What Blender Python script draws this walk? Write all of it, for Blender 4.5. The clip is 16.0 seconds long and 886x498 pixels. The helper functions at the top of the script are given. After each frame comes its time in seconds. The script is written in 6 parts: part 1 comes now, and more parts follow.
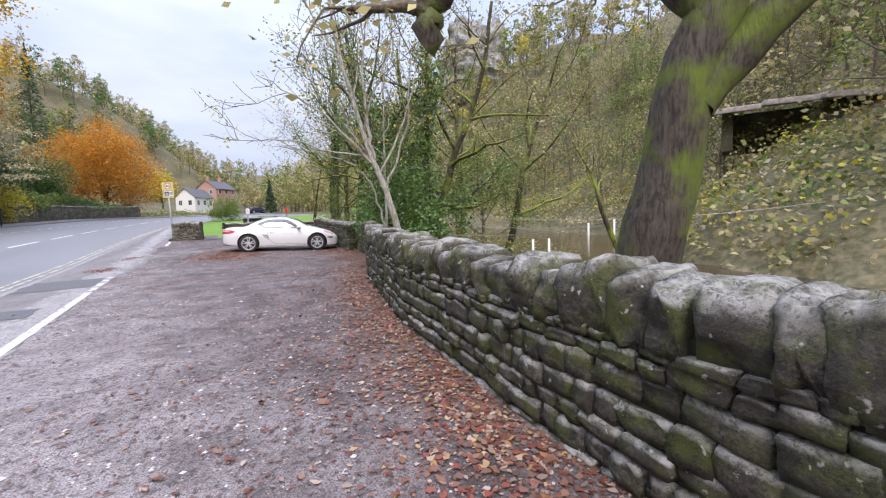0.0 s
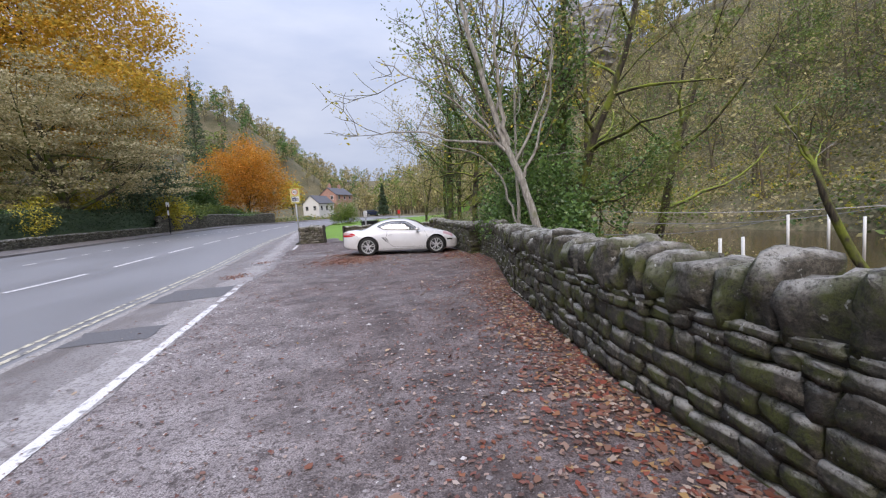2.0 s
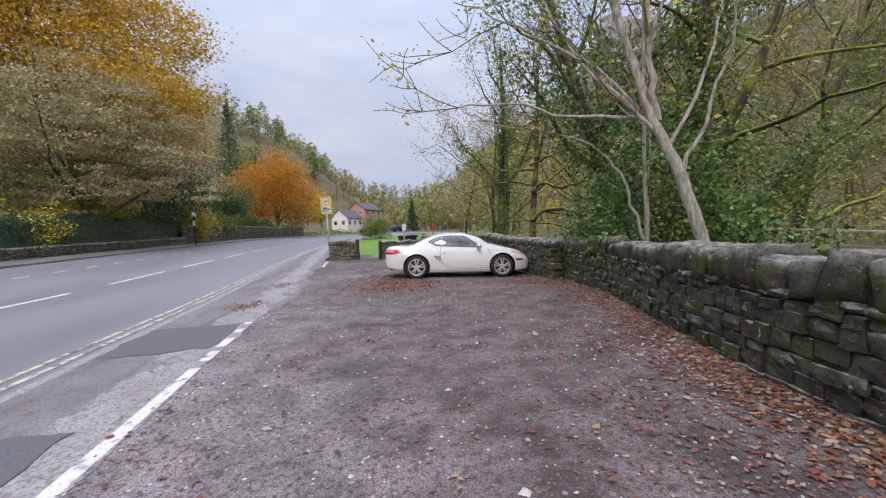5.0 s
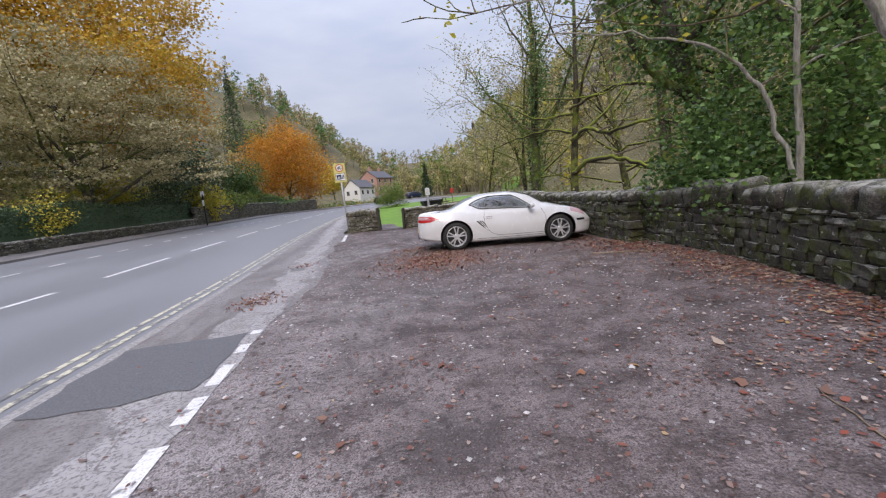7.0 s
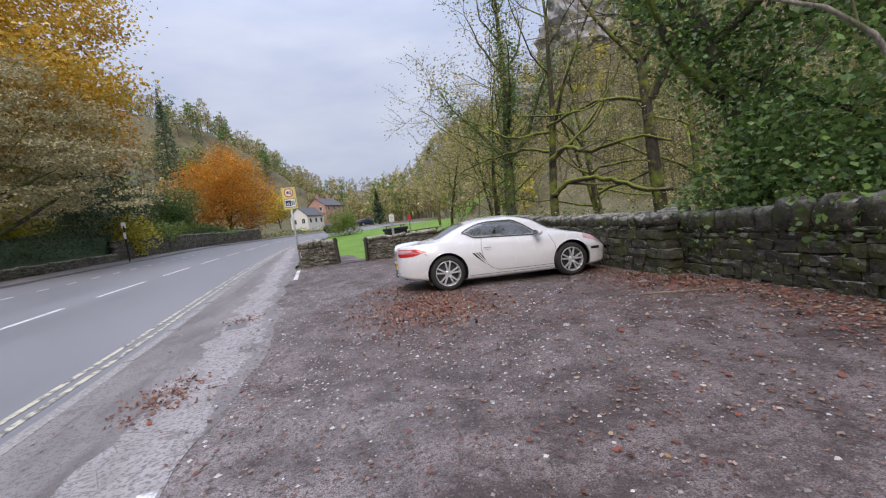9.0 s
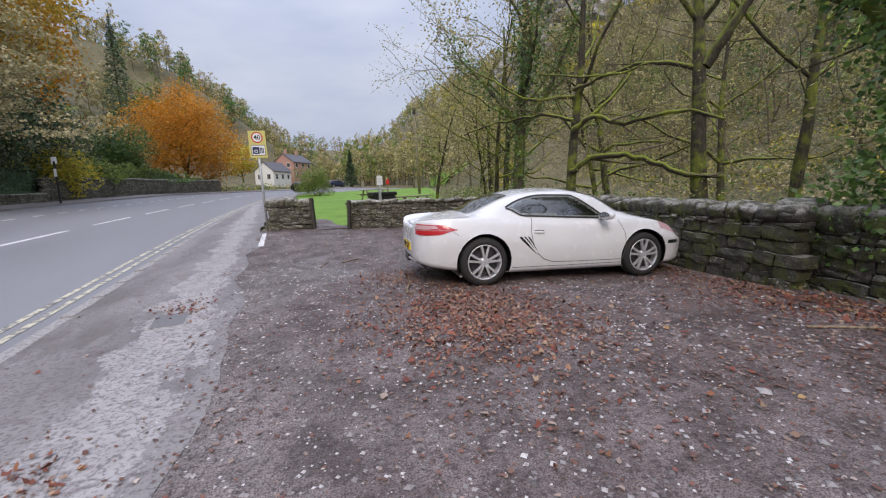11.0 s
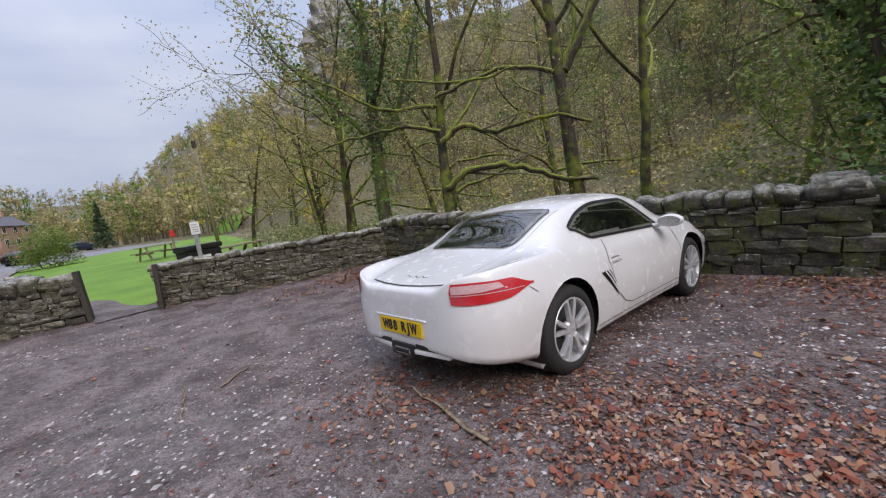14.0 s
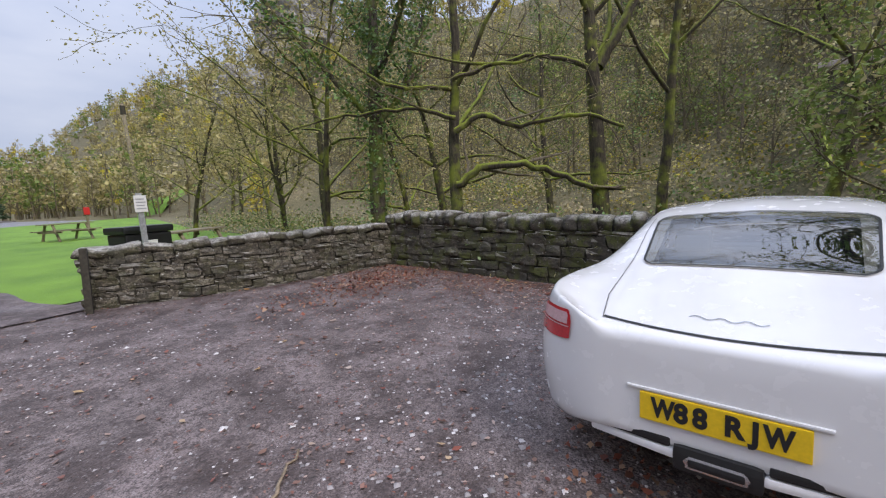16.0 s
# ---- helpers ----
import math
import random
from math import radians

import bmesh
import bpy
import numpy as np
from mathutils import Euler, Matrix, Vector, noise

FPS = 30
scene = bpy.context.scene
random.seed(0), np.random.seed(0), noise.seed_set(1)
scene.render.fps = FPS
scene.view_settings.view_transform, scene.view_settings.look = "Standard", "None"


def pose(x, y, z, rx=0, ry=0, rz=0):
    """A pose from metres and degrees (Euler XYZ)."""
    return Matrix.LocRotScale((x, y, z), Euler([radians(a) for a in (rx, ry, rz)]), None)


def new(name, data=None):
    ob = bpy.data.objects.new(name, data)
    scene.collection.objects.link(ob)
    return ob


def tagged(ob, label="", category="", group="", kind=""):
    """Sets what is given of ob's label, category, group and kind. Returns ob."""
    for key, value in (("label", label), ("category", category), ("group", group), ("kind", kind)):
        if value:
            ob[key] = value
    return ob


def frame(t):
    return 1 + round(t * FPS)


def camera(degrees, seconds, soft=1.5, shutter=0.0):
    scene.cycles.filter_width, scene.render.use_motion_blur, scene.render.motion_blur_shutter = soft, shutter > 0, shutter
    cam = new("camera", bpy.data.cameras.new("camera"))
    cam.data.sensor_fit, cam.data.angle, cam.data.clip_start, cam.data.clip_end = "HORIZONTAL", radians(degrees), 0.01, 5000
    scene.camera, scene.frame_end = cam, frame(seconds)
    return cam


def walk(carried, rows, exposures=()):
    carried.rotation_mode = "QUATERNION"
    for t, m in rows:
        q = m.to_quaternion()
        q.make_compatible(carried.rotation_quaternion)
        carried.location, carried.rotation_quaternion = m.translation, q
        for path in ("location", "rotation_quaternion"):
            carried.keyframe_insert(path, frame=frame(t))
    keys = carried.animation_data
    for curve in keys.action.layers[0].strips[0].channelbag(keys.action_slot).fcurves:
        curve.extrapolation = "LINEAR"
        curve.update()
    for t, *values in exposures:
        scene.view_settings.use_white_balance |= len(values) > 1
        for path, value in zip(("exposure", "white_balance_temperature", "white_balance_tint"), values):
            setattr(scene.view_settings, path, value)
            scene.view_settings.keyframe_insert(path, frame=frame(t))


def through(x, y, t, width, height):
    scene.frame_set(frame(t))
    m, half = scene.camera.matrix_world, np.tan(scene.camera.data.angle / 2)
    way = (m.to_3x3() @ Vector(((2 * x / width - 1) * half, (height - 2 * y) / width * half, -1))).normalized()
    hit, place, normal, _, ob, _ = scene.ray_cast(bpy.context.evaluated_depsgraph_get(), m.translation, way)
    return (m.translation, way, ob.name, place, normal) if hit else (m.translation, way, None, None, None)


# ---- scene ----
cam = camera(93.6, 16.0, 1.2)
METRES, EYE, TILT, LEAN, TURN = 17.9, 1.322, 0.0, 0.0, -30.3
ROWS = [
    (0.0, 0.0, 0.0, 0.0, -0.16, -5.31, 1.75),
    (0.5, -0.0158, 0.0244, 0.0027, 11.03, -4.24, 7.07),
    (1.0, -0.0328, 0.0462, 0.0043, 14.48, -3.01, 1.8),
    (1.5, -0.0428, 0.0701, 0.0018, 14.63, -3.3, 2.04),
    (2.0, -0.0536, 0.0943, -0.0005, 14.0, -4.79, 3.62),
    (2.5, -0.0668, 0.1155, -0.0006, 13.67, -5.19, 3.13),
    (3.0, -0.0872, 0.1406, -0.0015, 18.93, -3.8, 7.52),
    (5.5, -0.1812, 0.2684, -0.0033, 17.12, -2.21, 2.08),
    (6.0, -0.1995, 0.289, -0.0024, 19.86, -10.14, 4.59),
    (6.5, -0.2145, 0.3164, -0.0025, 19.54, -7.71, 7.76),
    (7.0, -0.2334, 0.3398, -0.0044, 19.15, -7.0, 6.29),
    (7.5, -0.2467, 0.3669, -0.0037, 16.1, -5.7, 8.87),
    (8.0, -0.2662, 0.3906, -0.0014, 15.9, -4.44, 7.45),
    (8.5, -0.2857, 0.4116, 0.0005, 12.51, -4.22, 6.75),
    (9.0, -0.3065, 0.4376, 0.0007, 12.2, -4.22, 7.29),
    (11.5, -0.4012, 0.5738, 0.0003, 7.72, -9.04, 1.4),
    (12.0, -0.4198, 0.6, 0.0022, 4.94, -9.0, 4.35),
    (12.5, -0.4366, 0.6309, 0.0036, -5.82, -9.68, 4.78),
    (13.0, -0.458, 0.6543, 0.0043, -11.66, -9.57, 4.89),
    (13.5, -0.4753, 0.6832, 0.0036, -15.13, -7.97, 9.89),
    (14.0, -0.4924, 0.7092, 0.0041, -19.68, -6.9, 8.77),
    (14.5, -0.5016, 0.7402, 0.0003, -24.96, -6.92, 8.19),
    (15.0, -0.5131, 0.769, 0.002, -27.54, -6.75, 4.05),
    (15.5, -0.525, 0.7978, 0.0024, -29.59, -6.72, 5.11),
    (16.0, -0.5429, 0.8285, 0.0038, -27.5, -7.12, 3.58),
]
walk(cam, [(t, pose(0, 0, EYE, TILT, LEAN, TURN) @ pose(METRES * x, METRES * y, METRES * z, 90 + pitch, roll, yaw)) for t, x, y, z, yaw, pitch, roll in ROWS], [(0.0, 0.66, 7000, 18), (0.6, 0.40, 7000, 18), (1.4, 0.26, 7000, 18), (2.2, 0.26, 7000, 17), (3.0, 0.12, 7050, 17), (5.0, 0.2, 7150, 17), (12.0, 0.12, 7150, 16), (14.5, 0.14, 7100, 16), (16.0, 0.24, 7050, 16)])

# ---- sky and sun: overcast autumn day ----
SUN_ELEV, SUN_ROT = 40.0, 200.0
world = bpy.data.worlds.new("overcast_sky")
scene.world = world
world.use_nodes = True
_n = world.node_tree.nodes
_l = world.node_tree.links
_n.clear()
_out = _n.new("ShaderNodeOutputWorld")
_bg = _n.new("ShaderNodeBackground")
_sky = _n.new("ShaderNodeTexSky")
_sky.sky_type = "NISHITA"
_sky.sun_disc = False
_sky.sun_elevation, _sky.sun_rotation = radians(SUN_ELEV), radians(SUN_ROT)
_sky.air_density, _sky.dust_density = 1.0, 3.0
_mul = _n.new("ShaderNodeVectorMath")
_mul.operation = "SCALE"
_mul.inputs["Scale"].default_value = 0.07
_co = _n.new("ShaderNodeTexCoord")
_map = _n.new("ShaderNodeMapping")
_map.inputs["Scale"].default_value = (1.0, 1.0, 3.2)
_no = _n.new("ShaderNodeTexNoise")
_no.inputs["Scale"].default_value = 2.2
_no.inputs["Detail"].default_value = 6
_no.inputs["Roughness"].default_value = 0.5
_ra = _n.new("ShaderNodeValToRGB")
_ra.color_ramp.elements[0].position, _ra.color_ramp.elements[0].color = 0.3, (0.36, 0.47, 0.70, 1)
_ra.color_ramp.elements[1].position, _ra.color_ramp.elements[1].color = 0.7, (0.62, 0.72, 0.90, 1)
_mix = _n.new("ShaderNodeMixRGB")
_mix.inputs[0].default_value = 0.85
_l.new(_sky.outputs[0], _mul.inputs[0])
_l.new(_co.outputs["Generated"], _map.inputs[0])
_l.new(_map.outputs[0], _no.inputs["Vector"])
_l.new(_no.outputs["Fac"], _ra.inputs[0])
_l.new(_mul.outputs[0], _mix.inputs[1])
_l.new(_ra.outputs[0], _mix.inputs[2])
# an overcast sky is brighter overhead than at the horizon
_sep = _n.new("ShaderNodeSeparateXYZ")
_pow = _n.new("ShaderNodeMath")
_pow.operation = "POWER"
_pow.use_clamp = True
_pow.inputs[1].default_value = 2.5
_mad = _n.new("ShaderNodeMath")
_mad.operation = "MULTIPLY_ADD"
_mad.inputs[1].default_value, _mad.inputs[2].default_value = 2.6, 0.92
_l.new(_co.outputs["Generated"], _sep.inputs[0])
_l.new(_sep.outputs["Z"], _pow.inputs[0])
_l.new(_pow.outputs[0], _mad.inputs[0])
_l.new(_mad.outputs[0], _bg.inputs[1])
_l.new(_mix.outputs[0], _bg.inputs[0])
_l.new(_bg.outputs[0], _out.inputs[0])
sun_data = bpy.data.lights.new("sun", "SUN")
sun_data.energy, sun_data.angle, sun_data.color = 1.5, radians(30), (1.0, 0.96, 0.9)
sun = new("sun", sun_data)
sun.rotation_euler = (radians(90 - SUN_ELEV), 0, radians(180 - SUN_ROT))

# ---- materials ----
class Nodes:
    """A small builder for procedural materials."""

    def __init__(self, name):
        self.mat = bpy.data.materials.new(name)
        self.mat.use_nodes = True
        self.n, self.l = self.mat.node_tree.nodes, self.mat.node_tree.links
        self.bsdf = self.n["Principled BSDF"]
        self.co = self.n.new("ShaderNodeTexCoord")
        self.obj = self.co.outputs["Object"]

    def world(self):
        g = self.n.new("ShaderNodeNewGeometry")
        return g.outputs["Position"]

    def noise(self, scale, detail=4, rough=0.55, vec=None, stretch=None):
        t = self.n.new("ShaderNodeTexNoise")
        t.inputs["Scale"].default_value, t.inputs["Detail"].default_value, t.inputs["Roughness"].default_value = scale, detail, rough
        v = vec or self.obj
        if stretch:
            m = self.n.new("ShaderNodeMapping")
            m.inputs["Scale"].default_value = stretch
            self.l.new(v, m.inputs[0])
            v = m.outputs[0]
        self.l.new(v, t.inputs["Vector"])
        return t.outputs["Fac"]

    def voronoi(self, scale, vec=None, feature="F1", out="Distance"):
        t = self.n.new("ShaderNodeTexVoronoi")
        t.feature = feature
        t.inputs["Scale"].default_value = scale
        self.l.new(vec or self.obj, t.inputs["Vector"])
        return t.outputs[out]

    def ramp(self, fac, *stops):
        r = self.n.new("ShaderNodeValToRGB")
        e = r.color_ramp.elements
        while len(e) < len(stops):
            e.new(0.5)
        for el, (p, c) in zip(e, stops):
            el.position = p
            el.color = (c, c, c, 1) if isinstance(c, (int, float)) else (*c, 1)
        self.l.new(fac, r.inputs[0])
        return r.outputs[0]

    def mix(self, fac, a, b, mode="MIX"):
        m = self.n.new("ShaderNodeMixRGB")
        m.blend_type = mode
        for i, v in enumerate((fac, a, b)):
            s = m.inputs[i]
            if isinstance(v, (int, float)):
                s.default_value = v if i == 0 else (v, v, v, 1)
            elif isinstance(v, tuple):
                s.default_value = (*v, 1)
            else:
                self.l.new(v, s)
        return m.outputs[0]

    def random(self):
        return self.n.new("ShaderNodeObjectInfo").outputs["Random"]

    def island(self):
        return self.n.new("ShaderNodeNewGeometry").outputs["Random Per Island"]

    def normal_z(self):
        g = self.n.new("ShaderNodeNewGeometry")
        s = self.n.new("ShaderNodeSeparateXYZ")
        self.l.new(g.outputs["Normal"], s.inputs[0])
        return s.outputs["Z"]

    def done(self, color, rough=0.8, bump=None, strength=0.4, dist=0.01, metal=0.0, coat=0.0):
        b = self.bsdf
        for key, v in (("Base Color", color), ("Roughness", rough)):
            if isinstance(v, tuple):
                b.inputs[key].default_value = (*v, 1)
            elif isinstance(v, (int, float)):
                b.inputs[key].default_value = v
            else:
                self.l.new(v, b.inputs[key])
        b.inputs["Metallic"].default_value = metal
        b.inputs["Coat Weight"].default_value = coat
        if bump is not None:
            n = self.n.new("ShaderNodeBump")
            n.inputs["Strength"].default_value, n.inputs["Distance"].default_value = strength, dist
            self.l.new(bump, n.inputs["Height"])
            self.l.new(n.outputs[0], b.inputs["Normal"])
        return self.mat


def plain(name, color, rough=0.6, metal=0.0, coat=0.0, grain=60, depth=0.25):
    m = Nodes(name)
    f = m.noise(grain, 5)
    c = m.mix(m.ramp(f, (0.3, 0.0), (0.7, 1.0)), tuple(x * (1 - depth) for x in color), tuple(min(1, x * (1 + depth)) for x in color))
    return m.done(c, rough, f, 0.1, 0.002, metal, coat)


def asphalt():
    m = Nodes("road_asphalt")
    p = m.world()
    big, fine = m.noise(0.35, 4, vec=p, stretch=(1.6, 0.25, 1)), m.noise(160, 3, vec=p)
    c = m.mix(m.ramp(big, (0.3, 0), (0.7, 1)), (0.15, 0.15, 0.16), (0.215, 0.215, 0.23))
    c = m.mix(m.ramp(fine, (0.35, 0), (0.75, 0.6)), c, (0.28, 0.28, 0.29))
    return m.done(c, m.ramp(big, (0.3, 0.5), (0.7, 0.72)), fine, 0.35, 0.004)


def pavement_mat():
    m = Nodes("pavement_asphalt")
    p = m.world()
    big, mid, fine = m.noise(0.8, 7, 0.68, vec=p, stretch=(2.2, 0.55, 1)), m.noise(3.4, 6, 0.65, vec=p), m.noise(140, 3, vec=p)
    c = m.mix(m.ramp(big, (0.42, 0), (0.56, 1)), (0.13, 0.114, 0.112), (0.225, 0.205, 0.20))
    # a pale worn screed along the middle of the footway, broken up by wear
    sep = m.n.new("ShaderNodeSeparateXYZ")
    m.l.new(p, sep.inputs[0])
    off = m.n.new("ShaderNodeMath")
    off.operation = "ADD"
    off.inputs[1].default_value = 2.02
    m.l.new(sep.outputs["X"], off.inputs[0])
    away = m.n.new("ShaderNodeMath")
    away.operation = "ABSOLUTE"
    m.l.new(off.outputs[0], away.inputs[0])
    worn = m.n.new("ShaderNodeMath")
    worn.operation = "MULTIPLY_ADD"
    worn.inputs[1].default_value = -1.5
    m.l.new(m.noise(1.5, 8, 0.72, vec=p, stretch=(1.5, 0.8, 1)), worn.inputs[0])
    m.l.new(away.outputs[0], worn.inputs[2])
    span = m.n.new("ShaderNodeMapRange")
    span.inputs[1].default_value, span.inputs[2].default_value, span.inputs[3].default_value, span.inputs[4].default_value = -0.47, -0.435, 1.0, 0.0
    m.l.new(worn.outputs[0], span.inputs[0])
    c = m.mix(span.outputs[0], c, m.mix(m.ramp(mid, (0.35, 0), (0.6, 1)), (0.28, 0.255, 0.25), (0.41, 0.385, 0.38)))
    c = m.mix(m.ramp(mid, (0.56, 0), (0.64, 0.75)), c, (0.12, 0.092, 0.09))
    crack = m.voronoi(2.3, p, "DISTANCE_TO_EDGE")
    c = m.mix(m.mix(1.0, m.ramp(crack, (0.0, 0.7), (0.012, 0.0)), span.outputs[0], "MULTIPLY"), c, (0.09, 0.078, 0.076))
    c = m.mix(m.ramp(m.noise(30, 6, 0.7, vec=p), (0.50, 0), (0.58, 0.75)), c, (0.075, 0.062, 0.06))
    c = m.mix(m.ramp(fine, (0.35, 0), (0.8, 0.45)), c, (0.38, 0.36, 0.36))
    return m.done(c, m.ramp(big, (0.35, 0.36), (0.6, 0.75)), m.mix(0.5, mid, fine), 0.5, 0.006)


def gravel_mat():
    m = Nodes("wet_gravel_earth")
    p = m.world()
    big, mid = m.noise(0.45, 5, vec=p), m.noise(2.1, 7, 0.68, vec=p)
    stones = m.voronoi(55, p)
    stone_col = m.voronoi(55, p, out="Color")
    chip_col = m.voronoi(110, p, out="Color")
    fine, grit = m.noise(95, 4, 0.65, vec=p), m.noise(24, 6, 0.72, vec=p)
    # trodden grey tarmac towards the road, brown earth towards the river wall
    sep = m.n.new("ShaderNodeSeparateXYZ")
    m.l.new(p, sep.inputs[0])
    lean = m.n.new("ShaderNodeMath")
    lean.operation = "MULTIPLY_ADD"
    lean.inputs[1].default_value = 0.15
    m.l.new(sep.outputs["Y"], lean.inputs[0])
    m.l.new(sep.outputs["X"], lean.inputs[2])
    wander = m.n.new("ShaderNodeMath")
    wander.operation = "MULTIPLY_ADD"
    wander.inputs[1].default_value = 3.4
    m.l.new(m.noise(0.7, 6, 0.65, vec=p), wander.inputs[0])
    m.l.new(lean.outputs[0], wander.inputs[2])
    span = m.n.new("ShaderNodeMapRange")
    span.inputs[1].default_value, span.inputs[2].default_value = 0.8, 3.6
    m.l.new(wander.outputs[0], span.inputs[0])
    earth = m.mix(m.ramp(mid, (0.40, 0), (0.60, 1)), (0.085, 0.060, 0.055), (0.26, 0.205, 0.197))
    tread = m.mix(m.ramp(mid, (0.36, 0), (0.58, 1)), (0.27, 0.23, 0.228), (0.44, 0.39, 0.385))
    c = m.mix(m.ramp(span.outputs[0], (0.15, 0), (0.85, 1)), tread, earth)
    c = m.mix(m.ramp(big, (0.50, 0), (0.66, 0.35)), c, (0.24, 0.205, 0.20))
    c = m.mix(m.ramp(grit, (0.50, 0), (0.60, 0.75)), c, (0.050, 0.034, 0.031))
    c = m.mix(m.ramp(m.noise(5.5, 6, 0.7, vec=p), (0.56, 0), (0.64, 0.7)), c, (0.045, 0.030, 0.028))
    c = m.mix(m.ramp(stone_col, (0.86, 0), (0.94, 0.5)), c, (0.36, 0.32, 0.315))
    c = m.mix(m.ramp(chip_col, (0.86, 0), (0.92, 0.55)), c, (0.42, 0.38, 0.37))
    c = m.mix(m.ramp(fine, (0.38, 0.85), (0.55, 0.0)), c, (0.030, 0.021, 0.019))
    rough = m.mix(m.ramp(big, (0.36, 0), (0.5, 1)), 0.36, 0.75)
    return m.done(c, rough, m.mix(0.5, m.mix(0.5, fine, grit), stones), 0.9, 0.014)


def stone_mat(name, per_island=False, tone=1.0, moss=0.85):
    m = Nodes(name)
    p = m.world()
    r = m.island() if per_island else m.random()
    shade = lambda *rgb: tuple(tone * x for x in rgb)
    base = m.ramp(r, (0.0, shade(0.065, 0.056, 0.044)), (0.35, shade(0.11, 0.097, 0.075)), (0.7, shade(0.165, 0.148, 0.118)), (1.0, shade(0.088, 0.075, 0.055)))
    n1, n2, n3 = m.noise(4.2, 7, 0.68, vec=p), m.noise(38, 6, 0.7, vec=p), m.noise(1.6, 5, vec=p)
    c = m.mix(m.ramp(n2, (0.36, 0.9), (0.58, 0)), base, (0.028, 0.025, 0.02))
    c = m.mix(m.ramp(m.noise(9, 6, 0.7, vec=p, stretch=(1, 1, 2.2)), (0.46, 0.75), (0.56, 0)), c, (0.042, 0.038, 0.03))
    c = m.mix(m.ramp(n1, (0.46, 0), (0.58, moss)), c, (0.085, 0.10, 0.020))
    blotch = m.noise(9, 6, 0.68, vec=p)
    # faces turned upwards blend to a pale grey, broken into patches by noise
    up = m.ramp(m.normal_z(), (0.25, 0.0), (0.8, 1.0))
    c = m.mix(m.mix(1.0, up, m.ramp(blotch, (0.40, 0.2), (0.58, 0.95)), "MULTIPLY"), c, (0.50, 0.48, 0.44))
    c = m.mix(m.ramp(m.noise(17, 3, vec=p), (0.67, 0), (0.71, 0.85)), c, (0.52, 0.52, 0.48))
    c = m.mix(m.ramp(n3, (0.5, 0), (0.7, 0.6)), c, (0.045, 0.046, 0.034))
    pits = m.mix(0.45, m.noise(15, 7, 0.75, vec=p), m.noise(70, 5, 0.7, vec=p))
    c = m.mix(m.ramp(pits, (0.40, 0.8), (0.50, 0.0)), c, (0.026, 0.023, 0.018))
    return m.done(c, 0.95, m.mix(0.4, pits, n1), 1.0, 0.06)


def bark_mat(name, dark, light, moss, amount, up=0.0):
    m = Nodes(name)
    p = m.world()
    ridges = m.noise(26, 5, 0.6, vec=p, stretch=(1, 1, 0.22))
    patch = m.noise(2.2, 5, vec=p)
    c = m.mix(m.ramp(ridges, (0.35, 0), (0.65, 1)), dark, light)
    c = m.mix(m.ramp(patch, (0.62 - amount * 0.4, 0), (0.78 - amount * 0.4, 0.9)), c, moss)
    if up:
        top = m.ramp(m.normal_z(), (0.1, 0.0), (0.65, up))
        c = m.mix(m.mix(1.0, top, m.ramp(m.noise(6, 5, vec=p), (0.3, 0.3), (0.5, 1.0)), "MULTIPLY"), c, tuple(1.35 * x for x in moss))
    return m.done(c, 0.9, ridges, 0.9, 0.03)


def leaf_mat(name, *cols, rough=0.6, through=0.32, gain=1.5):
    m = Nodes(name)
    cols = [tuple(min(0.8, x * gain) for x in col) for col in cols]
    r = m.island()
    k = len(cols)
    c = m.ramp(r, *[(i / max(1, k - 1), col) for i, col in enumerate(cols)])
    c = m.mix(m.ramp(m.noise(0.5, 3, vec=m.world()), (0.35, 0.35), (0.65, 0.0)), c, tuple(x * 0.55 for x in cols[0]))
    mat = m.done(c, rough)
    t = m.n.new("ShaderNodeBsdfTranslucent")
    m.l.new(c, t.inputs[0])
    s = m.n.new("ShaderNodeMixShader")
    s.inputs[0].default_value = through
    m.l.new(m.bsdf.outputs[0], s.inputs[1])
    m.l.new(t.outputs[0], s.inputs[2])
    m.l.new(s.outputs[0], m.n["Material Output"].inputs[0])
    return mat


def grass_mat():
    m = Nodes("park_grass")
    p = m.world()
    a, b = m.noise(0.6, 4, vec=p), m.noise(60, 4, vec=p)
    c = m.mix(m.ramp(a, (0.3, 0), (0.7, 1)), (0.10, 0.22, 0.015), (0.20, 0.37, 0.03))
    c = m.mix(m.ramp(b, (0.3, 0.6), (0.6, 0)), c, (0.045, 0.095, 0.01))
    return m.done(c, 0.8, b, 0.7, 0.02)


def hill_mat():
    m = Nodes("woodland_floor")
    p = m.world()
    a, b = m.noise(0.25, 5, vec=p), m.noise(3.5, 5, vec=p)
    c = m.mix(m.ramp(a, (0.3, 0), (0.7, 1)), (0.15, 0.128, 0.068), (0.27, 0.215, 0.125))
    c = m.mix(m.ramp(b, (0.4, 0.7), (0.65, 0)), c, (0.045, 0.055, 0.02))
    return m.done(c, 0.95, b, 1.0, 0.1)


def water_mat():
    m = Nodes("brown_river_water")
    p = m.world()
    w = m.noise(2.2, 4, vec=p, stretch=(1.0, 0.35, 1))
    return m.done((0.075, 0.048, 0.026), 0.12, w, 0.25, 0.05)


def paint_line(name, color, wear):
    m = Nodes(name)
    p = m.world()
    f, g = m.noise(7, 6, 0.65, vec=p), m.noise(70, 3, vec=p)
    c = m.mix(m.ramp(f, (wear, 0), (wear + 0.12, 1)), (0.16, 0.155, 0.155), color)
    c = m.mix(m.ramp(g, (0.3, 0.5), (0.5, 0)), c, (0.22, 0.21, 0.2))
    return m.done(c, 0.7, g, 0.3, 0.003)


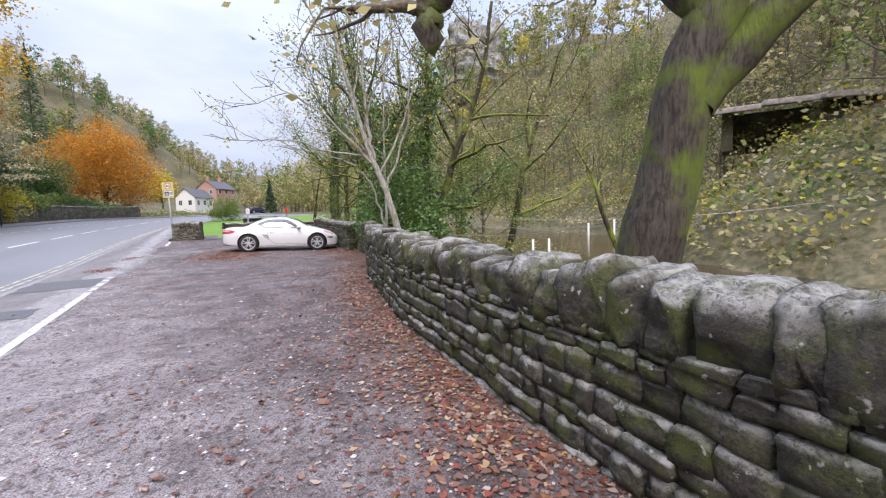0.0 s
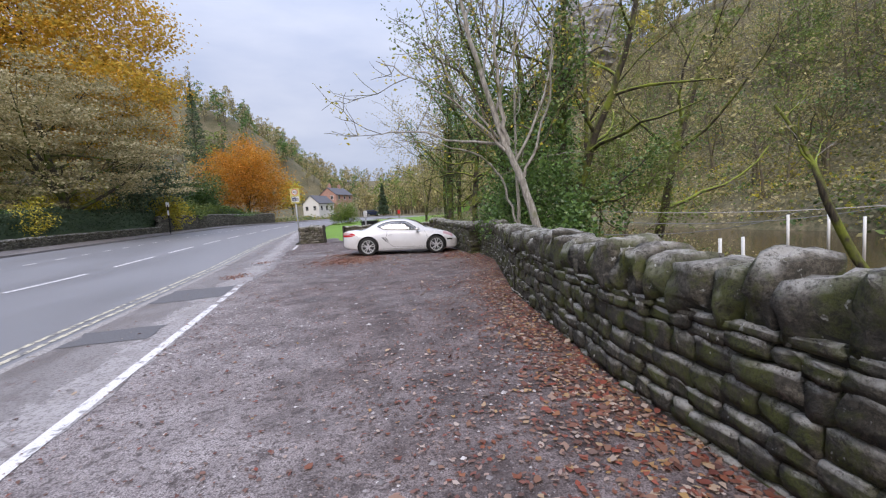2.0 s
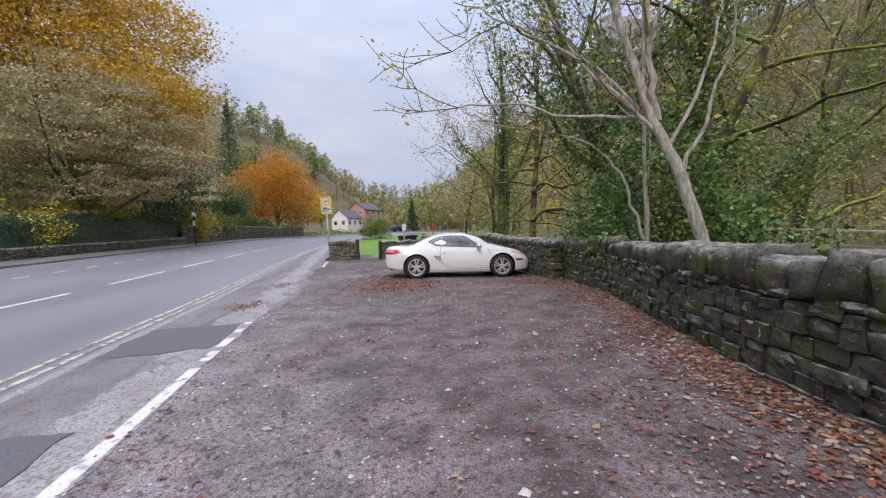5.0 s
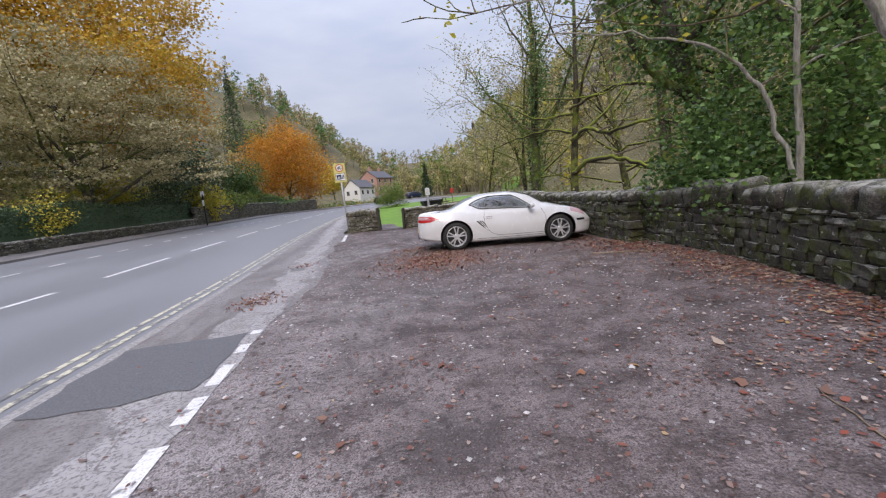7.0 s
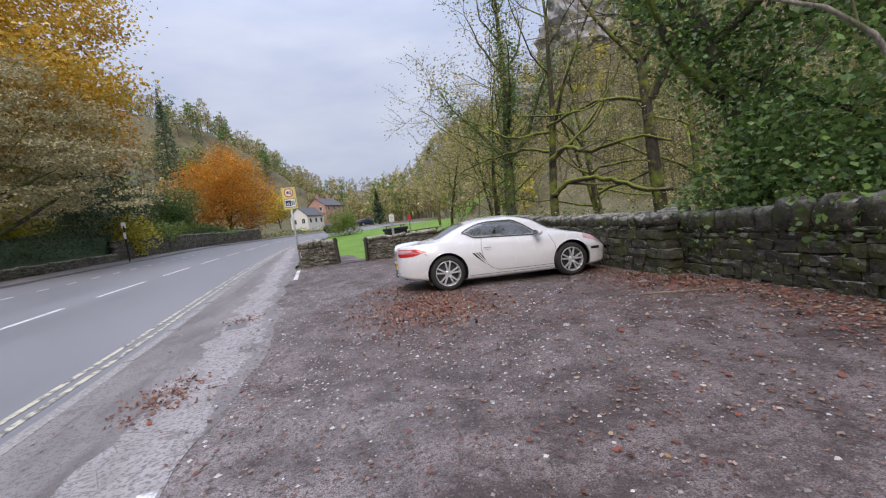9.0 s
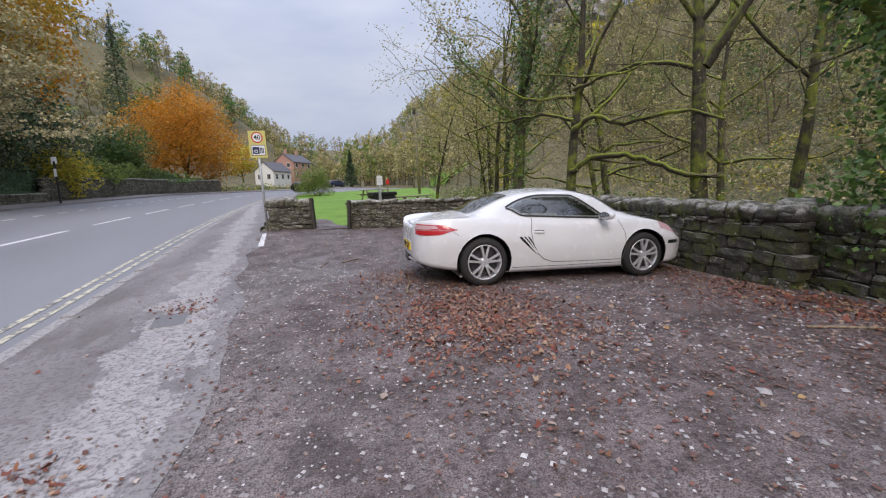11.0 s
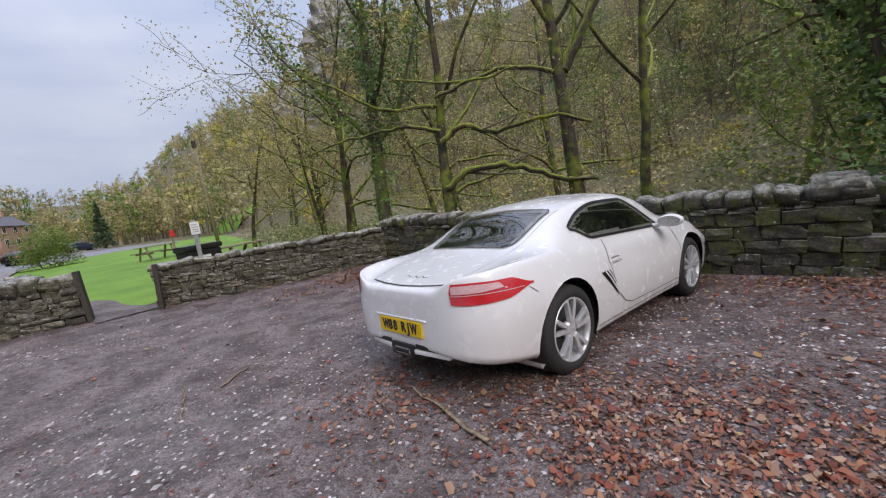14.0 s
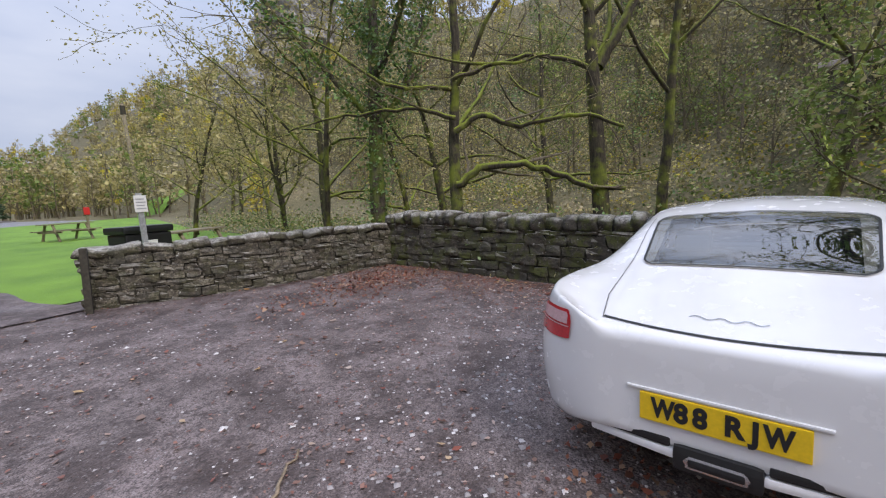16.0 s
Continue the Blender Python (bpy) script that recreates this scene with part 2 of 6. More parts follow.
M_ROAD, M_PAVE, M_GRAVEL, M_GRASS, M_HILL, M_WATER = asphalt(), pavement_mat(), gravel_mat(), grass_mat(), hill_mat(), water_mat()
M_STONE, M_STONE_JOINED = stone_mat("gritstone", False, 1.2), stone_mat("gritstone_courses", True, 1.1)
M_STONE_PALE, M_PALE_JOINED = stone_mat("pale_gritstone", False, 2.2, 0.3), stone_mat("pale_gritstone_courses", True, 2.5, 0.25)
M_MORTAR = plain("dark_mortar", (0.035, 0.032, 0.024), 0.95, grain=30, depth=0.5)
M_KERB = plain("kerb_stone", (0.30, 0.28, 0.27), 0.85, grain=25, depth=0.4)
M_WHITE = paint_line("white_road_paint", (0.72, 0.70, 0.70), 0.33)
M_YELLOW = paint_line("yellow_road_paint", (0.60, 0.55, 0.42), 0.42)
M_BARK = bark_mat("mossy_dark_bark", (0.028, 0.023, 0.018), (0.10, 0.082, 0.064), (0.11, 0.15, 0.016), 0.42)
M_MOSSY = bark_mat("very_mossy_bark", (0.022, 0.018, 0.013), (0.075, 0.062, 0.040), (0.17, 0.205, 0.022), 0.38, 1.0)
M_PALE = bark_mat("pale_birch_bark", (0.20, 0.185, 0.16), (0.46, 0.43, 0.38), (0.16, 0.17, 0.09), 0.15)
M_TWIG = bark_mat("twig_bark", (0.08, 0.065, 0.045), (0.22, 0.18, 0.125), (0.17, 0.17, 0.05), 0.3)
L_OLIVE = leaf_mat("olive_autumn_leaves", gain=2.6, *((0.085, 0.08, 0.032), (0.17, 0.15, 0.062), (0.25, 0.21, 0.095), (0.13, 0.12, 0.045)))
L_ORANGE = leaf_mat("orange_beech_leaves", (0.30, 0.13, 0.012), (0.52, 0.21, 0.018), (0.55, 0.27, 0.03), (0.34, 0.19, 0.03))
L_GOLD = leaf_mat("golden_beech_leaves", (0.22, 0.13, 0.014), (0.42, 0.23, 0.024), (0.48, 0.30, 0.05), (0.24, 0.18, 0.035), gain=1.9)
L_DRY = leaf_mat("dry_buff_leaves", gain=1.8, *( (0.13, 0.12, 0.05), (0.25, 0.21, 0.11), (0.38, 0.33, 0.21), (0.14, 0.135, 0.05)))
L_IVY = leaf_mat("dark_ivy_leaves", (0.022, 0.048, 0.014), (0.06, 0.115, 0.03), (0.12, 0.20, 0.05), (0.04, 0.075, 0.02), rough=0.35, through=0.25, gain=1.9)
L_GREEN = leaf_mat("fresh_green_leaves", gain=1.9, *((0.055, 0.09, 0.02), (0.11, 0.15, 0.035), (0.18, 0.22, 0.055), (0.08, 0.11, 0.03)))
L_YELLOW = leaf_mat("yellow_autumn_leaves", (0.36, 0.29, 0.03), (0.55, 0.46, 0.06), (0.26, 0.26, 0.05), (0.42, 0.30, 0.04))
L_FIR = leaf_mat("dark_conifer_needles", (0.015, 0.032, 0.016), (0.035, 0.06, 0.03), (0.055, 0.08, 0.04), through=0.05, gain=2.1)
L_LITTER = leaf_mat("fallen_leaves", (0.17, 0.045, 0.03), (0.28, 0.155, 0.10), (0.50, 0.39, 0.31), (0.09, 0.042, 0.034), (0.34, 0.080, 0.045), (0.24, 0.13, 0.09), (0.11, 0.055, 0.04), (0.30, 0.10, 0.05), (0.46, 0.29, 0.11), (0.56, 0.47, 0.40), through=0.1, gain=1.0)

L_RUSSET = leaf_mat("russet_trodden_leaves", (0.15, 0.065, 0.048), (0.22, 0.12, 0.09), (0.40, 0.29, 0.24), (0.085, 0.046, 0.04), (0.24, 0.078, 0.055), (0.19, 0.12, 0.095), (0.11, 0.062, 0.05), (0.24, 0.095, 0.062), (0.52, 0.43, 0.37), through=0.1, gain=1.1)
L_HEAP = leaf_mat("wet_red_leaves", (0.17, 0.045, 0.026), (0.26, 0.075, 0.04), (0.33, 0.165, 0.085), (0.09, 0.03, 0.022), (0.22, 0.055, 0.03), (0.40, 0.27, 0.17), (0.13, 0.045, 0.032), through=0.1, gain=1.1)

# ---- geometry helpers ----
def mesh_object(name, verts, faces, material, parent=None, smooth=False, label=""):
    me = bpy.data.meshes.new(name)
    me.from_pydata([tuple(v) for v in verts], [], faces)
    for mt in material if isinstance(material, (list, tuple)) else [material]:
        me.materials.append(mt)
    if smooth:
        me.polygons.foreach_set("use_smooth", [True] * len(me.polygons))
    me.update()
    ob = new(name, me)
    if parent is not None:
        ob.parent = parent
    if label:
        ob["label"] = label
    return ob


def part(name, bm, material, parent, label="", smooth=False):
    """Links a bmesh as one mesh object under a thing or part."""
    me = bpy.data.meshes.new(name)
    bm.normal_update()
    bm.to_mesh(me)
    bm.free()
    me.materials.append(material)
    if smooth:
        me.polygons.foreach_set("use_smooth", [True] * len(me.polygons))
    ob = new(name, me)
    if parent is not None:
        ob.parent = parent
    if label:
        ob["label"] = label
    return ob


def thing(name, at=(0, 0, 0), turn=0.0, label="", category="", group="", kind=""):
    ob = new(name)
    ob.empty_display_size = 0.2
    ob.location = at
    ob.rotation_euler = (0, 0, radians(turn))
    return tagged(ob, label, category, group, kind)


def box(bm, x0, y0, z0, x1, y1, z1, bevel=0.0, m=None):
    r = bmesh.ops.create_cube(bm, size=1.0)
    vs = r["verts"]
    bmesh.ops.transform(bm, matrix=Matrix.Translation(((x0 + x1) / 2, (y0 + y1) / 2, (z0 + z1) / 2)) @ Matrix.Diagonal((x1 - x0, y1 - y0, z1 - z0, 1)), verts=vs)
    if bevel:
        es = {e for v in vs for e in v.link_edges}
        r = bmesh.ops.bevel(bm, geom=list(es), offset=bevel, segments=2, affect="EDGES", profile=0.7)
        vs = list({v for f in r["faces"] for v in f.verts} | {v for v in vs if v.is_valid})
    if m is not None:
        bmesh.ops.transform(bm, matrix=m, verts=vs)
    return vs


def rod(bm, a, b, r0, r1=None, seg=10):
    a, b = Vector(a), Vector(b)
    r1 = r0 if r1 is None else r1
    q = (b - a).to_track_quat("Z", "Y").to_matrix().to_4x4()
    res = bmesh.ops.create_cone(bm, cap_ends=True, segments=seg, radius1=r0, radius2=r1, depth=(b - a).length)
    bmesh.ops.transform(bm, matrix=Matrix.Translation((a + b) / 2) @ q, verts=res["verts"])
    return res["verts"]


def smoothstep(a, b, x):
    t = min(1.0, max(0.0, (x - a) / (b - a)))
    return t * t * (3 - 2 * t)


def lerp_path(pts, s):
    """The x of a polyline of (y, x) pairs at y = s."""
    if s <= pts[0][0]:
        return pts[0][1]
    for (y0, x0), (y1, x1) in zip(pts, pts[1:]):
        if s <= y1:
            return x0 + (x1 - x0) * (s - y0) / (y1 - y0)
    return pts[-1][1]


# ---- the lie of the land ----
def rise(y):
    """Height of the forecourt and road edge along the valley."""
    u = min(y, 60.0) - 17.5
    v = 0.022 * (math.log1p(math.exp(-abs(u))) + max(u, 0.0))
    return v + 0.008 * max(0.0, min(y, 200.0) - 60.0)


def kerb_x(y):
    """Where the near kerb of the road runs: straight, then bending away."""
    u = max(0.0, y - 18.0)
    b = min(max(0.0, y - 62.0), 40.0)
    return -3.3 + 0.0018 * min(u, 84.0) ** 2 + 0.02 * b ** 2


WALL_FACE = [(-9, 1.35), (0, 1.55), (2.0, 1.68), (4.4, 2.0), (5.6, 2.3), (8.0, 2.9), (10.4, 3.75), (12.2, 4.4), (14.9, 4.98), (23.0, 5.5), (40, 9.0), (90, 26.0), (130, 42.0)]


def wall_x(y):
    return lerp_path(WALL_FACE, y)


FAR_WIDTH = 11.5
HILL_FOOT = [(40, 31.2), (130, 35.5), (300, 57.0), (600, 108.0)]


def hill_foot(y):
    """Where the steep hillside across the river begins."""
    if y < 40:
        return wall_x(y) + 13.15 + 9.0 * smoothstep(9, 16, y)
    return lerp_path(HILL_FOOT, y)


def land(x, y):
    """Height of the land at a place."""
    k, w = kerb_x(y), wall_x(y)
    z = rise(y) + 0.05 * min(max(0.0, k - x), 13.0)
    # the parking area falls away towards the river wall
    z -= 0.075 * smoothstep(1.6, 4.2, x) * smoothstep(12.5, 16.0, y) * (1 - smoothstep(19.5, 23.0, y))
    left = k - FAR_WIDTH - 1.2 - x - 30.0 * smoothstep(66, 100, y) * (1 - smoothstep(140, 180, y))
    if left > 0:
        h = 0.9 * smoothstep(0, 1.0, left) + (33.0 + 10.0 * smoothstep(90, 200, y)) * smoothstep(0, 75, left) + 0.04 * left
        z += h + 1.6 * noise.noise((x * 0.04, y * 0.04, 0.3)) * min(1, left / 20)
    bank = x - (w + 0.55)
    if bank > 0:
        reach = 0.6 + 9.0 * smoothstep(9, 16, y)
        z -= (1.15 + rise(y)) * smoothstep(reach * 0.3, reach + 0.8, bank) * (1 - smoothstep(60, 75, y))
        hill = x - hill_foot(y)
        if hill > 0:
            z += 1.0 * smoothstep(0, 2, hill) + (40.0 + 3.0 * smoothstep(40, 100, y) + 24.0 * smoothstep(110, 420, y)) * smoothstep(-4, 58, hill) + 2.0 * noise.noise((x * 0.05, y * 0.05, 1.3)) * min(1, hill / 15)
    if y > 200:
        z += 44.0 * smoothstep(200, 520, y) * (1 - smoothstep(0, 40, x - hill_foot(y)))
    if y < -30:
        z += 25.0 * smoothstep(30, 160, -y)
    return z


def axis(*spans):
    out = []
    for a, b, step in spans:
        out += list(np.arange(a, b, step))
    return out + [spans[-1][1]]


def strip(name, left, right, ys, cols, lift, material, kind_label, thickness=0.0):
    """A ground layer between two edges that run with y; lies on the land."""
    verts, faces = [], []
    n = cols + 1
    for y in ys:
        a, b = left(y), right(y)
        for i in range(n):
            x = a + (b - a) * i / cols
            verts.append((x, y, land(x, y) + lift))
    for j in range(len(ys) - 1):
        for i in range(cols):
            o = j * n + i
            faces.append((o, o + 1, o + n + 1, o + n))
    if thickness:
        k = len(verts)
        verts += [(x, y, z - thickness) for x, y, z in verts]
        for j in range(len(ys) - 1):
            for i in (0, cols):
                o = j * n + i
                q = (o, o + n, k + o + n, k + o)
                faces.append(q if i == 0 else q[::-1])
        for j in (0, len(ys) - 1):
            for i in range(cols):
                o = j * n + i
                q = (o, k + o, k + o + 1, o + 1)
                faces.append(q if j == 0 else q[::-1])
    ob = mesh_object(name, verts, faces, material, smooth=not thickness)
    return tagged(ob, kind_label, "ground", kind="structure")


# one sheet of land out to the horizon
_xs = axis((-900, -200, 70), (-200, -60, 10), (-60, -16, 3), (-16, 30, 0.8), (30, 90, 4), (90, 220, 13), (220, 900, 70))
_ys = axis((-700, -120, 60), (-120, -20, 8), (-20, 45, 1.0), (45, 120, 3), (120, 320, 10), (320, 1400, 60))
_v, _f = [], []
for _y in _ys:
    for _x in _xs:
        _d = 0.09 if kerb_x(_y) - 14 < _x < wall_x(_y) + 0.6 or (-6 < _x - kerb_x(_y) < 9 and _y > 24) else 0.0
        _v.append((_x, _y, land(_x, _y) - _d))
_w = len(_xs)
for _j in range(len(_ys) - 1):
    for _i in range(_w - 1):
        _o = _j * _w + _i
        _f.append((_o, _o + 1, _o + _w + 1, _o + _w))
tagged(mesh_object("ground", _v, _f, M_HILL, smooth=True), "brown woodland floor rising into wooded valley sides", "ground", kind="structure")

_near = axis((-14, 45, 1.0), (45, 110, 2.5))
_road_ys = axis((-40, 45, 1.0), (45, 92.5, 2.5))
strip("road", lambda y: kerb_x(y) - 10.3, kerb_x, _road_ys, 12, -0.07, M_ROAD, "worn grey asphalt main road with a broken centre line")
strip("pavement_far", lambda y: kerb_x(y) - FAR_WIDTH - 0.6, lambda y: kerb_x(y) - 10.3, _road_ys, 2, 0.02, M_PAVE, "narrow leaf-strewn pavement beside the far wall", 0.12)
strip("pavement", lambda y: kerb_x(y) + 0.13, lambda y: kerb_x(y) + 1.52 + 0.3 * smoothstep(12, 15, y) + (0.06 + 0.25 * smoothstep(11, 14, y)) * noise.noise((y * 0.55, 3.0, 0)) + 0.1 * noise.noise((y * 2.1, 8.0, 0)), axis((-40, 30, 0.3), (30, 82.5, 2.5)), 4, 0.004, M_PAVE, "patched grey asphalt pavement beside the road")
strip("forecourt", lambda y: kerb_x(y) + 1.2, lambda y: wall_x(y) + 0.3, axis((-14, 25.6, 0.5)), 14, 0.0, M_GRAVEL, "wet gravel and earth parking area with fallen leaves")
strip("park_grass", lambda y: kerb_x(y) + 2.6 - 0.6 * smoothstep(29, 33, y), lambda y: wall_x(y) + 1.5 if y > 27 else 5.2, axis((25.6, 110, 1.2)), 10, 0.012, M_GRASS, "bright green mown grass of a riverside park")
# park path from the gate
strip("park_path", lambda y: 0.15 + 0.03 * (y - 25), lambda y: 1.15 - 0.12 * (y - 25) + 0.1 * math.sin(y * 2.1), axis((24.8, 28.4, 0.4)), 3, 0.022, M_GRAVEL, "muddy trodden path through the gate into the grass")
strip("garden_lawn", lambda y: kerb_x(y) - FAR_WIDTH - 11.0, lambda y: kerb_x(y) - FAR_WIDTH - 2.6, axis((-12, 47, 1.0)), 8, 0.03, M_GRASS, "sloping garden lawn on the bank behind the hedge")
# river
_v = []
for _y in axis((-120, 70, 5)):
    _v += [(wall_x(_y) + 0.4, _y, -1.0), (wall_x(_y) + 26, _y, -1.0)]
tagged(mesh_object("river_water", _v, [(2 * i, 2 * i + 1, 2 * i + 3, 2 * i + 2) for i in range(len(_v) // 2 - 1)], M_WATER), "brown river in spate with ripples", "water", kind="structure")


# ---- kerb and road markings ----
def ribbon(bm, xoff, y0, y1, width, lift, step=1.0, wob=0.0):
    n = max(1, int(round((y1 - y0) / step)))
    prev = None
    for i in range(n + 1):
        y = y0 + (y1 - y0) * i / n
        x = kerb_x(y) + xoff + wob * noise.noise((y * 0.9, xoff, 0))
        row = []
        for s in (-0.5, 0.5):
            px = x + s * width
            row.append(bm.verts.new((px, y, land(px, y) + lift)))
        if prev:
            bm.faces.new((prev[0], prev[1], row[1], row[0]))
        prev = row


def marking(name, spans, xoff, width, lift, material, label, step=1.0):
    bm = bmesh.new()
    for a, b in spans:
        ribbon(bm, xoff, a, b, width, lift, step)
    return tagged(part(name, bm, material, None), label, "road marking", kind="structure")


CENTRE = [(19.4 + 5.4 * i, 19.4 + 5.4 * i + 3.6) for i in range(-8, 14)]
marking("centre_line", CENTRE, -3.9, 0.13, -0.064, M_WHITE, "broken white centre line on the road")
marking("bay_line", [(6 + 1.9 * i, 6.7 + 1.9 * i) for i in range(-4, 40)], -7.5, 0.11, -0.064, M_WHITE, "short white dashes along the far side of the road")
marking("double_yellow_line", [(-20, 60)], -0.28, 0.075, -0.064, M_YELLOW, "worn double yellow line beside the kerb")
marking("double_yellow_line", [(-20, 60)], -0.46, 0.075, -0.064, M_YELLOW, "worn double yellow line beside the kerb")
marking("parking_line", [(-6.5, 9.9), (10.15, 10.55), (10.75, 11.2), (11.5, 11.75), (12.1, 12.25)], 1.45, 0.11, 0.006, M_WHITE, "thick worn white line edging the parking area", 0.4)
marking("parking_line", [(22.3, 24.9)], 1.95, 0.12, 0.006, M_WHITE, "short white line at the end of the parking area", 0.4)

kerb = thing("kerb", label="pale worn kerb stones along the road", category="kerb", kind="structure")
_kerb_mesh = None
for _i in range(90):
    _y = -12 + 0.915 * _i
    bm = bmesh.new() if _kerb_mesh is None else None
    if bm is not None:
        box(bm, 0, -0.45, -0.16, 0.14, 0.45, 0.0, 0.012)
        _ob = part("kerb_stone", bm, M_KERB, kerb)
        _kerb_mesh = _ob.data
    else:
        _ob = new("kerb_stone", _kerb_mesh)
        _ob.parent = kerb
    _yaw = math.atan2(kerb_x(_y + 0.45) - kerb_x(_y - 0.45), 0.9)
    _ob.matrix_basis = pose(kerb_x(_y), _y, land(kerb_x(_y) + 0.1, _y) + 0.006 + 0.004 * math.sin(_i * 2.3), 0, 0, -math.degrees(_yaw))

# ---- dry stone walls ----
def stone_mesh(seed, rough=0.12, cap=False, cuts=1):
    """A hewn stone of unit size; coping stones narrow towards the top."""
    rnd = random.Random(seed)
    bm = bmesh.new()
    bmesh.ops.create_cube(bm, size=1.0)
    bmesh.ops.subdivide_edges(bm, edges=bm.edges[:], cuts=cuts, use_grid_fill=True)
    o = Vector((rnd.uniform(0, 90), rnd.uniform(0, 90), rnd.uniform(0, 90)))
    for v in bm.verts:
        c = v.co.copy()
        n = sum(abs(t) > 0.49 for t in c)
        c *= (1.02, 1.0, 0.965, 0.92)[n]
        if cap and c.z > 0.1:
            c.x *= 1 - 0.20 * (c.z - 0.1)
            c.y *= 1 - 0.12 * (c.z - 0.1)
            c.z -= 0.16 * abs(c.y) ** 1.5
        d = noise.noise_vector(c * 1.9 + o) * rough
        if cuts > 1:
            d += noise.noise_vector(c * 4.6 + o) * rough * 0.42 + noise.noise_vector(c * 10.0 + o) * rough * 0.2
        v.co = c + d
    me = bpy.data.meshes.new("stone")
    bm.to_mesh(me)
    bm.free()
    me.materials.append(M_STONE)
    me.polygons.foreach_set("use_smooth", [cuts > 1] * len(me.polygons))
    return me


STONES = [stone_mesh(i) for i in range(14)]
CAPS = [stone_mesh(50 + i, 0.13, True, 2) for i in range(14)]
FINE_STONES = [stone_mesh(i, 0.10, False, 2) for i in range(14)]
FINE_CAPS = [stone_mesh(50 + i, 0.15, True, 4) for i in range(14)]


def repainted(meshes, material):
    out = []
    for me in meshes:
        me = me.copy()
        me.materials[0] = material
        out.append(me)
    return out


PALE_STONES, PALE_CAPS = repainted(STONES, M_STONE_PALE), repainted(CAPS, M_STONE_PALE)


def along(pts, s):
    for (x0, y0), (x1, y1) in zip(pts, pts[1:]):
        d = math.hypot(x1 - x0, y1 - y0)
        if s <= d or (x1, y1) == pts[-1]:
            return x0 + (x1 - x0) * s / d, y0 + (y1 - y0) * s / d, math.atan2(y1 - y0, x1 - x0)
        s -= d


def stone_wall(name, pts, height, thick, label, seed, cap_h=0.22, cap_w=(0.14, 0.30), course=(0.08, 0.17), length=(0.11, 0.30), single=lambda x, y: True, caps=True, pale=False, fine=lambda x, y: False):
    """A rubble wall along pts (its visible foot); the body lies to the right of the way walked along pts."""
    rnd = random.Random(seed)
    wall = thing(name, label=label, category="wall", kind="structure")
    total = sum(math.hypot(b[0] - a[0], b[1] - a[1]) for a, b in zip(pts, pts[1:]))
    # core of earth and mortar behind the stones
    verts, faces = [], []
    n = max(2, int(total / 0.4))
    for i in range(n + 1):
        x, y, a = along(pts, total * i / n * 0.9999)
        nx, ny = math.sin(a), -math.cos(a)
        z = land(x, y)
        h = height - cap_h * 0.6
        i0, i1 = 0.035, thick - 0.05
        for d, zz in ((i0, z - 0.25), (i0, z + h), (i1, z + h), (i1, z - 0.6)):
            verts.append((x + nx * d, y + ny * d, zz))
    for i in range(n):
        o = 4 * i
        for k in range(4):
            faces.append((o + k, o + (k + 1) % 4, o + 4 + (k + 1) % 4, o + 4 + k))
    faces += [(3, 2, 1, 0), tuple(4 * n + k for k in range(4))]
    mesh_object("core", verts, faces, M_MORTAR, wall)
    jv, jf, js = [], [], []

    def put(me, m, x, y):
        if single(x, y):
            ob = new("stone", me)
            ob.parent = wall
            ob.matrix_basis = m
        else:
            k = len(jv)
            jv.extend(m @ v.co for v in me.vertices)
            jf.extend(tuple(k + i for i in p.vertices) for p in me.polygons)
            js.extend(p.use_smooth for p in me.polygons)

    z = -0.05
    top = height - (cap_h if caps else 0.0)
    while z < top - 0.02:
        h = min(rnd.uniform(*course), max(0.06, top - z))
        s = -rnd.uniform(0, 0.2)
        while s < total:
            w = rnd.uniform(*length) * (0.7 + h * 3)
            mid = min(max(s + w / 2, 0.02), total - 0.02)
            x, y, a = along(pts, mid)
            nx, ny = math.sin(a), -math.cos(a)
            dep = 0.24
            proud = rnd.uniform(-0.028, 0.014)
            g = land(x, y)
            hh = h * rnd.uniform(0.9, 1.14)
            m = pose(x + nx * (dep / 2 + proud), y + ny * (dep / 2 + proud), g + z + h / 2 + rnd.uniform(-0.012, 0.012), rnd.uniform(-3, 3), rnd.uniform(-4, 4), math.degrees(a) + rnd.uniform(-4, 4)) @ Matrix.Diagonal((w * 0.99, dep, hh * 0.97, 1))
            put(rnd.choice(PALE_STONES if pale else FINE_STONES if fine(x, y) else STONES), m, x, y)
            s += w
        z += h
    s = 0.0
    while caps and s < total:
        w = rnd.uniform(*cap_w)
        x, y, a = along(pts, min(s + w / 2, total - 0.01))
        nx, ny = math.sin(a), -math.cos(a)
        g = land(x, y)
        ch = cap_h * rnd.uniform(0.85, 1.25)
        m = pose(x + nx * thick / 2, y + ny * thick / 2, g + top + ch * 0.46, rnd.uniform(-6, 6), rnd.uniform(-12, 12), math.degrees(a) + rnd.uniform(-7, 7)) @ Matrix.Diagonal((w * 1.04, thick * rnd.uniform(0.98, 1.12), ch * 1.12, 1))
        put(rnd.choice(PALE_CAPS if pale else FINE_CAPS if fine(x, y) else CAPS), m, x, y)
        s += w
    if jv:
        ob = mesh_object("stone_courses", jv, jf, M_PALE_JOINED if pale else M_STONE_JOINED, wall)
        ob.data.polygons.foreach_set("use_smooth", js)
        ob["kind"] = "stuff"
    return wall


